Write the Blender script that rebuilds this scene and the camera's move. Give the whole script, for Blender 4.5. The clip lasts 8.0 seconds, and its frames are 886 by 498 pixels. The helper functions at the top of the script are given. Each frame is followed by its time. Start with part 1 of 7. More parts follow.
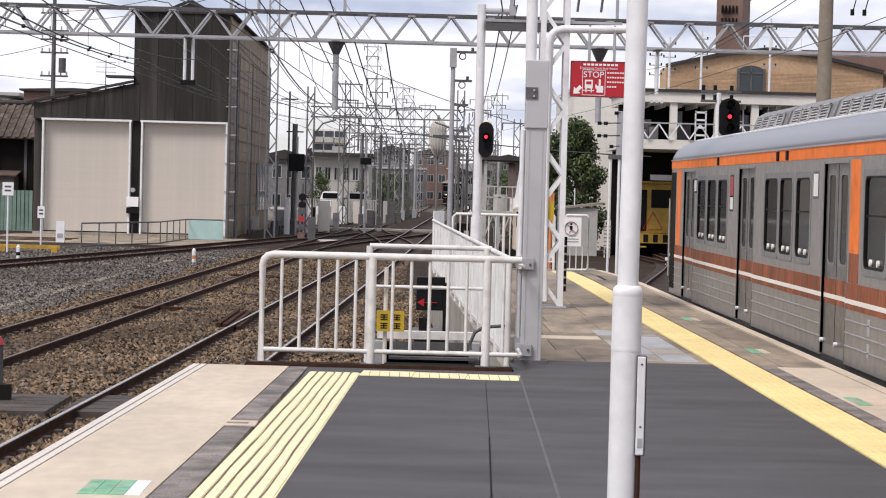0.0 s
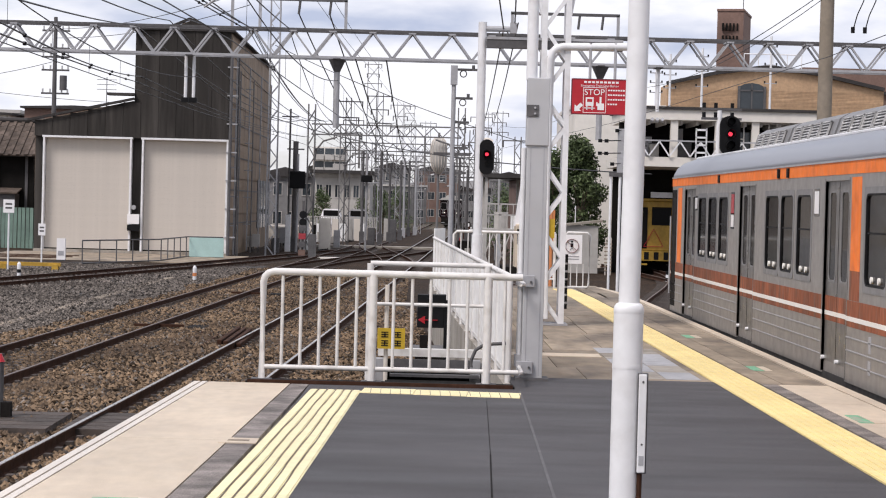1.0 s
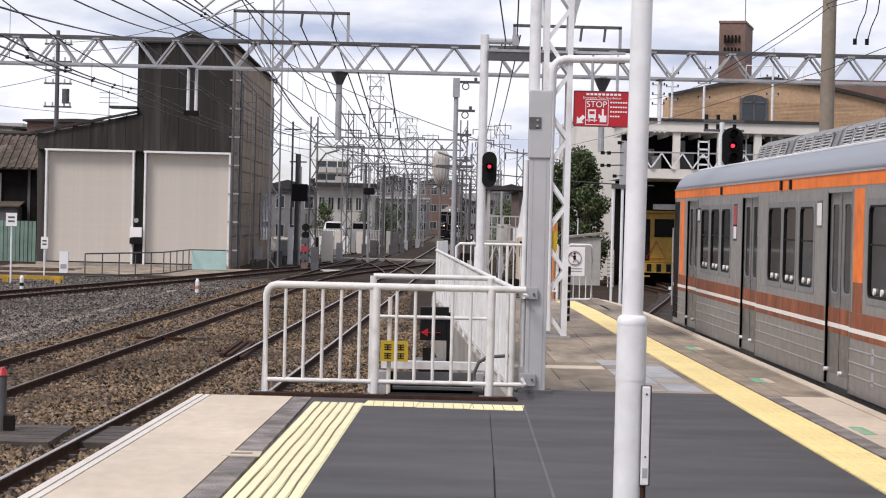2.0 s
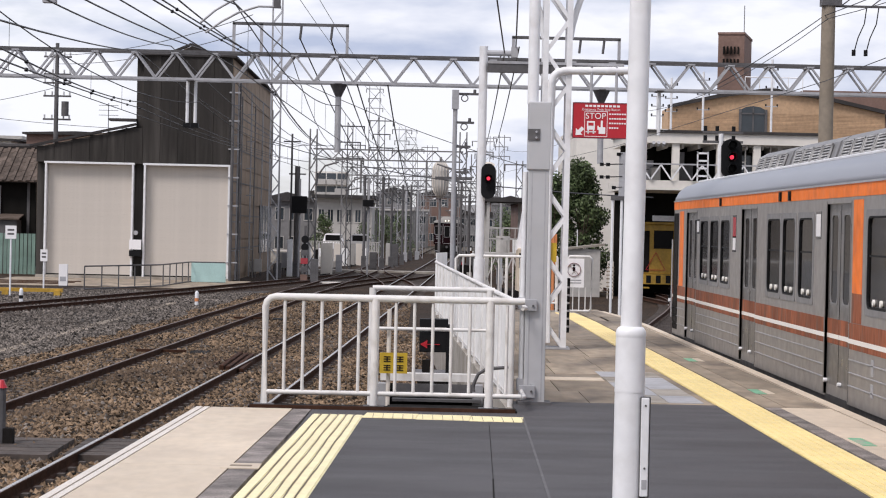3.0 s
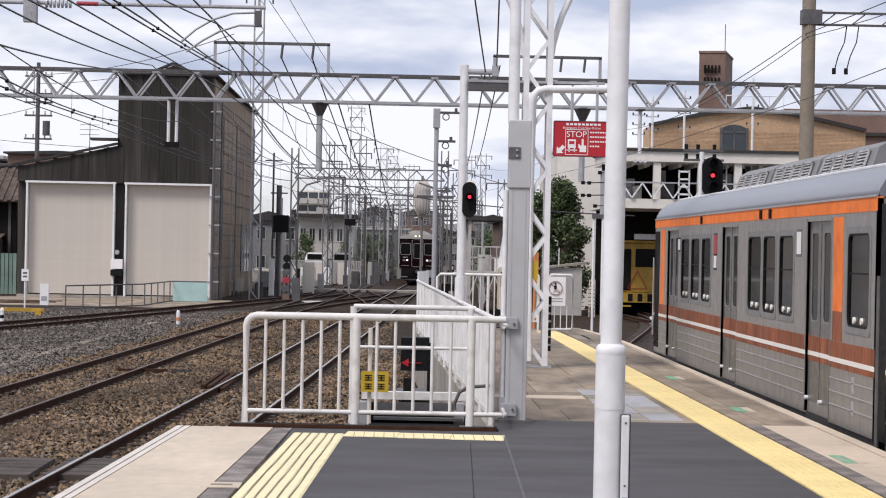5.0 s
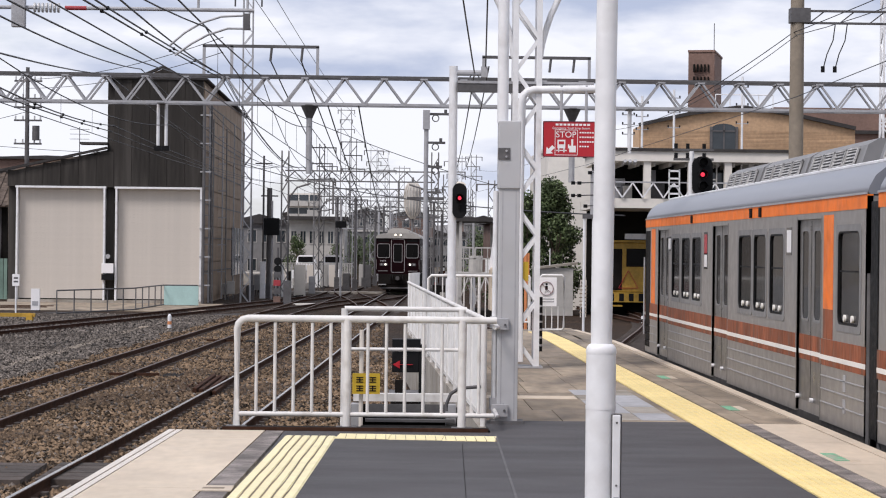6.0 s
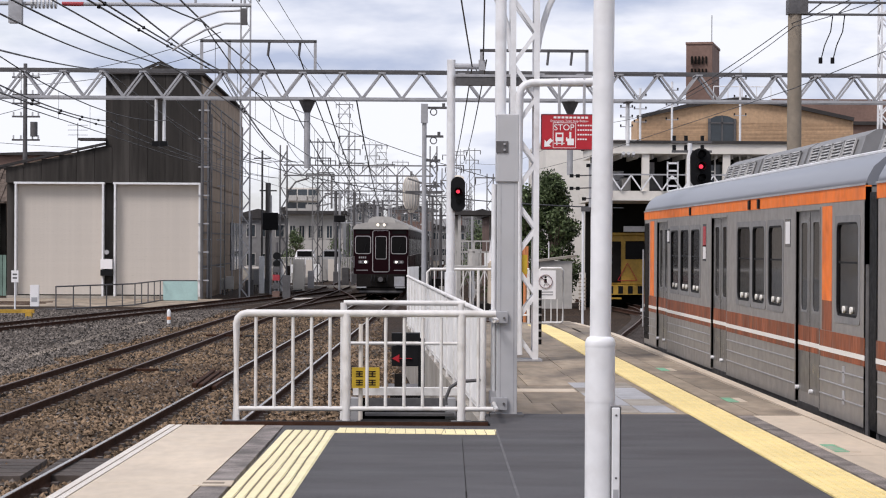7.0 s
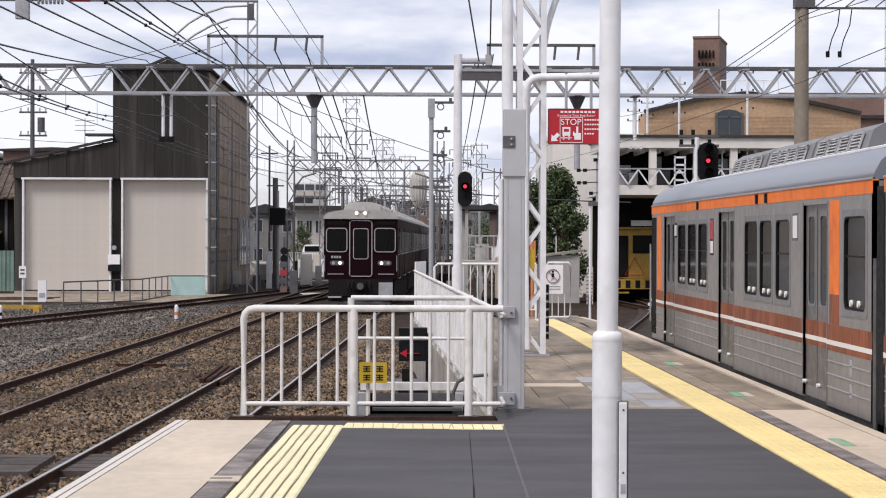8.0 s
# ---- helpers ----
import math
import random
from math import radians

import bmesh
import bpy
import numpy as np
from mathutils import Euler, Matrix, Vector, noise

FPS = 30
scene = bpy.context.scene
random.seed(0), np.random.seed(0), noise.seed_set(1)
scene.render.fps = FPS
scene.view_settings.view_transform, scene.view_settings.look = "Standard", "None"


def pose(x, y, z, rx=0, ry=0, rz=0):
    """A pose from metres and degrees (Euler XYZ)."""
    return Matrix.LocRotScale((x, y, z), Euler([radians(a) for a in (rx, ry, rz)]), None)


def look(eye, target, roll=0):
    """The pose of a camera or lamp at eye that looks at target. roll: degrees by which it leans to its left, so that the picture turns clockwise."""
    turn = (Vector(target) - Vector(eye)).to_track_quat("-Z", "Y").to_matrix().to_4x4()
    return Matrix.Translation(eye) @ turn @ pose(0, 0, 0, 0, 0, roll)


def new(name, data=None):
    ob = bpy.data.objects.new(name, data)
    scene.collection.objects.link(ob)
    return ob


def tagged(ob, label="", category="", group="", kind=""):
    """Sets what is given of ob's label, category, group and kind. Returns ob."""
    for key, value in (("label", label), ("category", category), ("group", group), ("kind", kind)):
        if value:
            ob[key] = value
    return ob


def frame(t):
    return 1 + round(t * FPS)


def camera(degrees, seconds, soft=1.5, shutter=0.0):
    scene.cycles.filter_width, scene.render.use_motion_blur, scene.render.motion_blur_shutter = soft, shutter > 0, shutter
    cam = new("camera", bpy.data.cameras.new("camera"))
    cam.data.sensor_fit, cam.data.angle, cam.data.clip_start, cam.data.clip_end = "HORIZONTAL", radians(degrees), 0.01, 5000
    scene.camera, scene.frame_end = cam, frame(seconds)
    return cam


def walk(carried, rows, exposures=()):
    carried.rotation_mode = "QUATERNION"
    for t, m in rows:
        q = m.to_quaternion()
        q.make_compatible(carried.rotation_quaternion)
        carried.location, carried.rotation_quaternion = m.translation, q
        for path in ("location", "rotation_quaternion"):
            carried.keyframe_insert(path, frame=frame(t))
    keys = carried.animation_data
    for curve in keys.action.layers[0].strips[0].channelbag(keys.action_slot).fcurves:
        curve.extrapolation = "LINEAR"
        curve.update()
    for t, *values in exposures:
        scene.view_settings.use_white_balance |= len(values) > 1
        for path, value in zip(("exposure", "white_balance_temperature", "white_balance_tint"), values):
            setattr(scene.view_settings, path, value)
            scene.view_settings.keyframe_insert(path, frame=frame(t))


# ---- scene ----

cam = camera(23.02, 8.0, 1.1)
EYE = 1.78
# seconds, sideways, upwards, pitch, roll, yaw
ROWS = [
    (0.0, 0.003, 0.000, -1.600, -1.486, -0.746),
    (0.5, 0.001, 0.001, -1.347, -1.550, -0.753),
    (1.0, 0.000, 0.000, -1.142, -1.500, -0.729),
    (1.5, -0.003, 0.001, -0.977, -1.442, -0.685),
    (3.0, 0.002, 0.001, -0.505, -1.268, -0.678),
    (3.5, 0.008, 0.003, -0.358, -1.342, -0.788),
    (4.0, 0.007, 0.003, -0.220, -1.334, -0.930),
    (4.5, 0.009, -0.003, -0.083, -1.312, -1.042),
    (6.0, 0.022, -0.005, 0.043, -0.656, -1.387),
    (6.5, 0.022, -0.002, -0.030, -0.439, -1.443),
    (7.0, 0.025, -0.005, -0.124, -0.296, -1.415),
    (7.5, 0.024, -0.005, -0.201, -0.256, -1.346),
    (8.0, 0.028, -0.003, -0.265, -0.170, -1.221),
]
walk(cam, [(t, pose(x, 0, EYE + z, 90 + pitch, roll, yaw)) for t, x, z, pitch, roll, yaw in ROWS], [(0, 0.41, 6620, 15), (1.5, 0.39, 6560, 15), (4, 0.33, 6470, 15), (6.5, 0.32, 6450, 15), (8, 0.34, 6470, 15)])

# ---- world and sun ----
SUN_EL, SUN_AZ = 52.0, 222.0


def build_world():
    w = bpy.data.worlds.new("sky")
    scene.world = w
    w.use_nodes = True
    n, l = w.node_tree.nodes, w.node_tree.links
    n.clear()
    out, bg = n.new("ShaderNodeOutputWorld"), n.new("ShaderNodeBackground")
    sky = n.new("ShaderNodeTexSky")
    sky.sky_type, sky.sun_disc = "NISHITA", False
    sky.sun_elevation, sky.sun_rotation = radians(SUN_EL), radians(SUN_AZ)
    co = n.new("ShaderNodeTexCoord")
    mp = n.new("ShaderNodeMapping")
    mp.inputs["Scale"].default_value = (1.0, 1.0, 3.2)
    mp.inputs["Location"].default_value = (0.35, 0.0, 0.1)
    no = n.new("ShaderNodeTexNoise")
    no.inputs["Scale"].default_value, no.inputs["Detail"].default_value, no.inputs["Roughness"].default_value = 5.5, 7, 0.55
    ra = n.new("ShaderNodeValToRGB")
    ra.color_ramp.elements[0].position, ra.color_ramp.elements[1].position = 0.20, 0.40
    ra.color_ramp.elements[0].color = (0, 0, 0, 1)
    no2 = n.new("ShaderNodeTexNoise")
    no2.inputs["Scale"].default_value, no2.inputs["Detail"].default_value = 9.0, 6
    cl = n.new("ShaderNodeValToRGB")
    cl.color_ramp.elements[0].position, cl.color_ramp.elements[1].position = 0.38, 0.56
    cl.color_ramp.elements[0].color = (4.9, 5.7, 7.3, 1)
    cl.color_ramp.elements[1].color = (9.4, 9.8, 10.3, 1)
    mix = n.new("ShaderNodeMix")
    mix.data_type = "RGBA"
    l.new(co.outputs["Generated"], mp.inputs["Vector"])
    l.new(mp.outputs["Vector"], no.inputs["Vector"])
    l.new(mp.outputs["Vector"], no2.inputs["Vector"])
    l.new(no.outputs["Fac"], ra.inputs["Fac"])
    sep, low, add = n.new("ShaderNodeSeparateXYZ"), n.new("ShaderNodeMapRange"), n.new("ShaderNodeMath")
    low.inputs[1].default_value, low.inputs[2].default_value, low.inputs[3].default_value, low.inputs[4].default_value = 0.02, 0.085, 0.16, -0.02
    l.new(co.outputs["Generated"], sep.inputs["Vector"])
    l.new(sep.outputs["Z"], low.inputs[0])
    l.new(no2.outputs["Fac"], add.inputs[0])
    l.new(low.outputs[0], add.inputs[1])
    l.new(add.outputs[0], cl.inputs["Fac"])
    l.new(ra.outputs["Color"], mix.inputs[0])
    l.new(sky.outputs["Color"], mix.inputs[6])
    l.new(cl.outputs["Color"], mix.inputs[7])
    l.new(mix.outputs[2], bg.inputs["Color"])
    bg.inputs["Strength"].default_value = 0.08
    l.new(bg.outputs["Background"], out.inputs["Surface"])
    s = bpy.data.lights.new("sun", "SUN")
    s.energy, s.angle, s.color = 2.1, radians(18), (1.0, 0.96, 0.91)
    el, az = radians(SUN_EL), radians(SUN_AZ)
    d = Vector((math.sin(az) * math.cos(el), math.cos(az) * math.cos(el), math.sin(el)))
    new("sun", s).matrix_world = look(tuple(d * 60), (0, 0, 0))


build_world()


# ---- materials ----
def mat(name, base, rough=0.6, metal=0.0, var=0.18, scale=1.5, fine=25.0, bump=0.15, bscale=80.0, stain=None, rnd=0.0, emit=0.0, stretch=(1, 1, 1), coat=0.0, island=0.0, cells=0.0, spec=0.5, ior=1.5, rvar=0.1):
    m = bpy.data.materials.new(name)
    m.use_nodes = True
    n, l = m.node_tree.nodes, m.node_tree.links
    p = n["Principled BSDF"]
    p.inputs["Roughness"].default_value, p.inputs["Metallic"].default_value = rough, metal
    p.inputs["Coat Weight"].default_value = coat
    co, mp = n.new("ShaderNodeTexCoord"), n.new("ShaderNodeMapping")
    mp.inputs["Scale"].default_value = stretch
    l.new(co.outputs["Object"], mp.inputs["Vector"])

    def noise_node(s, detail=5):
        t = n.new("ShaderNodeTexNoise")
        t.inputs["Scale"].default_value, t.inputs["Detail"].default_value = s, detail
        l.new(mp.outputs["Vector"], t.inputs["Vector"])
        return t.outputs["Fac"]

    def remap(fac, lo, hi, a=0.3, b=0.7):
        r = n.new("ShaderNodeMapRange")
        r.inputs[1].default_value, r.inputs[2].default_value, r.inputs[3].default_value, r.inputs[4].default_value = a, b, lo, hi
        l.new(fac, r.inputs[0])
        return r.outputs[0]

    def times(x, y):
        r = n.new("ShaderNodeMath")
        r.operation = "MULTIPLY"
        l.new(x, r.inputs[0])
        l.new(y, r.inputs[1])
        return r.outputs[0]

    k = times(remap(noise_node(scale), 1 - var, 1 + var), remap(noise_node(fine), 1 - var * 0.7, 1 + var * 0.7))
    p.inputs["Specular IOR Level"].default_value, p.inputs["IOR"].default_value = spec, ior
    if cells:
        vo = n.new("ShaderNodeTexVoronoi")
        vo.inputs["Scale"].default_value = cells
        l.new(mp.outputs["Vector"], vo.inputs["Vector"])
        k = times(k, remap(vo.outputs["Color"], 0.35, 1.75, 0.2, 0.8))
    if rnd:
        oi = n.new("ShaderNodeObjectInfo")
        k = times(k, remap(oi.outputs["Random"], 1 - rnd, 1 + rnd, 0, 1))
    if island:
        ge = n.new("ShaderNodeNewGeometry")
        k = times(k, remap(ge.outputs["Random Per Island"], 1 - island, 1 + island, 0, 1))
    vm = n.new("ShaderNodeVectorMath")
    vm.operation = "SCALE"
    vm.inputs[0].default_value = base
    l.new(k, vm.inputs["Scale"])
    colour = vm.outputs[0]
    if stain:
        mx = n.new("ShaderNodeMix")
        mx.data_type = "RGBA"
        l.new(remap(noise_node(stain[1], 7), 0, stain[2], 0.5, 0.68), mx.inputs[0])
        l.new(colour, mx.inputs[6])
        mx.inputs[7].default_value = (*stain[0], 1)
        colour = mx.outputs[2]
    l.new(colour, p.inputs["Base Color"])
    l.new(remap(noise_node(fine * 0.6), max(0.02, rough - rvar), min(1, rough + rvar)), p.inputs["Roughness"])
    if bump:
        b = n.new("ShaderNodeBump")
        b.inputs["Strength"].default_value, b.inputs["Distance"].default_value = bump, 0.02
        l.new(noise_node(bscale, 4), b.inputs["Height"])
        l.new(b.outputs["Normal"], p.inputs["Normal"])
    if emit:
        p.inputs["Emission Color"].default_value, p.inputs["Emission Strength"].default_value = (*base, 1), emit
    return m


ASPHALT = mat("asphalt", (0.059, 0.055, 0.057), 0.75, var=0.2, scale=0.6, fine=3.0, bump=0.3, bscale=180, stain=((0.10, 0.10, 0.105), 1.1, 0.3), stretch=(0.35, 1, 1))
GREYSTRIP = mat("grey_strip", (0.225, 0.195, 0.178), 0.85, var=0.5, scale=3, fine=60, bump=0.6, stain=((0.10, 0.088, 0.08), 5.0, 0.5))
CREAM = mat("cream_slab", (0.575, 0.48, 0.37), 0.7, var=0.1, scale=0.8, fine=9, bump=0.1, rnd=0.06, stain=((0.42, 0.34, 0.27), 1.3, 0.4), stretch=(1, 0.4, 1))
OLDSLAB = mat("aged_concrete_slab", (0.265, 0.212, 0.155), 0.8, var=0.3, scale=0.9, fine=6, bump=0.2, rnd=0.2, stain=((0.10, 0.08, 0.065), 1.2, 0.75), stretch=(1, 0.35, 1))
YELLOW = mat("tactile_yellow", (0.84, 0.675, 0.30), 0.65, var=0.1, scale=2, fine=12, bump=0.1, rnd=0.05, stain=((0.5, 0.40, 0.22), 2.2, 0.35))
PALEYELLOW = mat("faded_tactile_yellow", (0.84, 0.75, 0.46), 0.65, var=0.08, scale=2, fine=12, bump=0.1, rnd=0.05, stain=((0.55, 0.47, 0.29), 2.2, 0.25))
CONCRETE = mat("concrete", (0.33, 0.30, 0.26), 0.85, var=0.2, scale=0.8, fine=7, bump=0.3, stain=((0.16, 0.13, 0.1), 1.0, 0.6))
WHITEPAINT = mat("white_paint", (0.75, 0.75, 0.76), 0.45, var=0.06, scale=2, fine=12, bump=0.0, stain=((0.44, 0.42, 0.40), 4.0, 0.35))
WHITETUBE = mat("white_tube_paint", (0.70, 0.68, 0.655), 0.5, var=0.06, scale=2, fine=12, bump=0.0, stain=((0.40, 0.36, 0.32), 5.0, 0.45))
WHITEPANEL = mat("white_panel", (0.86, 0.855, 0.84), 0.5, var=0.05, scale=2, fine=12, bump=0.03, stain=((0.5, 0.48, 0.45), 2.5, 0.3))
GALV = mat("galvanised_steel", (0.36, 0.36, 0.375), 0.55, 0.0, var=0.12, scale=2, fine=14, bump=0.05, stain=((0.22, 0.2, 0.185), 3, 0.3))
GALVDARK = mat("weathered_steel", (0.10, 0.096, 0.098), 0.6, 0.0, var=0.2, scale=2, fine=14, bump=0.05, spec=0.3)
SHEET = mat("dark_corrugated_sheet", (0.036, 0.032, 0.029), 0.75, 0.0, var=0.25, scale=0.5, fine=2.5, bump=0.1, stain=((0.085, 0.077, 0.07), 0.5, 0.6), rnd=0.12, stretch=(3, 3, 0.25), spec=0.2)
SHEETSIDE = mat("weathered_side_sheet", (0.28, 0.212, 0.155), 0.75, var=0.25, scale=0.4, fine=3, bump=0.1, stain=((0.14, 0.10, 0.07), 0.4, 0.6), rnd=0.16, stretch=(2, 2, 0.4), spec=0.2)
SHUTTER = mat("shutter_slat", (0.54, 0.49, 0.435), 0.55, 0.0, var=0.05, scale=0.6, fine=5, bump=0.0, rnd=0.012)
CREAMTRIM = mat("cream_trim", (0.66, 0.60, 0.53), 0.5, var=0.06)
RUST = mat("rusty_steel", (0.052, 0.025, 0.016), 0.85, 0.0, var=0.3, scale=3, fine=20, bump=0.2, spec=0.1)
RAILTOP = mat("worn_rail_head", (0.12, 0.09, 0.078), 0.6, 0.0, var=0.25, scale=2, fine=20, bump=0.02)
SLEEPER = mat("sleeper", (0.065, 0.05, 0.042), 0.85, var=0.25, scale=3, fine=15, bump=0.3, rnd=0.25)
BALLAST = mat("ballast", (0.036, 0.023, 0.015), 0.95, var=0.3, scale=0.35, fine=22, bump=1.0, bscale=22, stain=((0.032, 0.024, 0.02), 0.3, 0.8), cells=16.0, spec=0.15)
GREYBALLAST = mat("grey_ballast", (0.066, 0.060, 0.057), 0.95, var=0.3, scale=0.35, fine=22, bump=1.0, bscale=22, stain=((0.04, 0.033, 0.028), 0.25, 0.7), cells=16.0, spec=0.15)
STONE = mat("ballast_stone", (0.160, 0.110, 0.070), 0.9, var=0.25, scale=0.35, fine=25, bump=0.4, bscale=60, stain=((0.085, 0.06, 0.044), 0.3, 0.8), island=0.95, spec=0.2)
GREYSTONE = mat("grey_ballast_stone", (0.130, 0.112, 0.098), 0.9, var=0.25, scale=0.35, fine=25, bump=0.4, bscale=60, stain=((0.09, 0.075, 0.065), 0.25, 0.7), island=0.9, spec=0.2)
EARTH = mat("ground", (0.105, 0.088, 0.07), 0.95, var=0.35, scale=0.15, fine=3, bump=0.5, bscale=15, stain=((0.06, 0.06, 0.045), 0.12, 0.7), cells=22.0, spec=0.15)
TRAINGREY = mat("train_grey", (0.262, 0.243, 0.228), 0.4, 0.15, var=0.05, scale=1.2, fine=9, bump=0.0, stain=((0.205, 0.188, 0.172), 1.2, 0.3))
ROOFGREY = mat("train_roof_grey", (0.20, 0.21, 0.24), 0.32, 0.0, var=0.02, scale=0.7, fine=5, bump=0.0, rvar=0.0)
ACGREY = mat("roof_unit_grey", (0.19, 0.186, 0.186), 0.5, 0.0, var=0.08, scale=1.2, fine=8, bump=0.0)
DOORGREY = mat("door_grey", (0.15, 0.142, 0.135), 0.35, 0.25, var=0.08, scale=1.2, fine=9, bump=0.0)
SKIRT = mat("dark_sill", (0.045, 0.041, 0.039), 0.6, var=0.15, scale=1.2, fine=9, bump=0.0)
PLATE = mat("bright_louvre", (0.42, 0.41, 0.40), 0.5, 0.2, var=0.4, scale=6, fine=30, bump=0.0)
SHINYRAIL = mat("bright_rail_head", (0.46, 0.44, 0.42), 0.3, 0.6, var=0.12, scale=2, fine=20, bump=0.02)
ORANGE = mat("orange_band", (0.86, 0.205, 0.035), 0.5, var=0.08, scale=2, fine=9, bump=0.0, stain=((0.50, 0.12, 0.05), 3.0, 0.5), spec=0.25, ior=1.3)
BROWNBAND = mat("brown_band", (0.27, 0.088, 0.045), 0.5, var=0.35, scale=4, fine=26, bump=0.0, stain=((0.13, 0.085, 0.065), 5.0, 0.75), spec=0.2, ior=1.25, stretch=(1, 1, 0.22))
STRIPE = mat("white_stripe", (0.86, 0.83, 0.78), 0.4, var=0.04)
GLASS = mat("dark_train_glass", (0.009, 0.0085, 0.0085), 0.08, 0.0, var=0.1, bump=0.0, spec=0.35, ior=1.15, rvar=0.02)
BLACK = mat("black_rubber", (0.008, 0.008, 0.009), 0.6, var=0.2, spec=0.15)
UNDER = mat("dark_underframe", (0.014, 0.012, 0.011), 0.8, var=0.3, spec=0.1)
MAROON = mat("maroon_paint", (0.014, 0.005, 0.0065), 0.4, 0.0, var=0.08, scale=1, bump=0.0, spec=0.08, ior=1.2)
IVORY = mat("ivory_roof", (0.40, 0.38, 0.355), 0.55, var=0.08, scale=1, fine=8, bump=0.02)
SILVER = mat("silver_trim", (0.42, 0.40, 0.40), 0.4, 0.4, var=0.06, bump=0.0)
LAMPON = mat("lit_headlight", (1.0, 0.95, 0.82), 0.3, var=0.0, bump=0.0, emit=1.6)
REDON = mat("lit_red_signal", (1.0, 0.04, 0.08), 0.3, var=0.0, bump=0.0, emit=0.9)
SIGNRED = mat("sign_red", (0.43, 0.010, 0.020), 0.4, var=0.06, bump=0.0)
SIGNWHITE = mat("sign_white", (0.80, 0.78, 0.78), 0.45, var=0.03, bump=0.0)
SIGNYELLOW = mat("sign_yellow", (0.50, 0.33, 0.02), 0.5, var=0.12, bump=0.0)
GREEN = mat("green_mark", (0.16, 0.40, 0.24), 0.6, var=0.3, scale=6, fine=20, bump=0.05, stain=((0.4, 0.36, 0.3), 5, 0.8))
TEAL = mat("pale_teal_panel", (0.36, 0.52, 0.50), 0.4, var=0.08)
GREENFENCE = mat("green_corrugated", (0.17, 0.26, 0.22), 0.6, var=0.15, rnd=0.1)
TANBRICK = mat("tan_brick", (0.44, 0.29, 0.175), 0.85, var=0.2, scale=0.4, fine=6, bump=0.2, bscale=25, rnd=0.2)
REDBRICK = mat("brown_brick", (0.185, 0.115, 0.092), 0.85, var=0.18, scale=0.5, fine=6, bump=0.2, bscale=25, rnd=0.12)
RENDER = mat("white_render", (0.72, 0.68, 0.62), 0.8, var=0.06, scale=0.3, fine=4, bump=0.1, stain=((0.5, 0.47, 0.43), 0.4, 0.35))
OFFICE = mat("grey_white_facade", (0.42, 0.40, 0.375), 0.8, var=0.12, scale=0.3, fine=4, bump=0.1)
FARGREY = mat("far_facade", (0.20, 0.195, 0.195), 0.85, var=0.2, scale=0.1, fine=1.5, bump=0.0, rnd=0.45)
ROOFTILE = mat("dark_roof", (0.05, 0.046, 0.045), 0.85, var=0.2, scale=1, fine=9, bump=0.3, rnd=0.15, spec=0.2)
WINDOWDARK = mat("window_glass", (0.03, 0.038, 0.045), 0.1, var=0.2, bump=0.0, rnd=0.4)
LEAF = mat("leaf", (0.082, 0.112, 0.048), 0.6, var=0.3, scale=2, fine=9, bump=0.1, island=0.8, spec=0.3)
BARK = mat("bark", (0.09, 0.07, 0.05), 0.9, var=0.3, bump=0.6, bscale=30)
POLECONC = mat("concrete_pole", (0.24, 0.20, 0.155), 0.85, var=0.12, scale=1, fine=8, bump=0.15)
WIRE = mat("wire", (0.03, 0.03, 0.033), 0.5, 0.4, var=0.1, bump=0.0)
MACHINE = mat("machine_yellow", (0.42, 0.25, 0.03), 0.5, var=0.2, scale=2, fine=9, bump=0.03)
SAFETY = mat("safety_orange", (0.60, 0.22, 0.08), 0.5, var=0.1)
INSUL = mat("porcelain", (0.5, 0.5, 0.5), 0.3, var=0.1)
REDTUBE = mat("red_insulator", (0.35, 0.04, 0.05), 0.4, var=0.1)
SIGNDARKRED = mat("dark_sign_red", (0.13, 0.018, 0.03), 0.5, var=0.05, bump=0.0)
COLUMN = mat("grey_column_paint", (0.45, 0.45, 0.46), 0.5, var=0.05, scale=1, fine=8, bump=0.0, stain=((0.36, 0.345, 0.33), 2.0, 0.4))
# Near-black base: shade of bays, interiors and voids put into colour; also a wall.
SHADE = mat("near_black_shade", (0.012, 0.011, 0.010), 0.9, var=0.2, spec=0.1)
TILEBROWN = mat("brown_roof_tile", (0.095, 0.073, 0.060), 0.85, var=0.3, scale=1, fine=9, bump=0.3, rnd=0.25, spec=0.2)
FARSTEEL = mat("far_weathered_steel", (0.17, 0.165, 0.165), 0.6, var=0.2, scale=0.5, fine=6, bump=0.0)


# ---- mesh helpers ----
def box(bm, x0, x1, y0, y1, z0, z1, bevel=0.0):
    m = Matrix.Translation(((x0 + x1) / 2, (y0 + y1) / 2, (z0 + z1) / 2)) @ Matrix.Diagonal((abs(x1 - x0), abs(y1 - y0), abs(z1 - z0), 1))
    g = bmesh.ops.create_cube(bm, size=1, matrix=m)
    if bevel:
        es = list({e for v in g["verts"] for e in v.link_edges})
        bmesh.ops.bevel(bm, geom=es, offset=bevel, segments=2, affect="EDGES", profile=0.5)
    return bm


def rod(bm, a, b, r, seg=8, r2=None, cap=True):
    a, b = Vector(a), Vector(b)
    d = b - a
    m = Matrix.Translation((a + b) / 2) @ d.to_track_quat("Z", "Y").to_matrix().to_4x4()
    bmesh.ops.create_cone(bm, cap_ends=cap, segments=seg, radius1=r, radius2=r if r2 is None else r2, depth=d.length, matrix=m)
    return bm


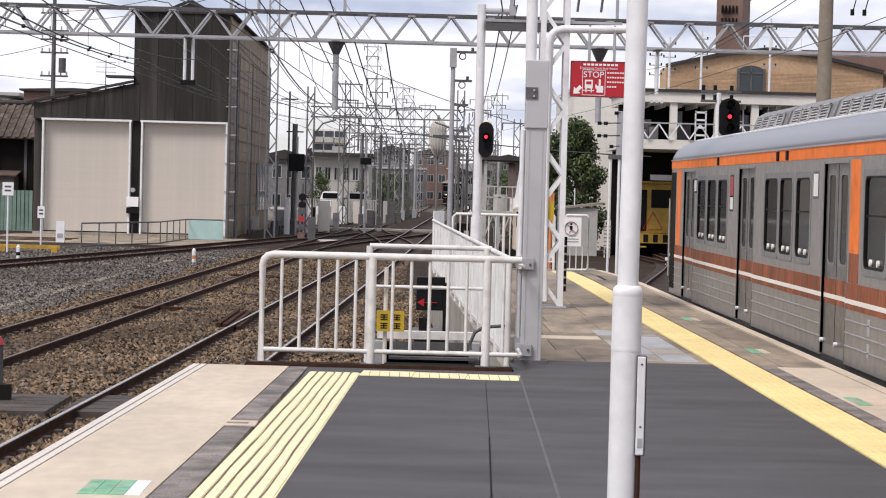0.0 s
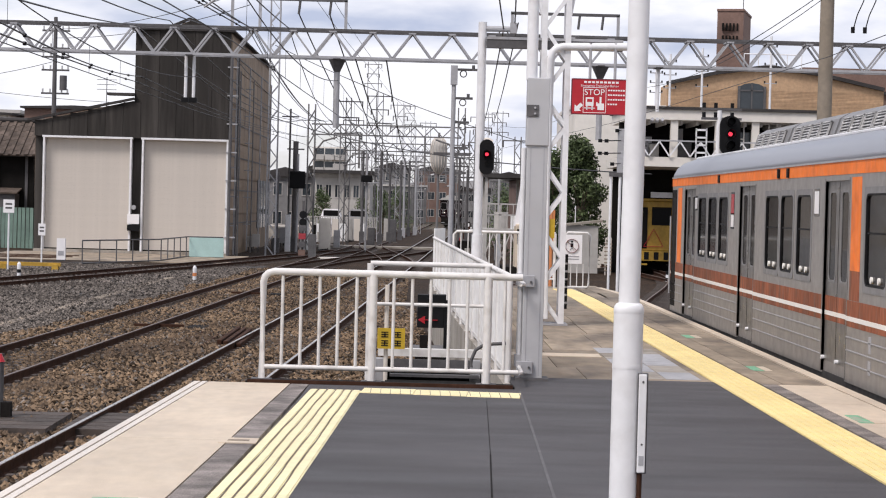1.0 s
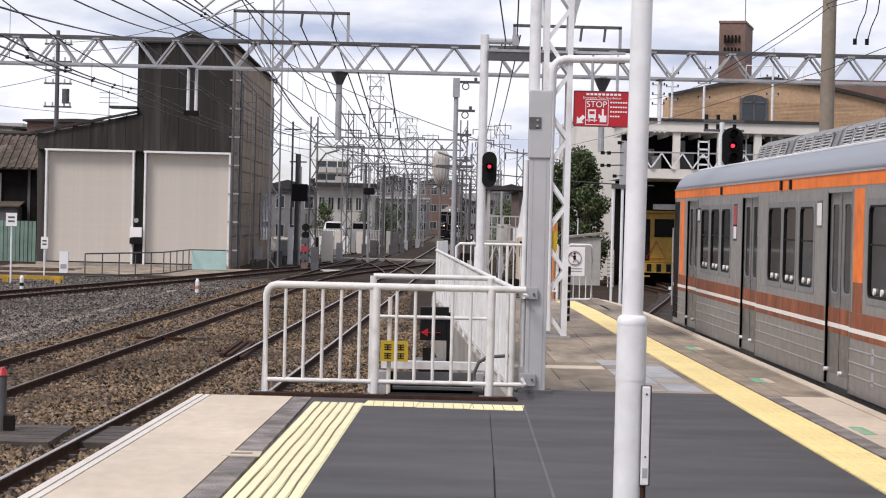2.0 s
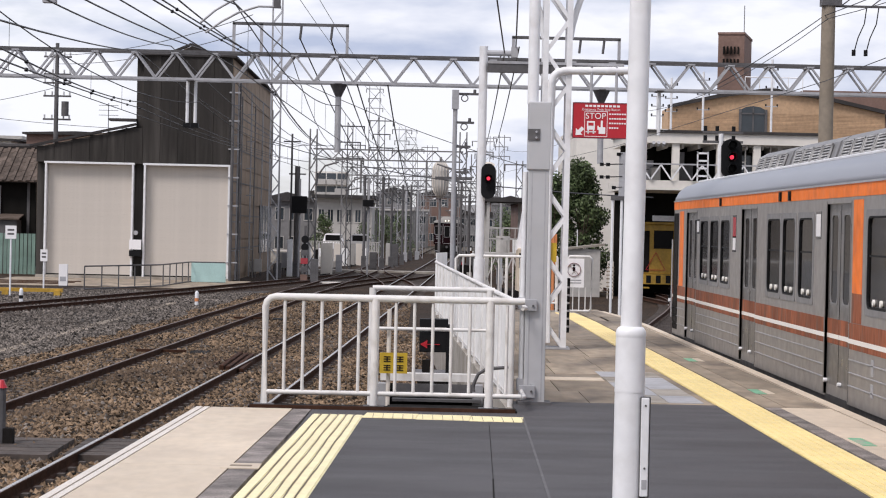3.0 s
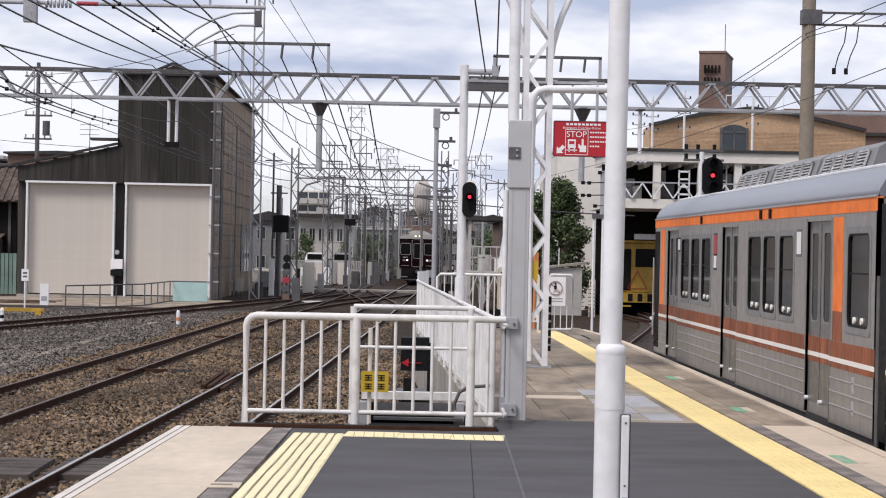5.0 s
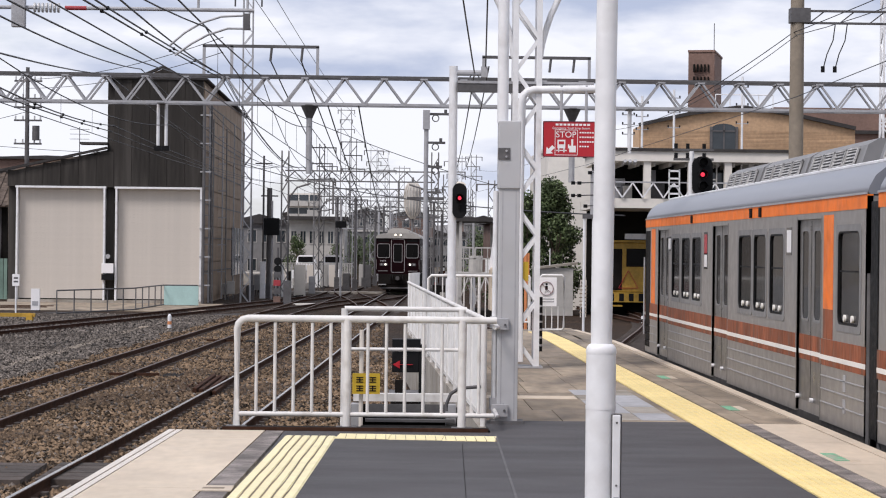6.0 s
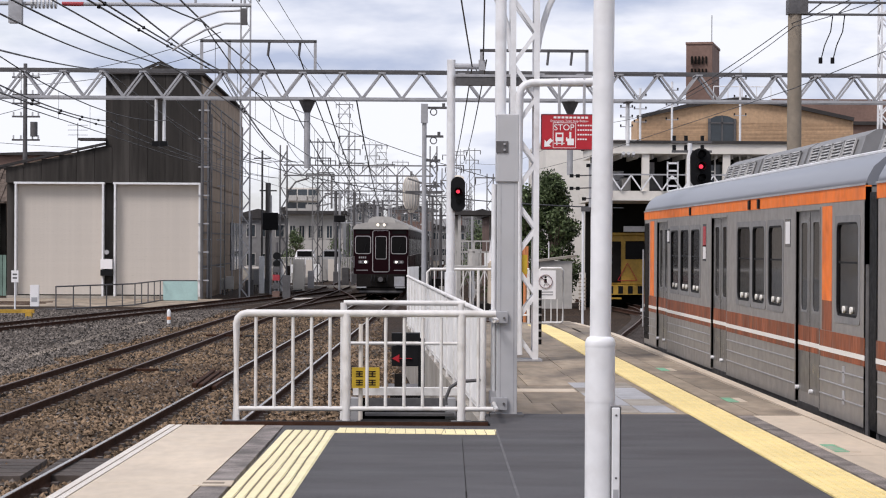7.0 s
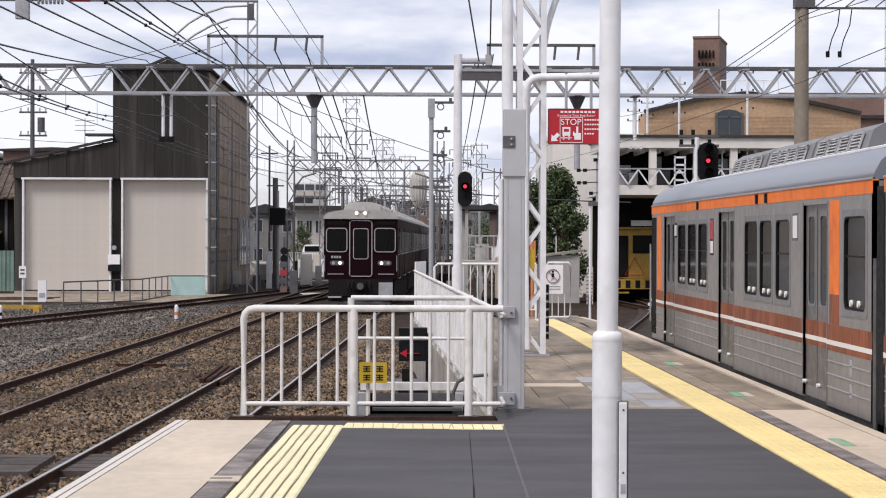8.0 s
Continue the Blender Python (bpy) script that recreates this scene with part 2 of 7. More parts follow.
def bar(bm, a, b, w, h=None):
    """A flat or square bar from a to b."""
    a, b = Vector(a), Vector(b)
    d = b - a
    m = Matrix.Translation((a + b) / 2) @ d.to_track_quat("Z", "Y").to_matrix().to_4x4() @ Matrix.Diagonal((w, h or w, d.length, 1))
    bmesh.ops.create_cube(bm, size=1, matrix=m)
    return bm


def tube(bm, pts, r, seg=8):
    """A round tube along points, with its ends closed."""
    pts = [Vector(p) for p in pts]
    rings = []
    for i, p in enumerate(pts):
        d = (pts[min(i + 1, len(pts) - 1)] - pts[max(i - 1, 0)]).normalized()
        q = d.to_track_quat("Z", "Y")
        rings.append([bm.verts.new(p + q @ Vector((r * math.cos(k * math.tau / seg), r * math.sin(k * math.tau / seg), 0))) for k in range(seg)])
    for s, t in zip(rings, rings[1:]):
        for k in range(seg):
            bm.faces.new((s[k], s[(k + 1) % seg], t[(k + 1) % seg], t[k]))
    bm.faces.new(rings[0][::-1])
    bm.faces.new(rings[-1])
    return bm


def prism(bm, outline, z0, z1):
    """An upright prism over an outline of (x, y)."""
    lo, hi = [bm.verts.new((x, y, z0)) for x, y in outline], [bm.verts.new((x, y, z1)) for x, y in outline]
    k = len(outline)
    for i in range(k):
        bm.faces.new((lo[i], lo[(i + 1) % k], hi[(i + 1) % k], hi[i]))
    bm.faces.new(hi)
    bm.faces.new(lo[::-1])
    bmesh.ops.recalc_face_normals(bm, faces=bm.faces)
    return bm


def extrude_y(bm, outline, y0, y1):
    """A prism lying along y over an outline of (x, z)."""
    lo, hi = [bm.verts.new((x, y0, z)) for x, z in outline], [bm.verts.new((x, y1, z)) for x, z in outline]
    k = len(outline)
    for i in range(k):
        bm.faces.new((lo[i], lo[(i + 1) % k], hi[(i + 1) % k], hi[i]))
    bm.faces.new(hi)
    bm.faces.new(lo[::-1])
    bmesh.ops.recalc_face_normals(bm, faces=bm.faces)
    return bm


def B():
    return bmesh.new()


def lathe(bm, prof, x=0.0, y=0.0, seg=24):
    """One closed surface of revolution over (radius, height) points."""
    rings = [[bm.verts.new((x + r * math.cos(k * math.tau / seg), y + r * math.sin(k * math.tau / seg), z)) for k in range(seg)] for r, z in prof]
    for a, b in zip(rings, rings[1:]):
        for k in range(seg):
            bm.faces.new((a[k], a[(k + 1) % seg], b[(k + 1) % seg], b[k]))
    bm.faces.new(rings[0][::-1])
    bm.faces.new(rings[-1])
    return bm


def rounded(u0, u1, v0, v1, r, n=4):
    """Corner points of a rounded rectangle."""
    pts = []
    for k, (cu, cv) in enumerate(((u1 - r, v1 - r), (u0 + r, v1 - r), (u0 + r, v0 + r), (u1 - r, v0 + r))):
        for i in range(n + 1):
            a = math.pi / 2 * (k + i / n)
            pts.append((cu + r * math.cos(a), cv + r * math.sin(a)))
    return pts


def frame_ring(bm, outer, inner, d0, d1, axis="x"):
    """A flat ring between two outlines, from depth d0 to d1 along x or y."""
    def V(p, d):
        return bm.verts.new((d, p[0], p[1]) if axis == "x" else (p[0], d, p[1]))
    loops = [[V(p, d) for p in o] for o, d in ((outer, d1), (outer, d0), (inner, d0), (inner, d1))]
    k = len(outer)
    for a, b in zip(loops, loops[1:] + loops[:1]):
        for i in range(k):
            bm.faces.new((a[i], a[(i + 1) % k], b[(i + 1) % k], b[i]))
    bmesh.ops.recalc_face_normals(bm, faces=bm.faces)
    return bm


def mesh_of(name, bm, material, smooth=False):
    me = bpy.data.meshes.new(name)
    if smooth:
        bmesh.ops.split_edges(bm, edges=[e for e in bm.edges if any(len(f.verts) > 4 for f in e.link_faces)])
        for f in bm.faces:
            f.smooth = len(f.verts) == 4
    bm.to_mesh(me)
    bm.free()
    me.materials.append(material)
    return me


def part(name, bm, material, parent, label="", smooth=False):
    ob = new(name, mesh_of(name, bm, material, smooth))
    ob.parent = parent
    return tagged(ob, label)


def piece(name, me, parent, m):
    ob = new(name, me)
    ob.parent = parent
    ob.matrix_basis = m
    return ob


def thing(name, label, category="", group="", kind="", at=(0, 0, 0)):
    ob = new(name)
    ob.location = at
    ob.empty_display_size = 0.2
    return tagged(ob, label, category, group, kind)


def solid(name, bm, material, label, category="", group="", kind="", smooth=False):
    return tagged(new(name, mesh_of(name, bm, material, smooth)), label, category, group, kind)


RAIL = -0.95
GROUND = -1.17


def near_track(y):
    return -4.192 + 0.03666 * y - 1.98e-5 * y * y


def second_track(y):
    return near_track(y) - 3.85


def yard_track(y):
    return second_track(130) - 0.135 * (130 - y) - 0.0004 * (130 - y) ** 2


def right_track(y):
    return max(6.08 - max(0.0, y - 40) ** 2 * 0.0012 if y < 75 else 4.61 - (y - 75) * 0.084, near_track(y) + 3.9)


def yard_track_right(y):
    return 10.6 + (100 - y) * 0.035


# ---- ground, tracks ----
def build_ground():
    bm = B()
    box(bm, -2600, 2600, -200, 4200, GROUND - 1.0, GROUND - 0.06)
    solid("ground", bm, EARTH, "brown-grey earth and gravel ground of the railway yard", "ground", kind="structure")
    # ballast bed: a gently uneven sheet
    xs, ys = np.arange(-24, 2.01, 0.5), np.concatenate([np.arange(-20, 60, 0.5), np.arange(60, 260, 2.0)])
    verts, faces = [], []
    for y in ys:
        for x in xs:
            z = GROUND + 0.05 + 0.03 * noise.noise((x * 0.5, y * 0.3, 0)) + 0.02 * noise.noise((x * 2, y * 2, 3))
            d = x - (near_track(y) + second_track(y)) / 2
            z += 0.05 * math.exp(-(d / 0.7) ** 2)
            verts.append((x, y, z))
    k = len(xs)
    for j in range(len(ys) - 1):
        for i in range(k - 1):
            a = j * k + i
            faces.append((a, a + 1, a + k + 1, a + k))
    me = bpy.data.meshes.new("ballast_bed")
    me.from_pydata(verts, [], faces)
    me.materials.append(BALLAST)
    me.materials.append(GREYBALLAST)
    for f in me.polygons:
        x, y = f.center[0], f.center[1]
        f.material_index = int(y < 95 + 8 * noise.noise((x * 0.3, y * 0.1, 2)) and x < second_track(y) - 1.8 + 0.5 * noise.noise((x, y * 0.4, 7)))
    tagged(new("ballast_bed", me), "bed of brown and grey crushed ballast under the tracks", "ballast", kind="structure")
    bm = B()
    prism(bm, [(4.2, -20), (14, -20), (14, 160), (0.6, 160), (0.6, 50), (4.2, 50)], GROUND - 0.3, GROUND + 0.01)
    solid("ballast_bed_far", bm, BALLAST, "dark ballast bed beside the island platform", "ballast", kind="structure")


def build_stones():
    """Loose ballast stones, too many to count."""
    rng = np.random.default_rng(4)
    base = np.array([(1, 0, 0), (-1, 0, 0), (0, 1, 0), (0, -1, 0), (0, 0, 1), (0, 0, -1)], float)
    tri = [(0, 2, 4), (2, 1, 4), (1, 3, 4), (3, 0, 4), (2, 0, 5), (1, 2, 5), (3, 1, 5), (0, 3, 5)]
    heaps = {STONE: ([], []), GREYSTONE: ([], [])}
    total = 0
    while total < 90000:
        y = 18 + 75 * rng.random() ** 1.35
        x = rng.uniform(-0.215 * y + 0.2, 0.45)
        if y < 22.6 and x > -2.6:
            continue
        if x > (-0.2 if y < 27 or y > 60 else fence_x(y) - 0.12):
            continue
        s = 0.036 * rng.uniform(0.5, 1.5)
        skip = False
        for c in (near_track(y), second_track(y)):
            for r in (-0.75, 0.75):
                if abs(x - c - r) < 0.09:
                    skip = True
        if skip:
            continue
        z = GROUND + 0.06 + 0.03 * noise.noise((x * 0.5, y * 0.3, 0)) + rng.uniform(0, 0.025)
        d = x - (near_track(y) + second_track(y)) / 2
        z += 0.05 * math.exp(-(d / 0.7) ** 2)
        p = base * rng.uniform(0.55, 1.3, (6, 3)) * s + rng.normal(0, 0.2 * s, (6, 3))
        a = rng.uniform(0, 6.28)
        q = np.stack([p[:, 0] * math.cos(a) - p[:, 1] * math.sin(a), p[:, 0] * math.sin(a) + p[:, 1] * math.cos(a), p[:, 2] * 0.8], 1) + (x, y, z)
        grey = (y < 96 and x < second_track(y) - 1.8 + 0.6 * noise.noise((x, y * 0.4, 7))) or rng.random() < 0.12
        V, Fc = heaps[GREYSTONE if grey else STONE]
        count = len(V)
        V.append(q)
        Fc += [(i + 6 * count, j + 6 * count, k + 6 * count) for i, j, k in tri]
        total += 1
    for m, label in ((STONE, "loose brown crushed ballast stones between the rails"), (GREYSTONE, "loose grey crushed ballast stones of the yard")):
        V, Fc = heaps[m]
        me = bpy.data.meshes.new("ballast_stones")
        me.from_pydata([tuple(v) for v in np.concatenate(V)], [], Fc)
        me.materials.append(m)
        tagged(new("ballast_stones", me), label, "gravel", kind="stuff")


def sweep_rail(centre, off, y0, y1, step, prof, z0=0.0):
    bm = B()
    rings = []
    y = y0
    while y <= y1 + 1e-6:
        dx = (centre(y + 0.5) - centre(y - 0.5))
        nx = 1 / math.hypot(1, dx)
        c = centre(y)
        rings.append([bm.verts.new((c + (off + u) * nx, y - (off + u) * dx * nx, z0 + w)) for u, w in prof])
        y += step
    k = len(prof)
    for s, t in zip(rings, rings[1:]):
        for i in range(k):
            bm.faces.new((s[i], s[(i + 1) % k], t[(i + 1) % k], t[i]))
    bm.faces.new(rings[0][::-1])
    bm.faces.new(rings[-1])
    bmesh.ops.recalc_face_normals(bm, faces=bm.faces)
    return bm


WEB = [(-0.07, -0.15), (0.07, -0.15), (0.07, -0.135), (0.012, -0.12), (0.012, -0.045), (0.034, -0.035), (0.034, -0.006), (-0.034, -0.006), (-0.034, -0.035), (-0.012, -0.045), (-0.012, -0.12), (-0.07, -0.135)]
HEAD = [(-0.024, -0.0055), (0.024, -0.0055), (0.021, 0.001), (-0.021, 0.001)]


def build_track(label, centre, y0, y1, sleepers, step=2.0):
    t = thing("railway_track", label, "railway track", kind="structure", at=(0, 0, 0))
    for off in (-0.75, 0.75):
        r = part("rail", sweep_rail(centre, off, y0, y1, step, WEB, RAIL), RUST, t, "rust-brown steel rail")
        part("rail_head", sweep_rail(centre, off, y0, y1, step, HEAD, RAIL), SHINYRAIL if centre is near_track else RAILTOP, r, "polished running surface")
    bm = B()
    box(bm, -1.2, 1.2, -0.11, 0.11, -0.16, 0.0)
    for s in (-0.75, 0.75):
        box(bm, s - 0.16, s - 0.08, -0.07, 0.07, -0.001, 0.05)
        box(bm, s + 0.08, s + 0.16, -0.07, 0.07, -0.001, 0.05)
    me = mesh_of("sleeper", bm, SLEEPER)
    y, k = y0 + 0.3, 0
    while k < sleepers and y < y1:
        a = math.atan(centre(y + 0.5) - centre(y - 0.5))
        piece("sleeper", me, t, Matrix.Translation((centre(y), y, RAIL - 0.15)) @ Matrix.Rotation(-a, 4, "Z"))
        y += 0.62
        k += 1
    return t


# ---- platform ----
def left_edge(y):
    return -2.92 + 0.038 * y


def right_edge(y):
    return 4.5 + 0.004 * (y - 20) if y < 42 else 4.588 - 0.005 * (y - 42) ** 2


def fence_x(y):
    return 1.0 - 0.0222 * (y - 22.3)


def build_platform():
    far = [(right_edge(y), y) for y in np.linspace(-14, 50, 38)]
    outline = far + [(0.36, 50), (fence_x(22.3) - 0.05, 22.3), (1.0, 21.27), (left_edge(21.27), 21.27), (left_edge(-14), -14)]
    p = solid("platform", prism(B(), outline, GROUND - 0.1, -0.03), CONCRETE, "concrete island platform with asphalt, slabs and tactile strips", "platform", kind="structure")
    # asphalt
    part("asphalt_paving", prism(B(), [(-1.42, -14), (3.14, -14), (3.18, 22.8), (1.02, 22.8), (1.02, 21.26), (-0.99, 21.26)], -0.03, 0.0), ASPHALT, p, "dark grey smooth asphalt paving")
    for x0, y0, x1, y1, w in ((1.06, 21.0, 0.38, -12.0, 0.02), (0.70, 19.9, 0.586, 15.6, 0.004), (0.586, 15.6, 0.495, 12.6, 0.011), (0.495, 12.6, 0.36, 8.0, 0.012)):
        part("seam", bar(B(), (x0, y0, 0.0015), (x1, y1, 0.0015), w, 0.003), GALVDARK if w > 0.015 else UNDER, p, "tarred joint in the asphalt")
    # left side: edging, cream slabs, grey strip
    y = -14.0
    while y < 21.2:
        y2 = min(y + 4.3, 21.26)
        o = [(left_edge(y) + 0.14, y + 0.004), (-1.86 + 0.031 * y + 0.02, y + 0.004), (-1.86 + 0.031 * y2 + 0.02, y2 - 0.004), (left_edge(y2) + 0.14, y2 - 0.004)]
        part("cream_slab", prism(B(), o, -0.03, 0.004), CREAM, p, "cream non-slip platform slab")
        y = y2
    for k, (u0, u1, z, m) in enumerate(((0.0, 0.058, 0.006, CREAMTRIM), (0.058, 0.076, -0.006, OLDSLAB), (0.076, 0.128, 0.006, CREAMTRIM))):
        part("edge_strip", prism(B(), [(left_edge(-14) + u0, -14), (left_edge(-14) + u1, -14), (left_edge(21.26) + u1, 21.26), (left_edge(21.26) + u0, 21.26)], -0.03, z), m, p)
    part("grey_strip", prism(B(), [(-1.83 - 0.031 * 14, -14), (-1.57 - 0.027 * 14, -14), (-1.57 + 0.027 * 21.26, 21.26), (-1.83 + 0.031 * 21.26, 21.26)], -0.03, 0.001), GREYSTRIP, p, "dark grey speckled paving strip")
    for y in (11.4, 16.1):
        part("drain_plate", box(B(), -1.75 + 0.031 * y - 0.15, -1.75 + 0.031 * y + 0.13, y - 0.2, y + 0.14, 0.0, 0.008), CREAM, p, "small cream cover plate with holes")
        part("plate_slot", box(B(), -1.75 + 0.031 * y - 0.09, -1.75 + 0.031 * y + 0.07, y - 0.08, y + 0.02, 0.0, 0.0095), OLDSLAB, p)
    for y in (12.55,):
        for k in range(4):
            part("boarding_mark", box(B(), -1.86 + 0.09 * k, -1.775 + 0.09 * k, y - 0.3, y + 0.3, 0.003, 0.007), GREEN if k in (0, 1, 2) else SIGNWHITE, p, "green and white boarding mark")
    # far concrete slabs
    rng = random.Random(3)
    y = 22.8
    while y < 49.6:
        y2 = min(y + rng.choice((1.6, 2.2, 3.0)), 49.7)
        xa, xb = fence_x(y) + 0.02, 3.18
        cuts = [xa, xa + (xb - xa) * rng.uniform(0.3, 0.45), xa + (xb - xa) * rng.uniform(0.6, 0.75), xb]
        for c0, c1 in zip(cuts, cuts[1:]):
            part("paving_slab", box(B(), c0 + 0.006, c1 - 0.006, y + 0.006, y2 - 0.006, -0.03, rng.uniform(-0.004, 0.0)), OLDSLAB, p)
        y = y2
    part("pale_joint", box(B(), 1.1, 2.3, 26.2, 26.75, -0.02, 0.004), CREAM, p, "pale cream strip across the far paving slabs")
    for i in range(2):
        for j in range(5):
            part("steel_plate", box(B(), 2.33 + 0.38 * i, 2.70 + 0.38 * i, 23.0 + 1.0 * j, 23.97 + 1.0 * j, -0.02, 0.003 + 0.001 * ((i + j) % 2)), GALV if (i + 2 * j) % 3 else CONCRETE, p, "worn grey floor plate")
    y = -13.9
    while y < 49:
        y2 = y + 2.15
        cream = y < 21.2
        for c0, c1 in (((3.66, 3.9), (3.9, 4.36)) if not cream else ((3.66, 3.83), (3.83, 4.36))):
            sh = right_edge(y) - 4.5 if y > 43 else 0
            part("edge_slab", box(B(), c0 + 0.005, c1 - 0.005 + sh, y + 0.006, y2 - 0.006, -0.03, 0.002), (CREAM if c0 > 3.7 else GREYSTRIP) if cream else OLDSLAB, p)
        y = y2
    part("edge_line", prism(B(), [(right_edge(v) - 0.13, v) for v in np.linspace(-14, 49.6, 30)] + [(right_edge(v) - 0.005, v) for v in np.linspace(49.6, -14, 30)], -0.03, 0.006), CREAM, p, "worn pale edge line")
    for y in (19.0, 24.9, 31.0):
        part("boarding_mark", box(B(), 3.88, 4.0, y - 0.35, y + 0.35, 0.001, 0.006), GREEN, p, "worn green boarding mark")
        part("boarding_mark", box(B(), 4.01, 4.1, y - 0.35, y + 0.35, 0.001, 0.006), CREAM, p, "worn white boarding mark")
    # tactile tiles
    def tile_mesh(w, d, m):
        bm = B()
        box(bm, -w / 2, w / 2, -d / 2 + 0.0015, d / 2 - 0.0015, -0.03, 0.004)
        for k in range(6):
            u = -w / 2 + w * (k + 0.5) / 6
            box(bm, u - w / 17, u + w / 17, -d / 2 + 0.002, d / 2 - 0.002, 0.004, 0.009)
        return mesh_of("tactile_tile", bm, m)
    tl, tr, tc = tile_mesh(0.48, 0.5, PALEYELLOW), tile_mesh(0.44, 0.5, YELLOW), tile_mesh(0.5, 0.5, PALEYELLOW)
    y = -13.6
    while y < 20.9:
        piece("tactile_tile", tl, p, Matrix.Translation((-1.378 + 0.0323 * y, y, 0)) @ Matrix.Rotation(-0.0323, 4, "Z"))
        y += 0.5
    for k in range(1, 6):
        u = -0.24 + 0.48 * k / 6
        pts = [(-1.378 + 0.0323 * v + u + 0.004 * math.sin(v * 2.1 + k) + 0.002 * math.sin(v * 5.3 + 2 * k), v, 0.0075) for v in np.arange(-13.8, 21.0, 0.3)]
        part("groove", tube(B(), pts, 0.0055, 5), OLDSLAB, p, "dark brown groove line in the tactile strip")
    for k in range(16):
        part("groove", box(B(), -0.38 + 0.094 * k, -0.374 + 0.094 * k, 20.43 - 0.013 * k, 20.87 - 0.013 * k, 0.0, 0.0098), OLDSLAB, p)
    for k in range(3):
        piece("tactile_tile", tc, p, Matrix.Translation((-0.21 + 0.5 * k, 20.66 - 0.07 * k, 0)) @ Matrix.Rotation(radians(86), 4, "Z"))
    y = -13.6
    while y < 48:
        piece("tactile_tile", tr, p, Matrix.Translation((3.41 + (0 if y < 43 else 0.6 * (right_edge(y) - 4.58)), y, 0)))
        y += 0.5
    part("kerb", box(B(), -1.62, 1.02, 21.28, 21.62, -0.5, 0.02, 0.01), UNDER, p, "dark steel edge at the end of the asphalt")
    part("kerb_angle", box(B(), -1.6, 1.0, 21.272, 21.30, -0.1, 0.035), RUST, p)


# ---- railings ----
def end_railing():
    """The white railing across the end of the asphalt."""
    t = thing("railing", "white-painted tubular steel railing at the platform end", "railing", at=(-0.25, 21.45, 0.02))

    def P(x, z, y=0.0):
        return (x + 0.25, y, z)
    arc = [P(-1.474, 0.0), P(-1.474, 0.97), P(-1.46, 1.02), P(-1.425, 1.055), P(-1.37, 1.07), P(-0.3, 1.07), P(1.08, 1.07)]
    part("top_rail", tube(B(), arc, 0.036, 10), WHITETUBE, t, smooth=True)
    part("bottom_rail", rod(B(), P(-1.474, 0.13), P(1.06, 0.13), 0.024, 8), WHITETUBE, t, smooth=True)
    for x in (-0.392, 0.743):
        part("post", rod(B(), P(x, 0.0), P(x, 1.07), 0.042, 12), WHITETUBE, t, smooth=True)
    for x in (-1.474, -0.392, 0.743):
        part("foot_plate", box(B(), x + 0.25 - 0.1, x + 0.25 + 0.1, -0.07, 0.07, 0.0, 0.015), GALVDARK, t)
    xs = [-1.283 + 0.1826 * k for k in range(13)]
    for x in xs:
        if min(abs(x + 0.392), abs(x - 0.743)) > 0.1:
            part("baluster", rod(B(), P(x, 0.15), P(x, 1.03), 0.0165, 8), WHITETUBE, t, smooth=True)
    part("clamp_plate", box(B(), 1.08 + 0.25, 1.25 + 0.25, 0.90, 0.935, 0.945, 1.067, 0.006), GALV, t, "bolted steel clamp")
    part("lower_clamp", box(B(), 1.08 + 0.25, 1.25 + 0.25, 0.90, 0.935, 0.05, 0.18, 0.006), GALV, t, "bolted steel clamp")
    for z in (1.0, 0.12):
        part("return_rail", tube(B(), [P(1.06, z), P(1.10, z, 0.1), P(1.11, z, 0.91)], 0.02, 8), WHITETUBE, t, smooth=True)
        for x in (1.12, 1.21):
            part("clamp_bolt", rod(B(), P(x, z, 0.885), P(x, z, 0.9), 0.012, 6), GALVDARK, t)
    # rear frame over the track access steps
    r = thing("stair_railing", "white steel guard frame round the track access steps", "railing", at=(0.2, 25.3, GROUND))
    for x in (-0.5, 0.86):
        part("post", rod(B(), (x - 0.2, 0, 0), (x - 0.2, 0, 1.09 - GROUND), 0.04, 10), WHITETUBE, r, smooth=True)
    for z in (1.09, 0.62):
        part("rail", rod(B(), (-0.7, 0, z - GROUND), (0.72, 0, z - GROUND), 0.03 if z > 1 else 0.02, 8), WHITETUBE, r, smooth=True)
    part("curved_handrail", tube(B(), [(0.42, -2.9, 0.12 - GROUND), (0.42, -2.9, 0.2 - GROUND), (0.46, -2.9, 0.3 - GROUND), (0.55, -2.9, 0.36 - GROUND), (0.8, -2.9, 0.38 - GROUND)], 0.018, 8), GALVDARK, r, smooth=True)
    s = thing("access_steps", "white-edged steel steps down to the track", "steps", at=(0.2, 26, GROUND))
    part("landing_beam", box(B(), -0.6, 0.66, -0.05, 0.12, -0.03 - GROUND, 0.06 - GROUND), WHITETUBE, s, "white landing beam")
    part("front_plate", box(B(), -0.45, 0.6, -0.1, -0.06, -0.2 - GROUND, -0.06 - GROUND), GALVDARK, s, "dark steel front plate")
    part("tread", box(B(), -0.45, 0.6, -0.3, -0.1, -0.19 - GROUND, -0.16 - GROUND), GALVDARK, s)
    part("tread", box(B(), -0.45, 0.6, -0.5, -0.32, -0.24 - GROUND, -0.21 - GROUND), GALVDARK, s)
    # Added near-black box and plate: the darkness below the treads as colour.
    part("riser_box", box(B(), -0.5, 0.62, -0.95, -0.55, 0.0, -0.27 - GROUND), SHADE, s, "near-black box standing in for the shade below the treads")
    part("back_plate", box(B(), -0.5, 0.62, -0.06, -0.05, 0.0, -0.06 - GROUND), SHADE, s)
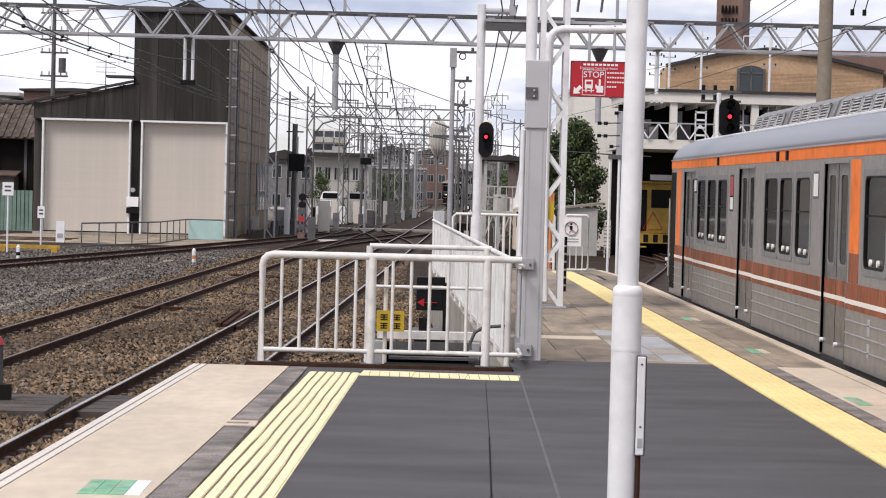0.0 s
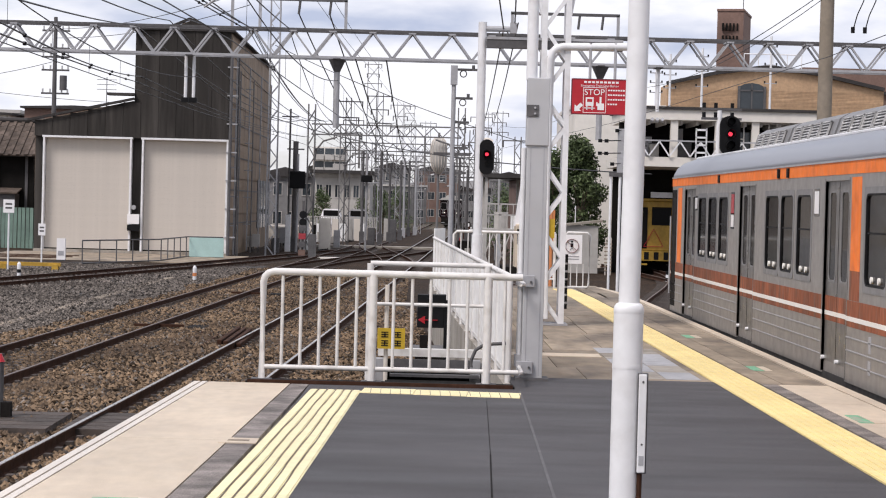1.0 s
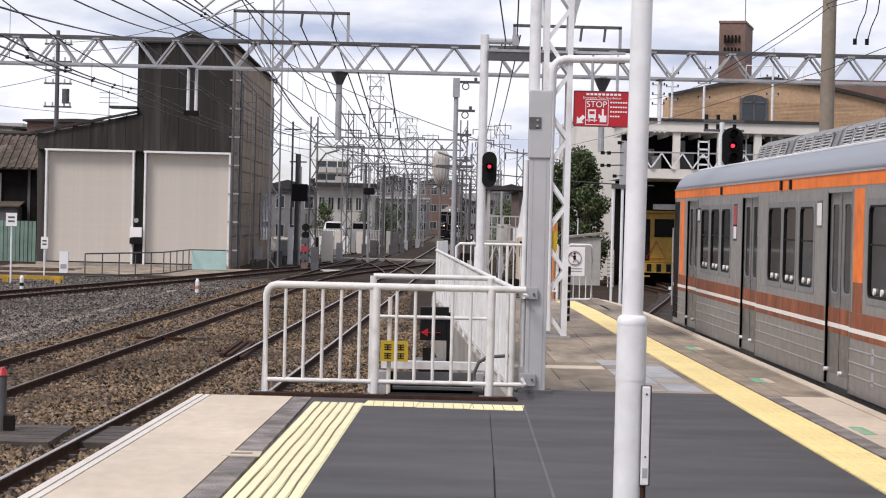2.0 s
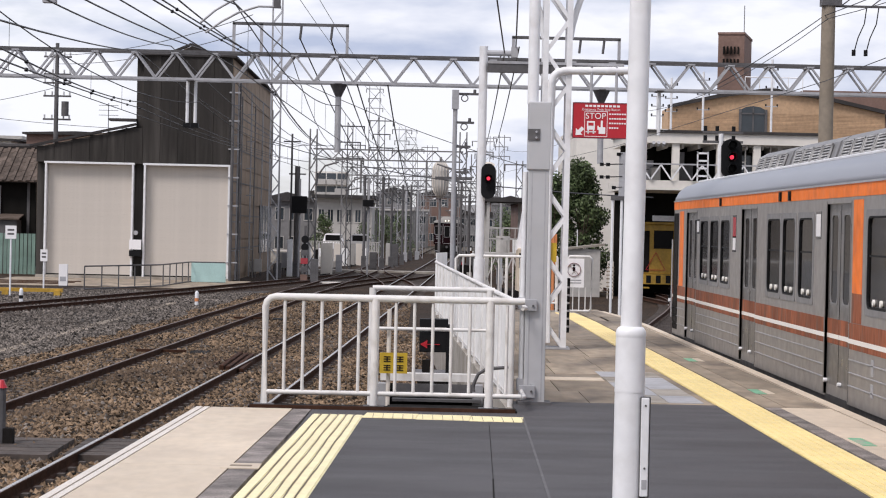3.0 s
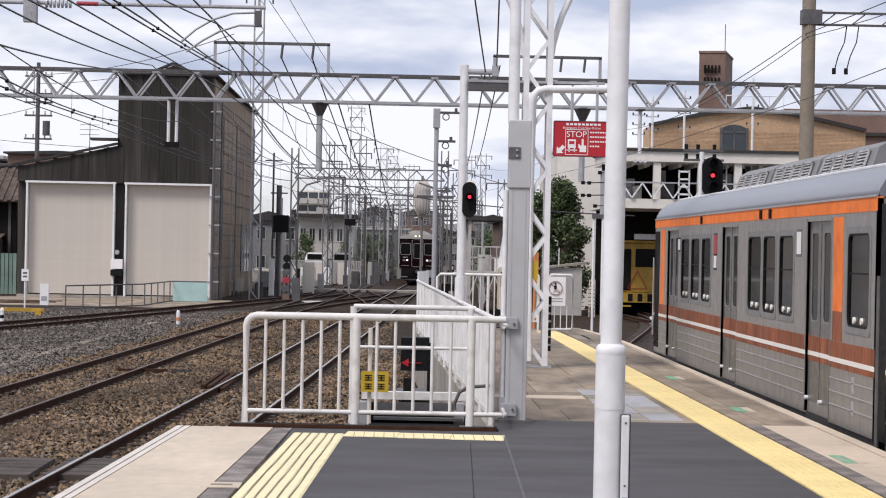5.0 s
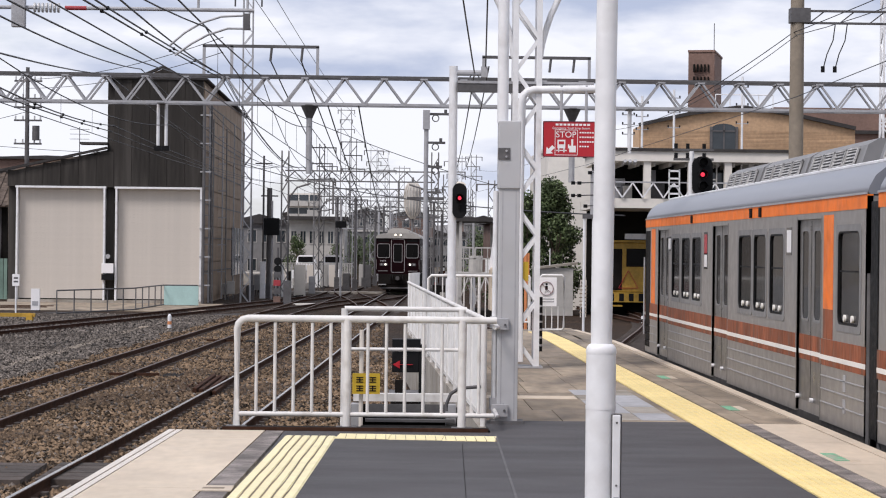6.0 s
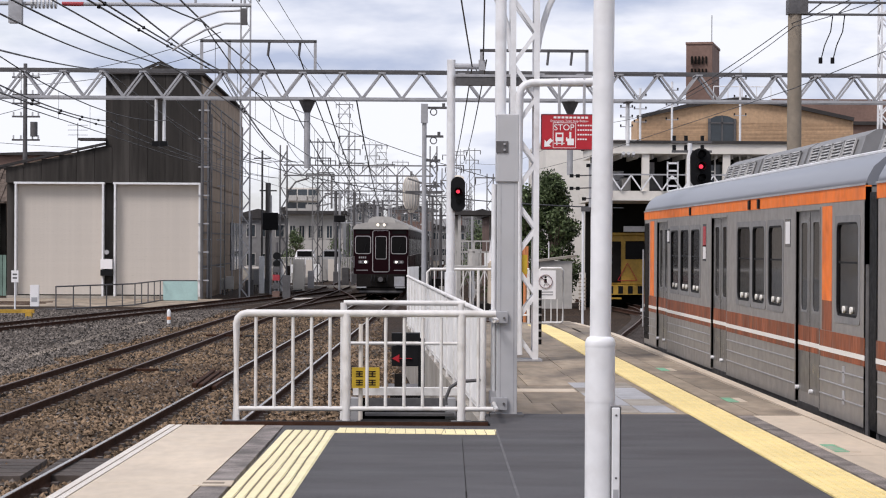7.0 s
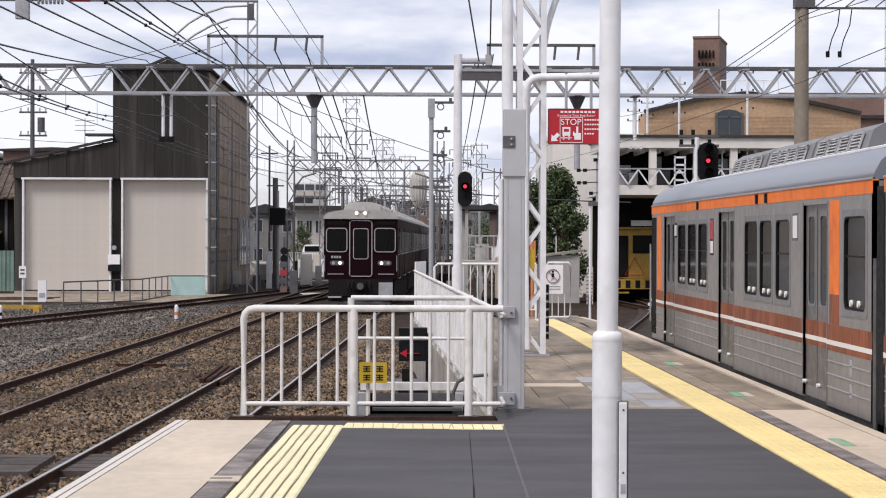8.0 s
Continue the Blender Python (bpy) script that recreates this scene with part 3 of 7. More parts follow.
    for x in (-0.56, 0.56):
        part("side_box", box(B(), x - 0.06, x + 0.06, -0.3, 0.0, 0.0, -0.05 - GROUND), GALV, s)
    for x in (-0.6, 0.62):
        part("stringer", bar(B(), (x, 0.2, -0.3 - GROUND), (x, -1.0, 0.1), 0.04, 0.1), UNDER, s)
        part("support_leg", bar(B(), (x, 0.05, 0), (x, 0.05, -0.1 - GROUND), 0.08), GALVDARK, s)


def side_fence():
    """The white panel fence along the narrow platform tongue."""
    t = thing("panel_fence", "white-painted slatted steel fence along the narrow platform", "fence", at=(0.7, 35, -0.03))
    ys = list(np.linspace(22.4, 48.0, 15))
    for a, b in zip(ys, ys[1:]):
        pa, pb = (fence_x(a) - 0.7, a - 35), (fence_x(b) - 0.7, b - 35)
        part("top_rail", rod(B(), (*pa, 1.1), (*pb, 1.1), 0.03, 8), WHITETUBE, t, smooth=True)
        part("bottom_rail", bar(B(), (*pa, 0.1), (*pb, 0.1), 0.03), WHITETUBE, t)
        part("post", rod(B(), (*pa, 0.0), (*pa, 1.12), 0.032, 8), WHITETUBE, t, smooth=True)
        k = 12
        for i in range(k):
            y = a + (b - a) * (i + 0.5) / k
            part("slat", box(B(), fence_x(y) - 0.7 - 0.012, fence_x(y) - 0.7 + 0.012, y - 35 - 0.067, y - 35 + 0.067, 0.06, 1.09), WHITEPANEL, t)
    part("corner_panel", prism(B(), [(fence_x(48) - 0.7, 13.0), (fence_x(48) - 0.7 + 0.25, 14.6), (fence_x(48) - 0.7 + 0.27, 14.6), (fence_x(48) - 0.7 + 0.02, 13.0)], 0.0, 1.3), WHITEPANEL, t)
    g = thing("end_gate", "white tubular gate at the platform end with a no-entry board", "gate", at=(3.68, 49, 0))
    part("gate_frame", tube(B(), [(-0.27, 0, 0.02), (-0.27, 0, 1.2), (-0.22, 0, 1.25), (0.22, 0, 1.25), (0.27, 0, 1.2), (0.27, 0, 0.06), (0.22, 0, 0.02), (-0.27, 0, 0.02)], 0.025, 8), WHITETUBE, g, smooth=True)
    for x in (-0.14, 0.0, 0.14):
        part("baluster", rod(B(), (x, 0, 0.05), (x, 0, 0.55), 0.014, 6), WHITETUBE, g)
    bd = part("notice_board", box(B(), -0.42, 0.1, -0.05, -0.03, 0.55, 1.2), SIGNWHITE, g, "white board with a no-walking symbol")
    bm = B()
    for k in range(24):
        a0, a1 = k * math.tau / 24, (k + 1) * math.tau / 24
        bar(bm, (-0.13 + 0.15 * math.cos(a0), -0.056, 0.95 + 0.15 * math.sin(a0)), (-0.13 + 0.15 * math.cos(a1), -0.056, 0.95 + 0.15 * math.sin(a1)), 0.045, 0.008)
    bar(bm, (-0.235, -0.056, 1.05), (-0.025, -0.056, 0.85), 0.04, 0.006)
    part("prohibition_ring", bm, SIGNDARKRED, bd, "dark red ring and slash")
    bm = B()
    bar(bm, (-0.13, -0.053, 0.92), (-0.13, -0.053, 1.01), 0.06, 0.004)
    bar(bm, (-0.13, -0.053, 0.92), (-0.17, -0.053, 0.85), 0.025, 0.004)
    bar(bm, (-0.13, -0.053, 0.92), (-0.09, -0.053, 0.85), 0.025, 0.004)
    bmesh.ops.create_circle(bm, cap_ends=True, segments=12, radius=0.025, matrix=Matrix.Translation((-0.13, -0.054, 1.045)) @ Matrix.Rotation(radians(90), 4, "X"))
    part("symbol", bm, BLACK, bd, "black walking symbol")
    for k in range(2):
        part("text_bar", box(B(), -0.3, 0.04, -0.056, -0.05, 0.7 - 0.06 * k, 0.725 - 0.06 * k), GALV, bd)
    f = thing("end_railing", "white tubular railing across the narrow platform end", "railing", at=(2.0, 48.6, 0))
    part("top_rail", tube(B(), [(-1.12, 0, 0), (-1.12, 0, 1.15), (-1.05, 0, 1.22), (1.15, 0, 1.22)], 0.03, 8), WHITETUBE, f, smooth=True)
    part("bottom_rail", rod(B(), (-1.12, 0, 0.2), (1.15, 0, 0.2), 0.02, 6), WHITETUBE, f)
    for k in range(14):
        part("baluster", rod(B(), (-0.96 + 0.16 * k, 0, 0.2), (-0.96 + 0.16 * k, 0, 1.2), 0.015, 6), WHITETUBE, f)
    for x in (0.02, 1.15):
        part("post", rod(B(), (x, 0, 0), (x, 0, 1.22), 0.03, 8), WHITETUBE, f)


# ---- poles and masts on the platform ----
def white_pole():
    t = thing("platform_pole", "white-painted two-stage steel pole with a cable duct on the platform", "pole", at=(1.145, 11.5, 0))
    part("lower_tube", rod(B(), (0, 0, 0), (0, 0, 1.235), 0.079, 40), WHITEPAINT, t, smooth=True)
    prof = [(0.079, 1.235), (0.081, 1.245), (0.080, 1.262), (0.075, 1.277), (0.066, 1.287), (0.055, 1.292)]
    part("collar", lathe(B(), prof, seg=40), WHITEPAINT, t, "rounded white shoulder of the sleeve", True)
    part("upper_tube", rod(B(), (0, 0, 1.27), (0.02, 0, 4.4), 0.056, 40), WHITEPAINT, t, smooth=True)
    part("duct_back", box(B(), 0.052, 0.106, -0.075, -0.03, 0.395, 0.925, 0.003), GALVDARK, t, "dark backing of the cable cover")
    d = part("cable_duct", box(B(), 0.056, 0.098, -0.088, -0.04, 0.40, 0.92, 0.005), WHITEPAINT, t, "white cable cover box")
    part("duct_label", box(B(), 0.064, 0.09, -0.0905, -0.086, 0.44, 0.49), GALV, d)
    for z in (0.88, 0.55):
        part("screw", rod(B(), (0.078, -0.091, z), (0.078, -0.08, z), 0.006, 8), GALVDARK, d)
    part("band", rod(B(), (0, 0, 0.945), (0, 0, 0.965), 0.0805, 40), WHITEPAINT, t, "thin clamp band", True)
    part("rust_cable", rod(B(), (0.073, -0.06, 0.0), (0.073, -0.06, 0.4), 0.014, 8), RUST, t, "rusty cable below the duct")
    part("canopy_bracket", bar(B(), (0, 0, 4.4), (0, 0.0, 4.45), 0.3, 0.3), WHITEPAINT, t)


def grey_column():
    t = thing("steel_column", "grey square steel column with clamped white pipe above", "column", at=(1.245, 22.5, 0))
    part("square_post", box(B(), -0.11, 0.105, -0.1, 0.1, 0.0, 2.75, 0.008), COLUMN, t, "grey painted square post")
    part("base_plate", box(B(), -0.17, 0.17, -0.15, 0.15, 0.0, 0.03), GALVDARK, t)
    for x in (-0.075, 0.062):
        part("channel_groove", box(B(), x, x + 0.012, -0.102, -0.098, 0.05, 2.4), GALV, t)
    for z in (0.12, 0.2, 1.0, 1.08):
        part("bolt", rod(B(), (-0.04, -0.115, z), (-0.04, -0.1, z), 0.012, 6), GALV, t)
    c = part("clamp_box", box(B(), -0.12, 0.11, -0.12, 0.12, 2.42, 3.12, 0.01), COLUMN, t, "grey clamp housing")
    part("clamp_band", box(B(), -0.125, 0.0, -0.13, -0.12, 2.72, 2.84), GALVDARK, c)
    for z in (2.75, 2.81):
        part("bolt", rod(B(), (-0.04, -0.145, z), (-0.04, -0.13, z), 0.012, 6), GALV, c)
    part("pipe", rod(B(), (-0.075, 0, 3.1), (-0.075, 0, 7.2), 0.058, 20), WHITEPAINT, t, "white vertical pipe", True)
    # White rod stands in for the highlight along the post's left edge.
    part("side_pipe", rod(B(), (-0.138, 0.0, 0.25), (-0.138, 0.0, 2.4), 0.026, 12), WHITEPAINT, t, smooth=True)
    for z in (0.2, 1.04):
        part("bracket", box(B(), -0.18, -0.1, -0.06, 0.06, z - 0.06, z + 0.06), GALV, t)


def lattice(bm_list, parent, x, y, z0, z1, w, mats, leg=0.045, pitch=0.42, d=None, split=False):
    """Four legs and zigzag lacing, each face."""
    d = d or w
    for sx in (-1, 1):
        for sy in (-1, 1):
            part("leg", box(B(), x + sx * w / 2 - leg / 2, x + sx * w / 2 + leg / 2, y + sy * d / 2 - leg / 2, y + sy * d / 2 + leg / 2, z0, z1), mats, parent)
    n = int((z1 - z0) / pitch)
    joined = B()
    for s in (-1, 1):
        for k in range(n):
            u, v = (-1, 1) if k % 2 else (1, -1)
            za, zb = z0 + k * pitch, z0 + (k + 1) * pitch
            for p, q in (((x + u * w / 2, y + s * d / 2, za), (x + v * w / 2, y + s * d / 2, zb)), ((x + s * w / 2, y + u * d / 2, za), (x + s * w / 2, y + v * d / 2, zb))):
                if split:
                    part("lacing_bar", bar(B(), p, q, leg * 0.7), mats, parent)
                else:
                    bar(joined, p, q, leg * 0.7)
    if split:
        joined.free()
    else:
        tagged(part("lacing", joined, mats, parent), kind="stuff")


def platform_mast():
    t = thing("lattice_mast", "white-grey lattice steel mast with curved brackets on the platform", "mast", at=(2.08, 33.3, 0))
    lattice(None, t, 0, 0, 0.02, 7.0, 0.36, WHITEPAINT, 0.085, 0.5, split=True)
    part("base_plate", box(B(), -0.28, 0.28, -0.25, 0.25, 0, 0.03), GALV, t)
    for s in (-1, 1):
        part("bracket", tube(B(), [(s * 0.2, 0, 4.75), (s * 0.23, 0, 4.95), (s * 0.28, 0, 5.15), (s * 0.36, 0, 5.4), (s * 0.52, 0, 5.75), (s * 0.8, 0, 6.15)], 0.05, 10), WHITEPAINT, t, "curved bracket", True)
    part("downpipe", tube(B(), [(-0.08, -0.22, 0.1), (-0.08, -0.22, 4.05), (-0.06, -0.22, 4.15), (0.0, -0.22, 4.21), (0.1, -0.22, 4.24), (0.9, -0.22, 4.26), (1.3, -0.22, 4.27)], 0.06, 12), WHITEPAINT, t, "bent white conduit pipe", True)
    part("warning_band", box(B(), 0.14, 0.2, -0.2, -0.15, 0.1, 1.0), BLACK, t, "black and yellow striped guard")
    part("yellow_tag", box(B(), -0.14, 0.05, -0.2, -0.185, 1.33, 1.62), SIGNYELLOW, t, "yellow plate")
    b = thing("gantry_beam", "grey steel lattice beam spanning the tracks from the mast", "gantry", at=(-5, 33.3, 6.3))
    truss(b, -9.5, 12.5, 0.6, 0.5, GALV, 0.9)
    p = thing("gantry_post", "grey lattice post carrying the gantry beam", "mast", at=(-13.8, 33.3, GROUND))
    lattice(None, p, 0, 0, 0, 8.1, 0.35, GALV, 0.07, 0.6)
    p = thing("gantry_post", "grey lattice post carrying the gantry beam", "mast", at=(8.8 + 0.2, 33.3, GROUND))
    lattice(None, p, 0, 0, 0, 8.1, 0.35, GALV, 0.07, 0.6)


def truss(parent, x0, x1, h, d, m, pitch, top=None):
    """A flat truss along x: four chords and zigzag faces."""
    for sy in (-1, 1):
        part("top_chord", box(B(), x0, x1, sy * d / 2 - 0.04, sy * d / 2 + 0.04, h - 0.07, h), top or m, parent)
        part("bottom_chord", box(B(), x0, x1, sy * d / 2 - 0.04, sy * d / 2 + 0.04, 0, 0.07), m, parent)
    n = int((x1 - x0) / pitch)
    for sy in (-1, 1):
        for k in range(n):
            xa = x0 + k * pitch
            part("diagonal", bar(B(), (xa, sy * d / 2, 0.05), (xa + pitch / 2, sy * d / 2, h - 0.05), 0.075, 0.05), m, parent)
            part("diagonal", bar(B(), (xa + pitch / 2, sy * d / 2, h - 0.05), (xa + pitch, sy * d / 2, 0.05), 0.075, 0.05), m, parent)
    for k in range(n):
        xa = x0 + k * pitch
        part("gusset", box(B(), xa + pitch / 2 - 0.1, xa + pitch / 2 + 0.1, -d / 2 - 0.05, d / 2 + 0.05, h - 0.1, h - 0.06), m, parent)


def signal_post():
    t = thing("signal_post", "white steel post with a red signal and cable tray arm", "signal", at=(0.96, 33.3, 0))
    part("post_tube", rod(B(), (0, 0, 0), (0.0, 0, 4.6), 0.065, 16), WHITEPAINT, t, smooth=True)
    part("post_sleeve", rod(B(), (0, 0, 0), (0, 0, 1.35), 0.085, 16), WHITEPAINT, t, smooth=True)
    oval = [(0.11 + 0.11 * math.cos(u), 2.54 + (0.16 if u < math.pi else -0.16) + 0.11 * math.sin(u)) for u in np.linspace(0.001, math.tau - 0.001, 24)]
    h = part("signal_head", extrude_y(B(), oval, -0.1, 0.1), BLACK, t, "black oval signal head")
    part("cap", tube(B(), [(0.11 + 0.112 * math.cos(u), 0.0, 2.70 + 0.112 * math.sin(u)) for u in np.linspace(0.7, 2.4, 8)], 0.03, 6), CREAMTRIM, h, "pale cap of the signal head")
    h2 = part("hood", rod(B(), (0.11, -0.2, 2.58), (0.11, -0.08, 2.58), 0.062, 14, cap=False), BLACK, h)
    part("red_lens", rod(B(), (0.11, -0.13, 2.58), (0.11, -0.12, 2.58), 0.028, 14), REDON, h, "lit red lens")
    part("dark_lens", rod(B(), (0.11, -0.13, 2.44), (0.11, -0.12, 2.44), 0.032, 14), GLASS, h)
    part("arm", rod(B(), (0, 0, 4.5), (0.5, 0, 4.5), 0.045, 10), GALV, t)
    part("pulley", tube(B(), [(0.32 + 0.07 * math.cos(u), -0.02, 4.42 + 0.07 * math.sin(u)) for u in np.linspace(0, math.tau, 15)], 0.012, 6), GALVDARK, t)
    part("arm_tip", box(B(), 0.42, 0.52, -0.05, 0.05, 4.44, 4.6), GALV, t)
    c = thing("cable_tray", "grey cable tray beam carried by signal post and mast", "cable tray", at=(2.0, 33.2, 4.2))
    # Body darker than the lid: the shade on its side is coloured in.
    part("tray_body", box(B(), -0.98, 1.1, -0.07, 0.07, 0.0, 0.13), GALVDARK, c, "tray body with its shade put into a darker steel colour")
    part("tray_lid", box(B(), -0.98, 1.1, -0.08, 0.08, 0.13, 0.17), GALV, c)


def text_part(name, s, size, loc, material, parent, width=None):
    cu = bpy.data.curves.new(name, "FONT")
    cu.body, cu.size, cu.align_x, cu.align_y, cu.extrude = s, size, "CENTER", "CENTER", 0.002
    ob = new(name, cu)
    ob.parent = parent
    ob.matrix_basis = Matrix.Translation(loc) @ Matrix.Rotation(radians(90), 4, "X")
    cu.materials.append(material)
    return ob


def stop_sign():
    t = thing("emergency_stop_sign", "red hanging emergency stop button sign with white lettering", "sign", at=(2.75, 33.0, 3.49))
    b = part("board", box(B(), -0.43, 0.43, -0.015, 0.015, -0.27, 0.27, 0.004), SIGNRED, t, "red enamel board")
    for x in (-0.05, 0.33):
        part("hanger", rod(B(), (x - 0.1, 0.05, 0.2), (x - 0.1, 0.05, 0.82), 0.022, 8), GALV, t)
    text_part("lettering_stop", "STOP", 0.13, (-0.08, -0.02, 0.065), SIGNWHITE, b)
    bm = B()
    for x0, x1, z0, z1 in ((-0.25, 0.1, 0.135, 0.143), (-0.25, 0.1, -0.245, -0.237), (-0.25, -0.242, -0.245, 0.14), (0.092, 0.1, -0.245, 0.14)):
        box(bm, x0, x1, -0.019, -0.013, z0, z1)
    part("outline", bm, SIGNWHITE, b)
    bm = B()
    box(bm, -0.21, -0.09, -0.019, -0.013, -0.14, -0.01)
    box(bm, -0.2, -0.18, -0.019, -0.013, -0.2, -0.14)
    box(bm, -0.12, -0.1, -0.019, -0.013, -0.2, -0.14)
    box(bm, -0.23, -0.07, -0.019, -0.013, -0.18, -0.165)
    part("train_symbol", bm, SIGNWHITE, b)
    bm = B()
    box(bm, -0.19, -0.11, -0.022, -0.018, -0.08, -0.035)
    part("train_window", bm, SIGNRED, b)
    bm = B()
    box(bm, -0.03, 0.07, -0.019, -0.013, -0.2, -0.1)
    box(bm, 0.0, 0.03, -0.019, -0.013, -0.1, 0.0)
    box(bm, -0.05, -0.03, -0.019, -0.013, -0.14, -0.08)
    part("hand_symbol", bm, SIGNWHITE, b)
    tip = [(-0.08, -0.028), (0.0, -0.028), (0.0, -0.07), (0.08, 0.0), (0.0, 0.07), (0.0, 0.028), (-0.08, 0.028)]
    ca, sa = math.cos(radians(225)), math.sin(radians(225))
    bm = extrude_y(B(), [(-0.325 + u * ca - v * sa, -0.17 + u * sa + v * ca) for u, v in tip], -0.019, -0.013)
    part("arrow", bm, SIGNWHITE, b)
    for k in range(9):
        part("text_bar", box(B(), -0.24 + 0.06 * k, -0.197 + 0.06 * k, -0.019, -0.013, 0.205, 0.235), SIGNWHITE, b)
    text_part("lettering_english", "Emergency Train Stop Button", 0.048, (0.0, -0.0175, 0.166), SIGNWHITE, b)
    part("rim", frame_ring(B(), rounded(-0.432, 0.432, -0.272, 0.272, 0.03), rounded(-0.418, 0.418, -0.258, 0.258, 0.025), -0.019, 0.019, "y"), SIGNDARKRED, b, "dark red rim")
    for k in range(4):
        for j in range(7 if k < 3 else 4):
            part("text_bar", box(B(), 0.125 + 0.038 * j, 0.152 + 0.038 * j, -0.019, -0.013, 0.09 - 0.07 * k, 0.112 - 0.07 * k), SIGNWHITE, b)


def far_gantry():
    b = thing("gantry_beam", "pale grey steel truss gantry spanning all tracks", "gantry", at=(0, 60, 5.72))
    truss(b, -16.0, 19.0, 0.82, 0.6, GALV, 1.09, GALVDARK)
    for x in (-15.8, 18.8):
        p = thing("gantry_post", "grey lattice post carrying the truss gantry", "mast", at=(x, 60, GROUND))
        lattice(None, p, 0, 0, 0, 6.87, 0.5, GALV, 0.08, 0.6)
    for x, z, dark in ((-2.25, 3.85, True), (-6.3, 4.55, False), (5.0, 3.7, True)):
        h = thing("hanger_post", "grey steel hanger below the gantry beam", "hanger", at=(x, 60, 5.72))
        part("mount_plate", box(B(), -0.1, 0.1, -0.36, 0.36, -0.01, 0.02), GALVDARK, h)
        if dark:
            part("insulator_cup", rod(B(), (0, 0, -0.35), (0, 0, 0), 0.08, 12, 0.24), GALVDARK, h, "dark tapered socket")
            part("hanger_tube", rod(B(), (0, 0, z - 5.72), (0, 0, -0.3), 0.085, 10), GALV, h)
        else:
            for s in (-0.1, 0.12):
                part("hanger_tube", rod(B(), (s, 0, z - 5.72), (s, 0, 0), 0.045, 8), WHITEPAINT, h)
            part("clamp", box(B(), -0.2, 0.22, -0.1, 0.1, z - 5.84, z - 5.7), BLACK, h)
    for x in (6.0, 6.6):
        h = thing("hanger_post", "thin white hanger below the gantry beam", "hanger", at=(x, 60, 5.72))
        part("hanger_tube", rod(B(), (0, 0, -1.2), (0, 0, 0), 0.05, 8), WHITEPAINT, h)
        part("mount_plate", box(B(), -0.1, 0.1, -0.36, 0.36, -0.01, 0.02), GALVDARK, h)


# ---- maintenance shed ----
def shed():
    Y, Z = 112.0, GROUND
    t = thing("maintenance_shed", "tall dark corrugated railway shed with two cream roller shutters", "shed", at=(-14.6, Y, Z))

    def L(x, z):
        return x + 14.6, z - Z
    # body behind the front, hollow of detail
    bm = B()
    extrude_y(bm, [L(-19.55, Z), L(-9.65, Z), L(-9.65, 10.35), L(-10.5, 10.42), L(-11.75, 10.95), L(-12.95, 10.42), L(-14.55, 10.4), L(-14.55, 6.75), L(-19.6, 5.6)], 0.06, 31)
    part("wall_body", bm, SHEETSIDE, t, "weathered grey-brown sheet walls")
    # front sheets, each a strip
    def roof(x):
        if x < -14.55:
            return 5.62 + (x + 19.6) * 0.224
        return 10.4 + max(0.0, 0.52 - 0.433 * abs(x + 11.75))
    x = -19.55
    while x < -9.75:
        w = 0.9
        x2 = min(x + w, -9.65)
        mid = (x + x2) / 2
        low = Z
        for a, b2 in ((-19.12, -14.6), (-14.02, -9.56)):
            if a < mid < b2:
                low = 4.82
        top = min(roof(x + 0.01), roof(x2 - 0.01))
        if low < top:
            bm = B()
            n = 4
            for i in range(n):
                u0, u1 = x + 0.01 + (x2 - x) * i / n, x - 0.01 + (x2 - x) * (i + 0.93) / n
                a0, z0 = L(u0, low)
                a1, z1 = L(u1, top)
                box(bm, a0, a1, -0.422, -0.4, z0, z1)
            a0, z0 = L(x, low)
            a1, z1 = L(x2 - 0.01, top)
            box(bm, a0, a1, -0.415, 0.055, z0, z1)
            part("cladding_sheet", bm, SHEET, t)
        x = x2
    part("front_backing", extrude_y(B(), [L(-19.55, Z), L(-9.66, Z), L(-9.66, 10.33), L(-10.5, 10.4), L(-11.75, 10.93), L(-12.95, 10.4), L(-14.55, 10.38), L(-14.55, 6.73), L(-19.58, 5.58)], 0.035, 0.062), SHEET, t, "dark sheet behind the cladding")
    # shutters
    for a, b2 in ((-19.0, -14.68), (-13.95, -9.75)):
        bm = B()
        box(bm, -(b2 - a) / 2, (b2 - a) / 2, -0.0, 0.02, 0, 0.1395)
        box(bm, -(b2 - a) / 2, (b2 - a) / 2, -0.0025, 0.0, 0.004, 0.136)
        sl = mesh_of("shutter_slat", bm, SHUTTER)
        d = part("roller_shutter", box(B(), L(a, 0)[0], L(b2, 0)[0], 0.0, 0.03, 0.25, 4.75 - Z), SHADE, t, "closed cream roller shutter")
        z = 0.28
        while z < 4.72 - Z:
            ob = new("shutter_slat", sl)
            ob.parent = d
            ob.matrix_basis = Matrix.Translation((L((a + b2) / 2, 0)[0], -0.02, z))
            z += 0.14
        for x in (a - 0.06, b2 + 0.06):
            part("door_jamb", box(B(), L(x, 0)[0] - 0.045, L(x, 0)[0] + 0.045, -0.46, 0.0, 0.2, 4.85 - Z), WHITEPAINT, t)
        part("door_head", box(B(), L(a, 0)[0] - 0.15, L(b2, 0)[0] + 0.15, -0.463, 0.0, 4.76 - Z, 4.86 - Z), WHITEPAINT, t)
    part("plinth", box(B(), L(-19.5, 0)[0], L(-9.6, 0)[0], -0.45, 0.06, 0.0, 0.22), CONCRETE, t)
    bx = part("control_box", box(B(), -0.1, 0.5, -0.65, -0.42, 1.6, 2.1), SIGNWHITE, t, "white control box")
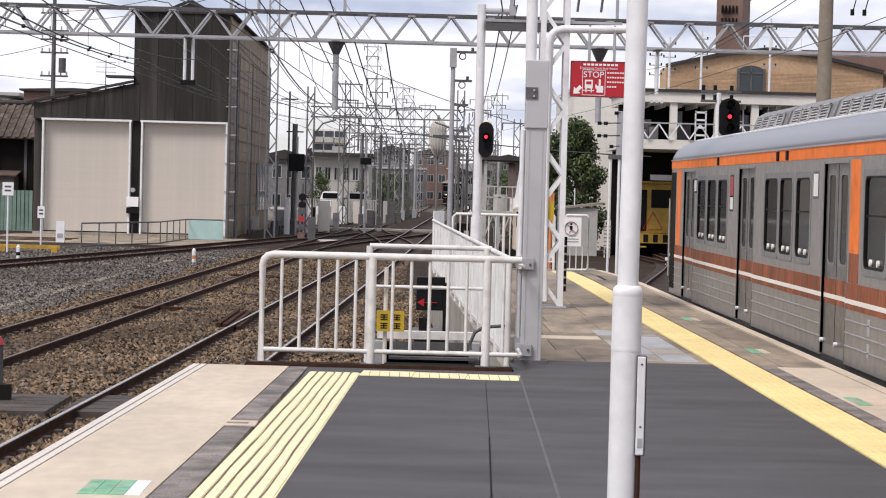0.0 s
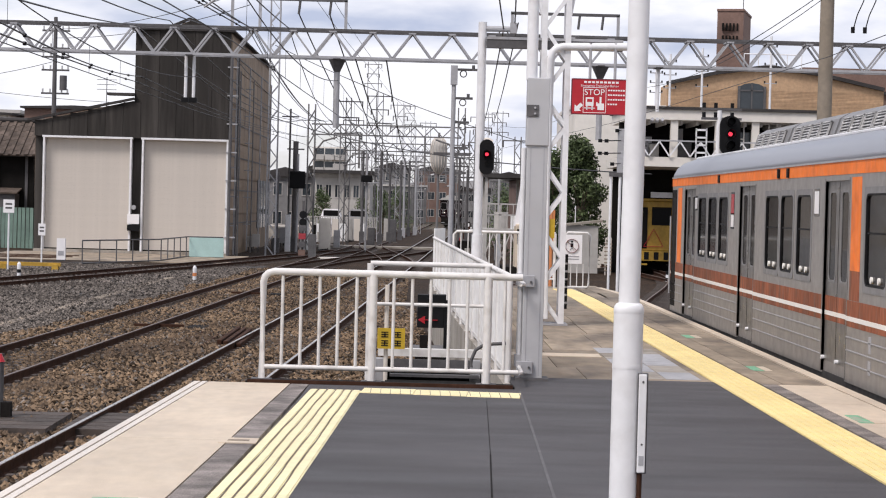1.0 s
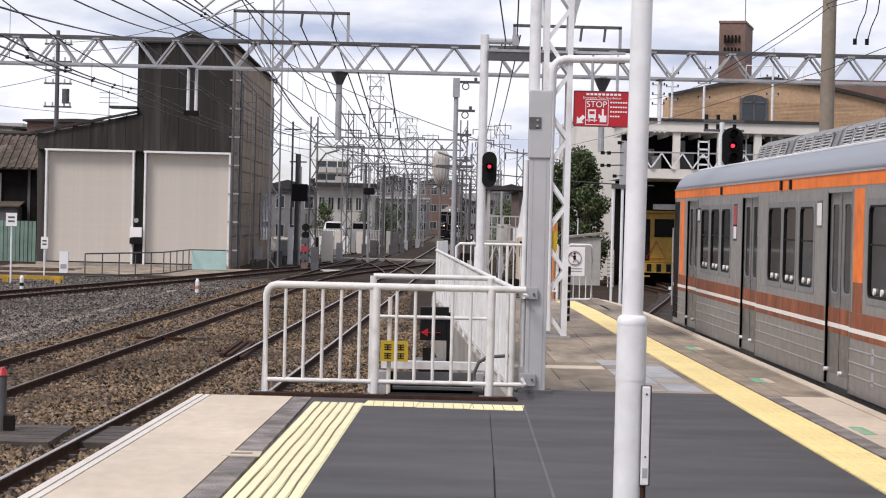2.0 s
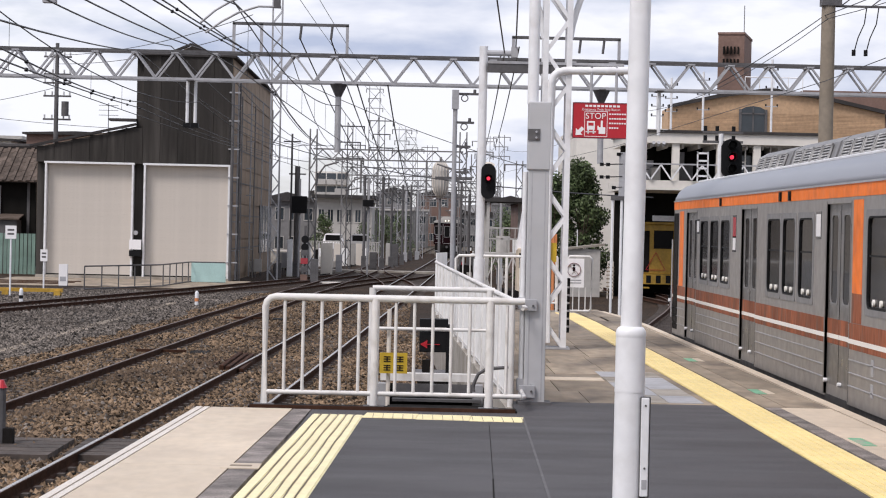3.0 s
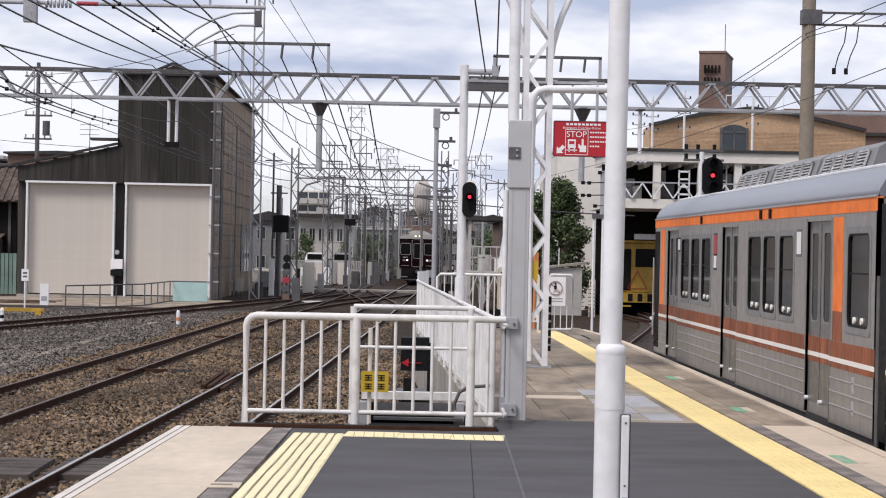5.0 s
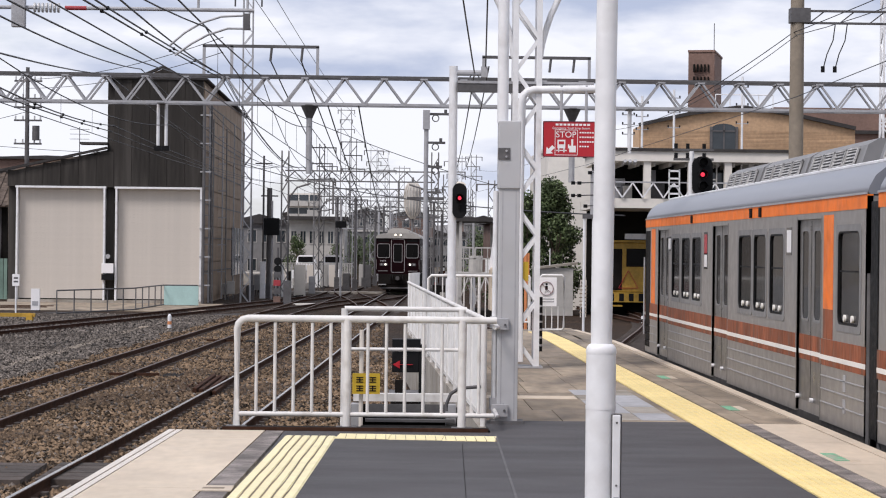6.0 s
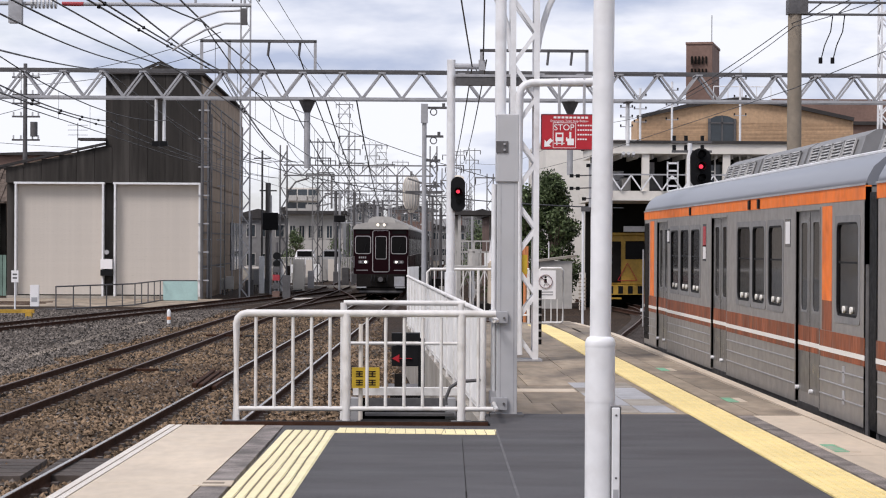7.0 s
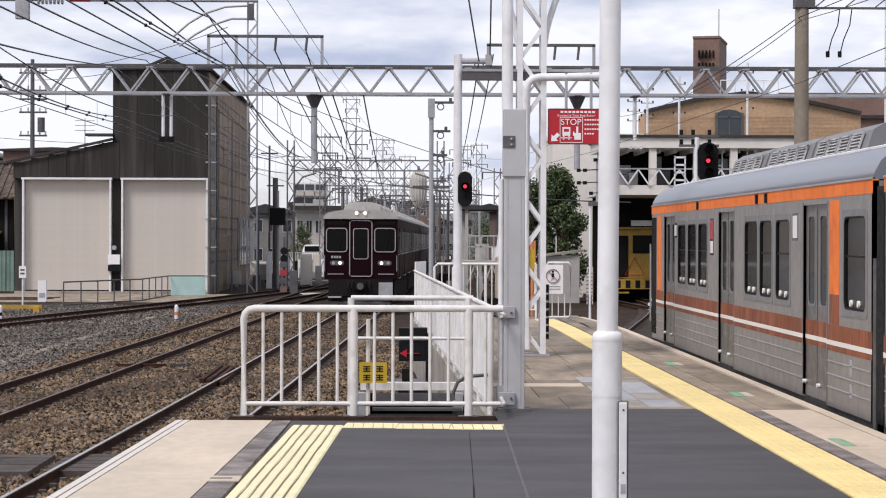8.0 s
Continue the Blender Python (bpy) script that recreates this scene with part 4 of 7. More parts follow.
    part("control_slot", box(B(), -0.1, 0.5, -0.65, -0.42, 1.25, 1.55), BLACK, bx)
    part("lamp", rod(B(), (0.2, -0.6, 2.45), (0.2, -0.42, 2.45), 0.12, 10), GALV, t)
    # eaves
    part("eave", bar(B(), (L(-19.9, 0)[0], -0.45, 5.62 - Z), (L(-14.5, 0)[0], -0.45, 6.83 - Z), 0.3, 0.12), ROOFTILE, t)
    for xa, za, xb, zb in ((-14.75, 10.42, -12.95, 10.46), (-12.95, 10.46, -11.75, 10.99), (-11.75, 10.99, -10.55, 10.46), (-10.55, 10.46, -9.45, 10.40)):
        part("eave", bar(B(), (L(xa, 0)[0], -0.45, za - Z), (L(xb, 0)[0], -0.45, zb - Z), 0.3, 0.12), ROOFTILE, t)
    part("small_canopy", box(B(), L(-15.9, 0)[0], L(-14.5, 0)[0], -0.5, 0.5, 7.0 - Z, 7.12 - Z), ROOFTILE, t)
    # side wall panels, ladder and frames on the flank
    xs = L(-9.65, 0)[0]
    for k in range(10):
        y0 = 0.1 + 3.0 * k
        for j in range(6):
            z0 = 0.3 + 1.9 * j
            part("side_panel", box(B(), xs, xs + 0.05, y0 + 0.04, y0 + 2.96, z0 + 0.03, min(z0 + 1.87, 11.3)), SHEETSIDE, t)
    for y in (3.0, 12.0, 21.0, 30.0):
        part("side_frame", box(B(), xs + 0.05, xs + 0.12, y, y + 0.15, 0, 10.5), GALV, t)
    for j in range(6):
        part("side_rail", box(B(), xs + 0.05, xs + 0.08, 0.2, 30.5, 1.7 + 1.75 * j, 1.76 + 1.75 * j), GALVDARK, t, "dark rail along the flank")
    for y in (0.5, 9.5):
        part("stand_off_pole", rod(B(), (xs + 0.5, y, 0), (xs + 0.5, y, 9.6), 0.04, 6), FARSTEEL, t)
        for j in range(6):
            part("stand_off_arm", box(B(), xs + 0.05, xs + 0.5, y - 0.03, y + 0.03, 1.6 + 1.5 * j, 1.66 + 1.5 * j), GALV, t)
    for j in range(7):
        part("rung_bracket", box(B(), xs - 0.1, xs + 0.45, -0.52, -0.42, 1.0 + 1.45 * j, 1.07 + 1.45 * j), GALV, t, "galvanised stand-off bracket")
    part("drain_pipe", rod(B(), (xs + 0.1, -0.5, 0.1), (xs + 0.1, -0.5, 10.3), 0.08, 8), GALVDARK, t)
    part("drain_pipe", rod(B(), (xs + 0.4, 0.4, 0.1), (xs + 0.4, 0.4, 10.4), 0.05, 8), GALVDARK, t)
    part("flank_window", box(B(), xs + 0.04, xs + 0.09, 20, 30, 1.3, 4.2), WINDOWDARK, t)
    for k in range(5):
        part("window_bar", box(B(), xs + 0.08, xs + 0.12, 20 + 2.4 * k, 20.2 + 2.4 * k, 1.3, 4.2), GALV, t)
    part("roof", prism(B(), [(L(-14.7, 0)[0], -0.5), (L(-9.4, 0)[0], -0.5), (L(-9.4, 0)[0], 31.1), (L(-14.7, 0)[0], 31.1)], 10.36 - Z, 10.44 - Z), ROOFTILE, t)


# ---- grey and orange train at the platform ----
def metro_car(x, y0, y1, cab):
    """A car whose platform side lies at x; z = 0 is the platform."""
    t = thing("commuter_train_car", "dark grey commuter train car with orange band at the platform", "train car", at=(x, (y0 + y1) / 2, RAIL))
    yc = (y0 + y1) / 2
    W = 2.78

    def Z(z):
        return z - RAIL
    a, b = y0 - yc, y1 - yc
    # side skin with real openings: strips between openings
    doors = [(24.05, 1.36), (30.55, 1.4), (36.93, 1.38)]
    wins = [(28.4, 1.12), (27.26, 1.0), (26.06, 1.04), (35.3, 1.05), (34.1, 1.05), (32.9, 1.05), (21.95, 1.15), (38.4, 0.5)]
    off = 0.0 if cab else (y0 + y1) / 2 - 30.05
    ops = sorted([(c + off - w / 2 - yc, c + off + w / 2 - yc, "d") for c, w in doors] + [(c + off - w / 2 - yc, c + off + w / 2 - yc, "w") for c, w in wins[:7]])
    skin = 0.016
    body = part("sill_beam", box(B(), 0.062, 0.075, a, b, Z(0.84), Z(0.9)), TRAINGREY, t, "dark grey waist rail")
    cur = a
    for o0, o1, k in ops:
        part("side_panel", box(B(), 0, 0.06, cur, o0, Z(0.88), Z(2.2)), TRAINGREY, body)
        if k == "w":
            part("side_panel", box(B(), 0, 0.06, o0, o1, Z(0.88), Z(1.02)), TRAINGREY, body)
            part("side_panel", box(B(), 0, 0.06, o0, o1, Z(2.06), Z(2.2)), TRAINGREY, body)
        cur = o1
    part("side_panel", box(B(), 0, 0.06, cur, b, Z(0.88), Z(2.2)), TRAINGREY, body)
    cur = a
    for o0, o1, k in ops:
        if k == "d":
            part("side_panel", box(B(), 0, 0.06, cur, o0, Z(0.0), Z(0.6)), TRAINGREY, body)
            part("side_panel", box(B(), 0.0, 0.06, o0, o1, Z(2.17), Z(2.2)), TRAINGREY, body)
            part("side_panel", box(B(), 0.03, 0.06, o0, o1, Z(0.0), Z(0.14)), TRAINGREY, body)
            cur = o1
    part("side_panel", box(B(), 0, 0.06, cur, b, Z(0.0), Z(0.6)), TRAINGREY, body)
    # Solid near-black block; the shade of the interior is put into its colour.
    part("inner_body", box(B(), 0.13, W - 0.05, a + 0.05, b - 0.05, Z(0.05), Z(2.35)), SHADE, t, "near-black block standing in for the shaded interior behind the windows")
    part("far_side", box(B(), W - 0.05, W, a, b, Z(0.0), Z(2.36)), TRAINGREY, t)
    part("end_wall", box(B(), 0.0, W, b - 0.05, b, Z(0.0), Z(2.36)), TRAINGREY, t, "flat grey car end")
    part("end_wall", box(B(), 0.0, W, a, a + 0.05, Z(0.0), Z(2.36)), TRAINGREY, t, "flat grey car end")
    # bands
    cur = a
    for o0, o1, k in ops + [(b, b, "d")]:
        if k == "d":
            part("brown_band", box(B(), -0.003, 0.05, cur, o0, Z(0.6), Z(0.88)), BROWNBAND, body, "brick-brown waist band")
            part("white_stripe", box(B(), -0.006, 0.05, cur, o0, Z(0.66), Z(0.71)), STRIPE, body, "thin cream stripe")
            cur = o1
    part("side_panel", box(B(), 0.0, 0.06, a, b, Z(2.2), Z(2.235)), TRAINGREY, body)
    part("orange_band", box(B(), -0.004, 0.06, a, b, Z(2.235), Z(2.375)), ORANGE, body, "bright orange band under the roof")
    for y in (33.4, 27.9, 27.2):
        part("band_bracket", box(B(), -0.03, 0.0, y + off - yc - 0.05, y + off - yc + 0.05, Z(2.24), Z(2.36)), BLACK, body)
    part("orange_pillar", box(B(), -0.004, 0.05, 22.72 + off - yc, 23.22 + off - yc, Z(1.2), Z(2.2)), ORANGE, body, "orange pillar beside the door")
    part("brown_pillar", box(B(), -0.004, 0.05, 22.72 + off - yc, 23.22 + off - yc, Z(0.885), Z(1.2)), BROWNBAND, body, "brown foot of the pillar")
    part("orange_pillar", box(B(), -0.004, 0.05, 38.05 + off - yc, 38.6 + off - yc, Z(0.885), Z(2.2)), ORANGE, body, "orange pillar beside the cab")
    # ribs on the lower side
    cur = a
    for o0, o1, k in ops + [(b, b, "d")]:
        if k == "d":
            for z in (0.2, 0.34, 0.48):
                part("side_rib", box(B(), -0.008, 0.01, cur + 0.05, o0 - 0.05, Z(z), Z(z + 0.012)), GALV, body)
            cur = o1
    # doors
    for c, w in doors:
        c = c + off - yc
        for s in (-1, 1):
            d0, d1 = sorted((c, c + s * w / 2))
            bm = B()
            box(bm, 0.03, 0.06, d0 + 0.004, d1 - 0.004, Z(0.14), Z(1.05))
            box(bm, 0.03, 0.06, d0 + 0.004, d1 - 0.004, Z(2.05), Z(2.17))
            box(bm, 0.03, 0.06, d0 + 0.004, d0 + 0.14, Z(1.05), Z(2.05))
            box(bm, 0.03, 0.06, d1 - 0.14, d1 - 0.004, Z(1.05), Z(2.05))
            df = part("door_leaf", bm, DOORGREY, t, "dark grey sliding door leaf")
            part("door_glass", box(B(), 0.036, 0.041, d0 + 0.13, d1 - 0.13, Z(1.04), Z(2.06)), GLASS, df)
            part("glass_seal", frame_ring(B(), rounded(d0 + 0.12, d1 - 0.12, Z(1.03), Z(2.07), 0.06), rounded(d0 + 0.15, d1 - 0.15, Z(1.06), Z(2.04), 0.07), 0.026, 0.038), ACGREY, df)
            part("door_band", box(B(), 0.027, 0.035, d0 + 0.008, d1 - 0.008, Z(0.6), Z(0.88)), BROWNBAND, df, "brick-brown band across the door")
            part("door_stripe", box(B(), 0.024, 0.035, d0 + 0.01, d1 - 0.01, Z(0.66), Z(0.71)), STRIPE, df)
            part("door_seal", box(B(), 0.028, 0.062, c - 0.008, c + 0.008, Z(0.14), Z(2.15)), BLACK, df)
            part("door_sensor", rod(B(), (-0.01, c + s * w * 0.3 + 0.25, Z(0.17)), (0.03, c + s * w * 0.3 + 0.25, Z(0.17)), 0.025, 10), WHITEPAINT, df)
        part("door_post", box(B(), -0.004, 0.05, c + w / 2, c + w / 2 + 0.06, Z(0.02), Z(2.2)), DOORGREY, t, "dark door post")
        part("door_post", box(B(), -0.004, 0.05, c - w / 2 - 0.04, c - w / 2, Z(0.02), Z(2.2)), DOORGREY, t)
    # windows
    for c, w in wins[:7]:
        c = c + off - yc
        fr = part("window_glass", box(B(), skin, skin + 0.006, c - w / 2, c + w / 2, Z(1.02), Z(2.06)), GLASS, t, "dark tinted window")
        part("window_frame", frame_ring(B(), rounded(c - w / 2 - 0.03, c + w / 2 + 0.03, Z(0.99), Z(2.09), 0.05), rounded(c - w / 2 + 0.05, c + w / 2 - 0.05, Z(1.06), Z(2.02), 0.1), -0.007, skin + 0.002), ACGREY, fr, "grey rounded window frame")
        part("frame_lip", frame_ring(B(), rounded(c - w / 2 + 0.05, c + w / 2 - 0.05, Z(1.06), Z(2.02), 0.1), rounded(c - w / 2 + 0.075, c + w / 2 - 0.075, Z(1.08), Z(2.0), 0.09), -0.004, skin + 0.002), BLACK, fr, "black rubber seal")
        part("meeting_rail", box(B(), skin - 0.004, skin + 0.002, c - w / 2 + 0.07, c + w / 2 - 0.07, Z(1.60), Z(1.62)), BLACK, fr)
        for v in (-0.16, 0.2):
            part("window_catch", rod(B(), (-0.006, c + v, Z(1.13)), (skin + 0.002, c + v, Z(1.13)), 0.036, 12), STRIPE, fr)
    for y, z0, z1, m in ((31.95, 1.78, 2.06, SIGNRED), (31.95, 1.58, 1.76, SIGNWHITE), (25.25, 1.80, 2.06, SIGNWHITE), (36.1, 1.84, 2.02, SIGNWHITE)):
        part("sticker", box(B(), -0.005, 0.0, y + off - yc - 0.14, y + off - yc + 0.14, Z(z0), Z(z1)), m, body)
        part("sticker_edge", box(B(), -0.0035, 0.0, y + off - yc - 0.17, y + off - yc + 0.17, Z(z0 - 0.03), Z(z1 + 0.03)), WINDOWDARK, body)
    part("data_plate", box(B(), -0.008, 0.0, 22.1 + off - yc - 0.05, 22.1 + off - yc + 0.05, Z(0.38), Z(0.55)), GALV, body)
    part("data_plate", box(B(), -0.008, 0.0, 22.1 + off - yc - 0.05, 22.1 + off - yc + 0.05, Z(0.16), Z(0.3)), GALV, body)
    # roof
    arc = [(0.0, Z(2.375)), (0.02, Z(2.45)), (0.08, Z(2.56)), (0.2, Z(2.66)), (0.42, Z(2.74)), (0.8, Z(2.79)), (W - 0.8, Z(2.79)), (W - 0.42, Z(2.74)), (W - 0.2, Z(2.66)), (W - 0.08, Z(2.56)), (W, Z(2.375))]
    rf = part("roof", extrude_y(B(), arc, a, b), ROOFGREY, t, "smooth grey curved roof", True)
    part("gutter", box(B(), -0.015, 0.02, a, b, Z(2.375), Z(2.395)), GALV, rf)
    part("roof_edge", rod(B(), (0.44, a, Z(2.755)), (0.44, b, Z(2.755)), 0.022, 6), WHITEPAINT, rf)
    for c, w in ((32.05, 2.5), (28.75, 2.7), (25.4, 2.6), (21.9, 1.6)):
        c = c + off - yc
        u = part("air_conditioner", extrude_y(B(), [(0.5, Z(2.70)), (0.6, Z(3.0)), (0.72, Z(3.07)), (W - 0.72, Z(3.07)), (W - 0.6, Z(3.0)), (W - 0.5, Z(2.70))], c - w / 2 - 0.28, c + w / 2 + 0.28), ACGREY, t, "grey roof air conditioner with louvred panels")
        for i in range(4):
            y = c - w / 2 + w * (i + 0.5) / 4
            bm = B()
            g = Matrix.Translation((0.548, y, Z(2.87))) @ Matrix.Rotation(radians(18.4), 4, "Y")
            bmesh.ops.create_cube(bm, size=1, matrix=g @ Matrix.Diagonal((0.02, w / 4 - 0.1, 0.2, 1)))
            pl = part("louvre_panel", bm, GALVDARK, u)
            bm = B()
            for j in range(5):
                bmesh.ops.create_cube(bm, size=1, matrix=g @ Matrix.Translation((-0.016, 0.02 * (j % 2), -0.08 + 0.04 * j)) @ Matrix.Rotation(radians(25), 4, "Y") @ Matrix.Diagonal((0.008, w / 4 - 0.16, 0.022, 1)))
            for s in (-1, 1):
                bmesh.ops.create_cube(bm, size=1, matrix=g @ Matrix.Translation((-0.018, s * (w / 8 - 0.06), 0)) @ Matrix.Diagonal((0.02, 0.03, 0.22, 1)))
                bmesh.ops.create_cube(bm, size=1, matrix=g @ Matrix.Translation((-0.018, 0, s * 0.105)) @ Matrix.Diagonal((0.02, w / 4 - 0.09, 0.018, 1)))
            part("louvre", bm, PLATE, pl, "bright louvre grille in a frame")
    # underframe
    part("skirt", box(B(), 0.02, W - 0.02, a + 0.1, b - 0.1, Z(-0.16), Z(0.02)), SKIRT, t, "dark lower sill")
    part("underframe", box(B(), 0.25, W - 0.25, a + 0.4, b - 0.4, Z(-0.6), Z(-0.12)), UNDER, t)
    for y in (a + 2.3, a + 4.4, b - 4.4, b - 2.3):
        for s in (0.64, 2.14):
            part("wheel", rod(B(), (s - 0.06, y, 0.43), (s + 0.06, y, 0.43), 0.43, 20), UNDER, t)
    for s in (0.03, W - 0.2):
        for y in (a - 0.0, b):
            part("end_pillar", rod(B(), (s, y, Z(-0.1)), (s, y, Z(1.6)), 0.025, 8), GALVDARK, t)
    if not cab:
        part("gangway", box(B(), 0.7, W - 0.7, b - 0.02, b + 0.45, Z(0.1), Z(2.1)), BLACK, t, "black corrugated gangway bellows")
        for s in (0.02, 0.06):
            part("fall_guard", box(B(), s, s + 0.02, b + 0.05, b + 0.4, Z(0.0), Z(2.3)), BLACK, t)
    else:
        part("cab_window", box(B(), 0.2, W - 0.2, b, b + 0.02, Z(1.2), Z(2.1)), GLASS, t)
        part("cab_door", box(B(), -0.008, 0.03, b - 0.72, b - 0.12, Z(0.1), Z(2.17)), UNDER, t, "dark recessed cab door")
        part("cab_handrail", rod(B(), (-0.03, b - 0.08, Z(0.3)), (-0.03, b - 0.08, Z(1.7)), 0.015, 6), GALV, t)


# ---- maroon train ----
def maroon_car(lead):
    t = thing("maroon_train_car", "glossy maroon passenger train car with ivory roof " + ("and lit headlights" if lead else "behind the leading car"), "train car")
    W, LEN = 1.39, 18.9
    # y = 0 is the front; the body runs towards +y
    part("body", extrude_y(B(), [(-W + 0.03, 1.2), (-W, 1.4), (-W - 0.005, 2.2), (-W + 0.01, 3.42), (-W + 0.05, 3.54), (W - 0.05, 3.54), (W - 0.01, 3.42), (W + 0.005, 2.2), (W, 1.4), (W - 0.03, 1.2)], 0.0, LEN - 0.3), MAROON, t, "glossy maroon body")
    n = 18
    arc = [(-W - 0.02, 3.47)] + [(-(W + 0.02) * math.cos(math.pi * k / n), 3.5 + 0.34 * math.sin(math.pi * k / n) ** 0.75) for k in range(n + 1)] + [(W + 0.02, 3.47)]
    rf = part("roof", extrude_y(B(), arc, -0.07, LEN - 0.3), IVORY, t, "ivory rounded roof", True)
    for s in (-1, 1):
        part("gutter", box(B(), s * (W + 0.01) - 0.02, s * (W + 0.01) + 0.02, -0.07, LEN - 0.3, 3.44, 3.48), GALVDARK, rf)
        for c in (2.6, 9.2, 15.8):
            d = part("side_door", box(B(), s * W - 0.014, s * W + 0.014, c - 0.65, c + 0.65, 1.25, 3.15), MAROON, t)
            part("door_window", box(B(), s * W - 0.022, s * W + 0.022, c - 0.5, c + 0.5, 2.1, 3.0), GLASS, d)
            part("door_sill", box(B(), s * W - 0.03, s * W + 0.03, c - 0.66, c + 0.66, 1.2, 1.25), SILVER, d)
        for c in (0.9, 4.5, 5.6, 6.7, 7.6, 10.9, 12.0, 13.1, 14.2, 17.4):
            w = part("side_window", box(B(), s * W - 0.018, s * W + 0.018, c - 0.42, c + 0.42, 2.15, 3.0), GLASS, t)
            part("window_frame", box(B(), s * W - 0.022, s * W + 0.022, c - 0.45, c + 0.45, 2.11, 2.15), SILVER, w)
    part("underframe", box(B(), -1.25, 1.25, 0.5, LEN - 0.8, 0.35, 1.2), UNDER, t)
    for y in (2.2, 4.3, LEN - 4.6, LEN - 2.5):
        for s in (-0.75, 0.75):
            part("wheel", rod(B(), (s - 0.06, y, 0.43), (s + 0.06, y, 0.43), 0.43, 18), UNDER, t)
    for c in (2.4, 6.4, 10.4, 14.4):
        part("roof_unit", extrude_y(B(), [(-0.72, 3.78), (-0.66, 3.98), (-0.5, 4.09), (-0.3, 4.13), (0.3, 4.13), (0.5, 4.09), (0.66, 3.98), (0.72, 3.78)], c - 1.4, c + 1.4), IVORY, t, "ivory rounded roof air conditioner", True)
    if not lead:
        pb = part("pantograph_base", box(B(), -0.5, 0.5, 17.0, 18.0, 3.8, 4.15), GALVDARK, t)
        for s in (-1, 1):
            part("pantograph_arm", bar(B(), (s * 0.45, 17.2, 4.15), (s * 0.3, 18.2, 4.6), 0.04), GALVDARK, pb)
            part("pantograph_arm", bar(B(), (s * 0.3, 18.2, 4.6), (s * 0.5, 17.4, 5.05), 0.03), GALVDARK, pb)
        part("pantograph_head", box(B(), -0.8, 0.8, 17.3, 17.5, 5.05, 5.1), GALVDARK, pb)
        return t

    # the front
    def ring(x0, x1, z0, z1, w, r, y=-0.03):
        return frame_ring(B(), rounded(x0 - w, x1 + w, z0 - w, z1 + w, r + w), rounded(x0, x1, z0, z1, r), y, 0.0, "y")
    for s in (-1, 1):
        x0, x1 = sorted((s * 0.53, s * 1.29))
        g = part("windscreen", box(B(), x0, x1, -0.012, 0.0, 2.24, 3.11), GLASS, t, "dark windscreen")
        part("screen_frame", ring(x0 + 0.01, x1 - 0.01, 2.25, 3.1, 0.035, 0.1), SILVER, g, "silver rounded frame")
        part("corner_seal", frame_ring(B(), rounded(x0 - 0.03, x1 + 0.03, 2.21, 3.14, 0.03), rounded(x0 + 0.01, x1 - 0.01, 2.25, 3.1, 0.1), -0.016, 0.0, "y"), MAROON, g)
        part("destination_panel", box(B(), s * 0.92 - 0.36, s * 0.92 + 0.36, -0.015, 0.0, 3.24, 3.4), GLASS, t, "dark destination display")
        lamp = part("lamp_housing", extrude_y(B(), rounded(s * 0.9 - 0.26, s * 0.9 + 0.26, 1.72, 1.9, 0.085), -0.02, 0.0), GALVDARK, t, "dark lamp housing")
        part("headlight", rod(B(), (s * 0.78, -0.05, 1.81), (s * 0.78, 0.0, 1.81), 0.06, 14), LAMPON, lamp, "lit headlight")
        part("tail_light", rod(B(), (s * 1.03, -0.035, 1.81), (s * 1.03, 0.0, 1.81), 0.06, 14), SILVER, lamp)
        part("trim_bar", box(B(), s * 0.95 - 0.3, s * 0.95 + 0.3, -0.015, 0.0, 1.38, 1.41), SILVER, t)
        part("roof_headlight", rod(B(), (s * 0.16, -0.14, 3.69), (s * 0.16, -0.06, 3.69), 0.06, 14), LAMPON, t, "lit roof headlight")
        part("wiper", bar(B(), (s * 0.88, -0.05, 2.27), (s * 0.88 + 0.12, -0.05, 2.75), 0.02), BLACK, t)
        part("corner_handrail", rod(B(), (s * 1.36, -0.04, 1.5), (s * 1.36, -0.04, 2.1), 0.014, 6), SILVER, t)
        part("step_plate", box(B(), s * 0.98 - 0.25, s * 0.98 + 0.25, -0.2, 0.0, 0.5, 0.56), GALV, t, "pale grey step")
    dr = part("end_door", box(B(), -0.4, 0.4, -0.03, 0.0, 1.33, 3.4), MAROON, t, "maroon front gangway door")
    part("door_frame", ring(-0.40, 0.40, 1.33, 3.38, 0.035, 0.08), SILVER, dr)
    part("door_glass", box(B(), -0.27, 0.27, -0.036, -0.03, 1.97, 3.1), GLASS, dr)
    part("glass_frame", ring(-0.26, 0.26, 1.98, 3.09, 0.03, 0.06, -0.045), SILVER, dr)
    for k in range(4):
        part("number_bar", box(B(), -1.12 + 0.1 * k, -1.05 + 0.1 * k, -0.01, 0.0, 1.99, 2.08), SILVER, t)
    part("coupler", box(B(), -0.2, 0.2, -0.4, 0.1, 0.8, 1.08, 0.03), UNDER, t)
    part("coupler_face", rod(B(), (0, -0.46, 0.94), (0, -0.4, 0.94), 0.13, 12), GALVDARK, t)
    part("guard_bar", box(B(), -1.1, 1.1, -0.06, 0.04, 0.26, 0.36, 0.02), GALVDARK, t, "dark grey guard bar")
    part("pilot", box(B(), -0.95, 0.95, -0.02, 0.3, 0.2, 0.5), UNDER, t)
    part("buffer_beam", box(B(), -1.2, 1.2, -0.02, 0.4, 0.56, 1.2), UNDER, t)
    part("equipment_box", box(B(), 0.68, 1.2, -0.08, 0.3, 0.58, 1.08), GALV, t, "grey equipment box under the front")
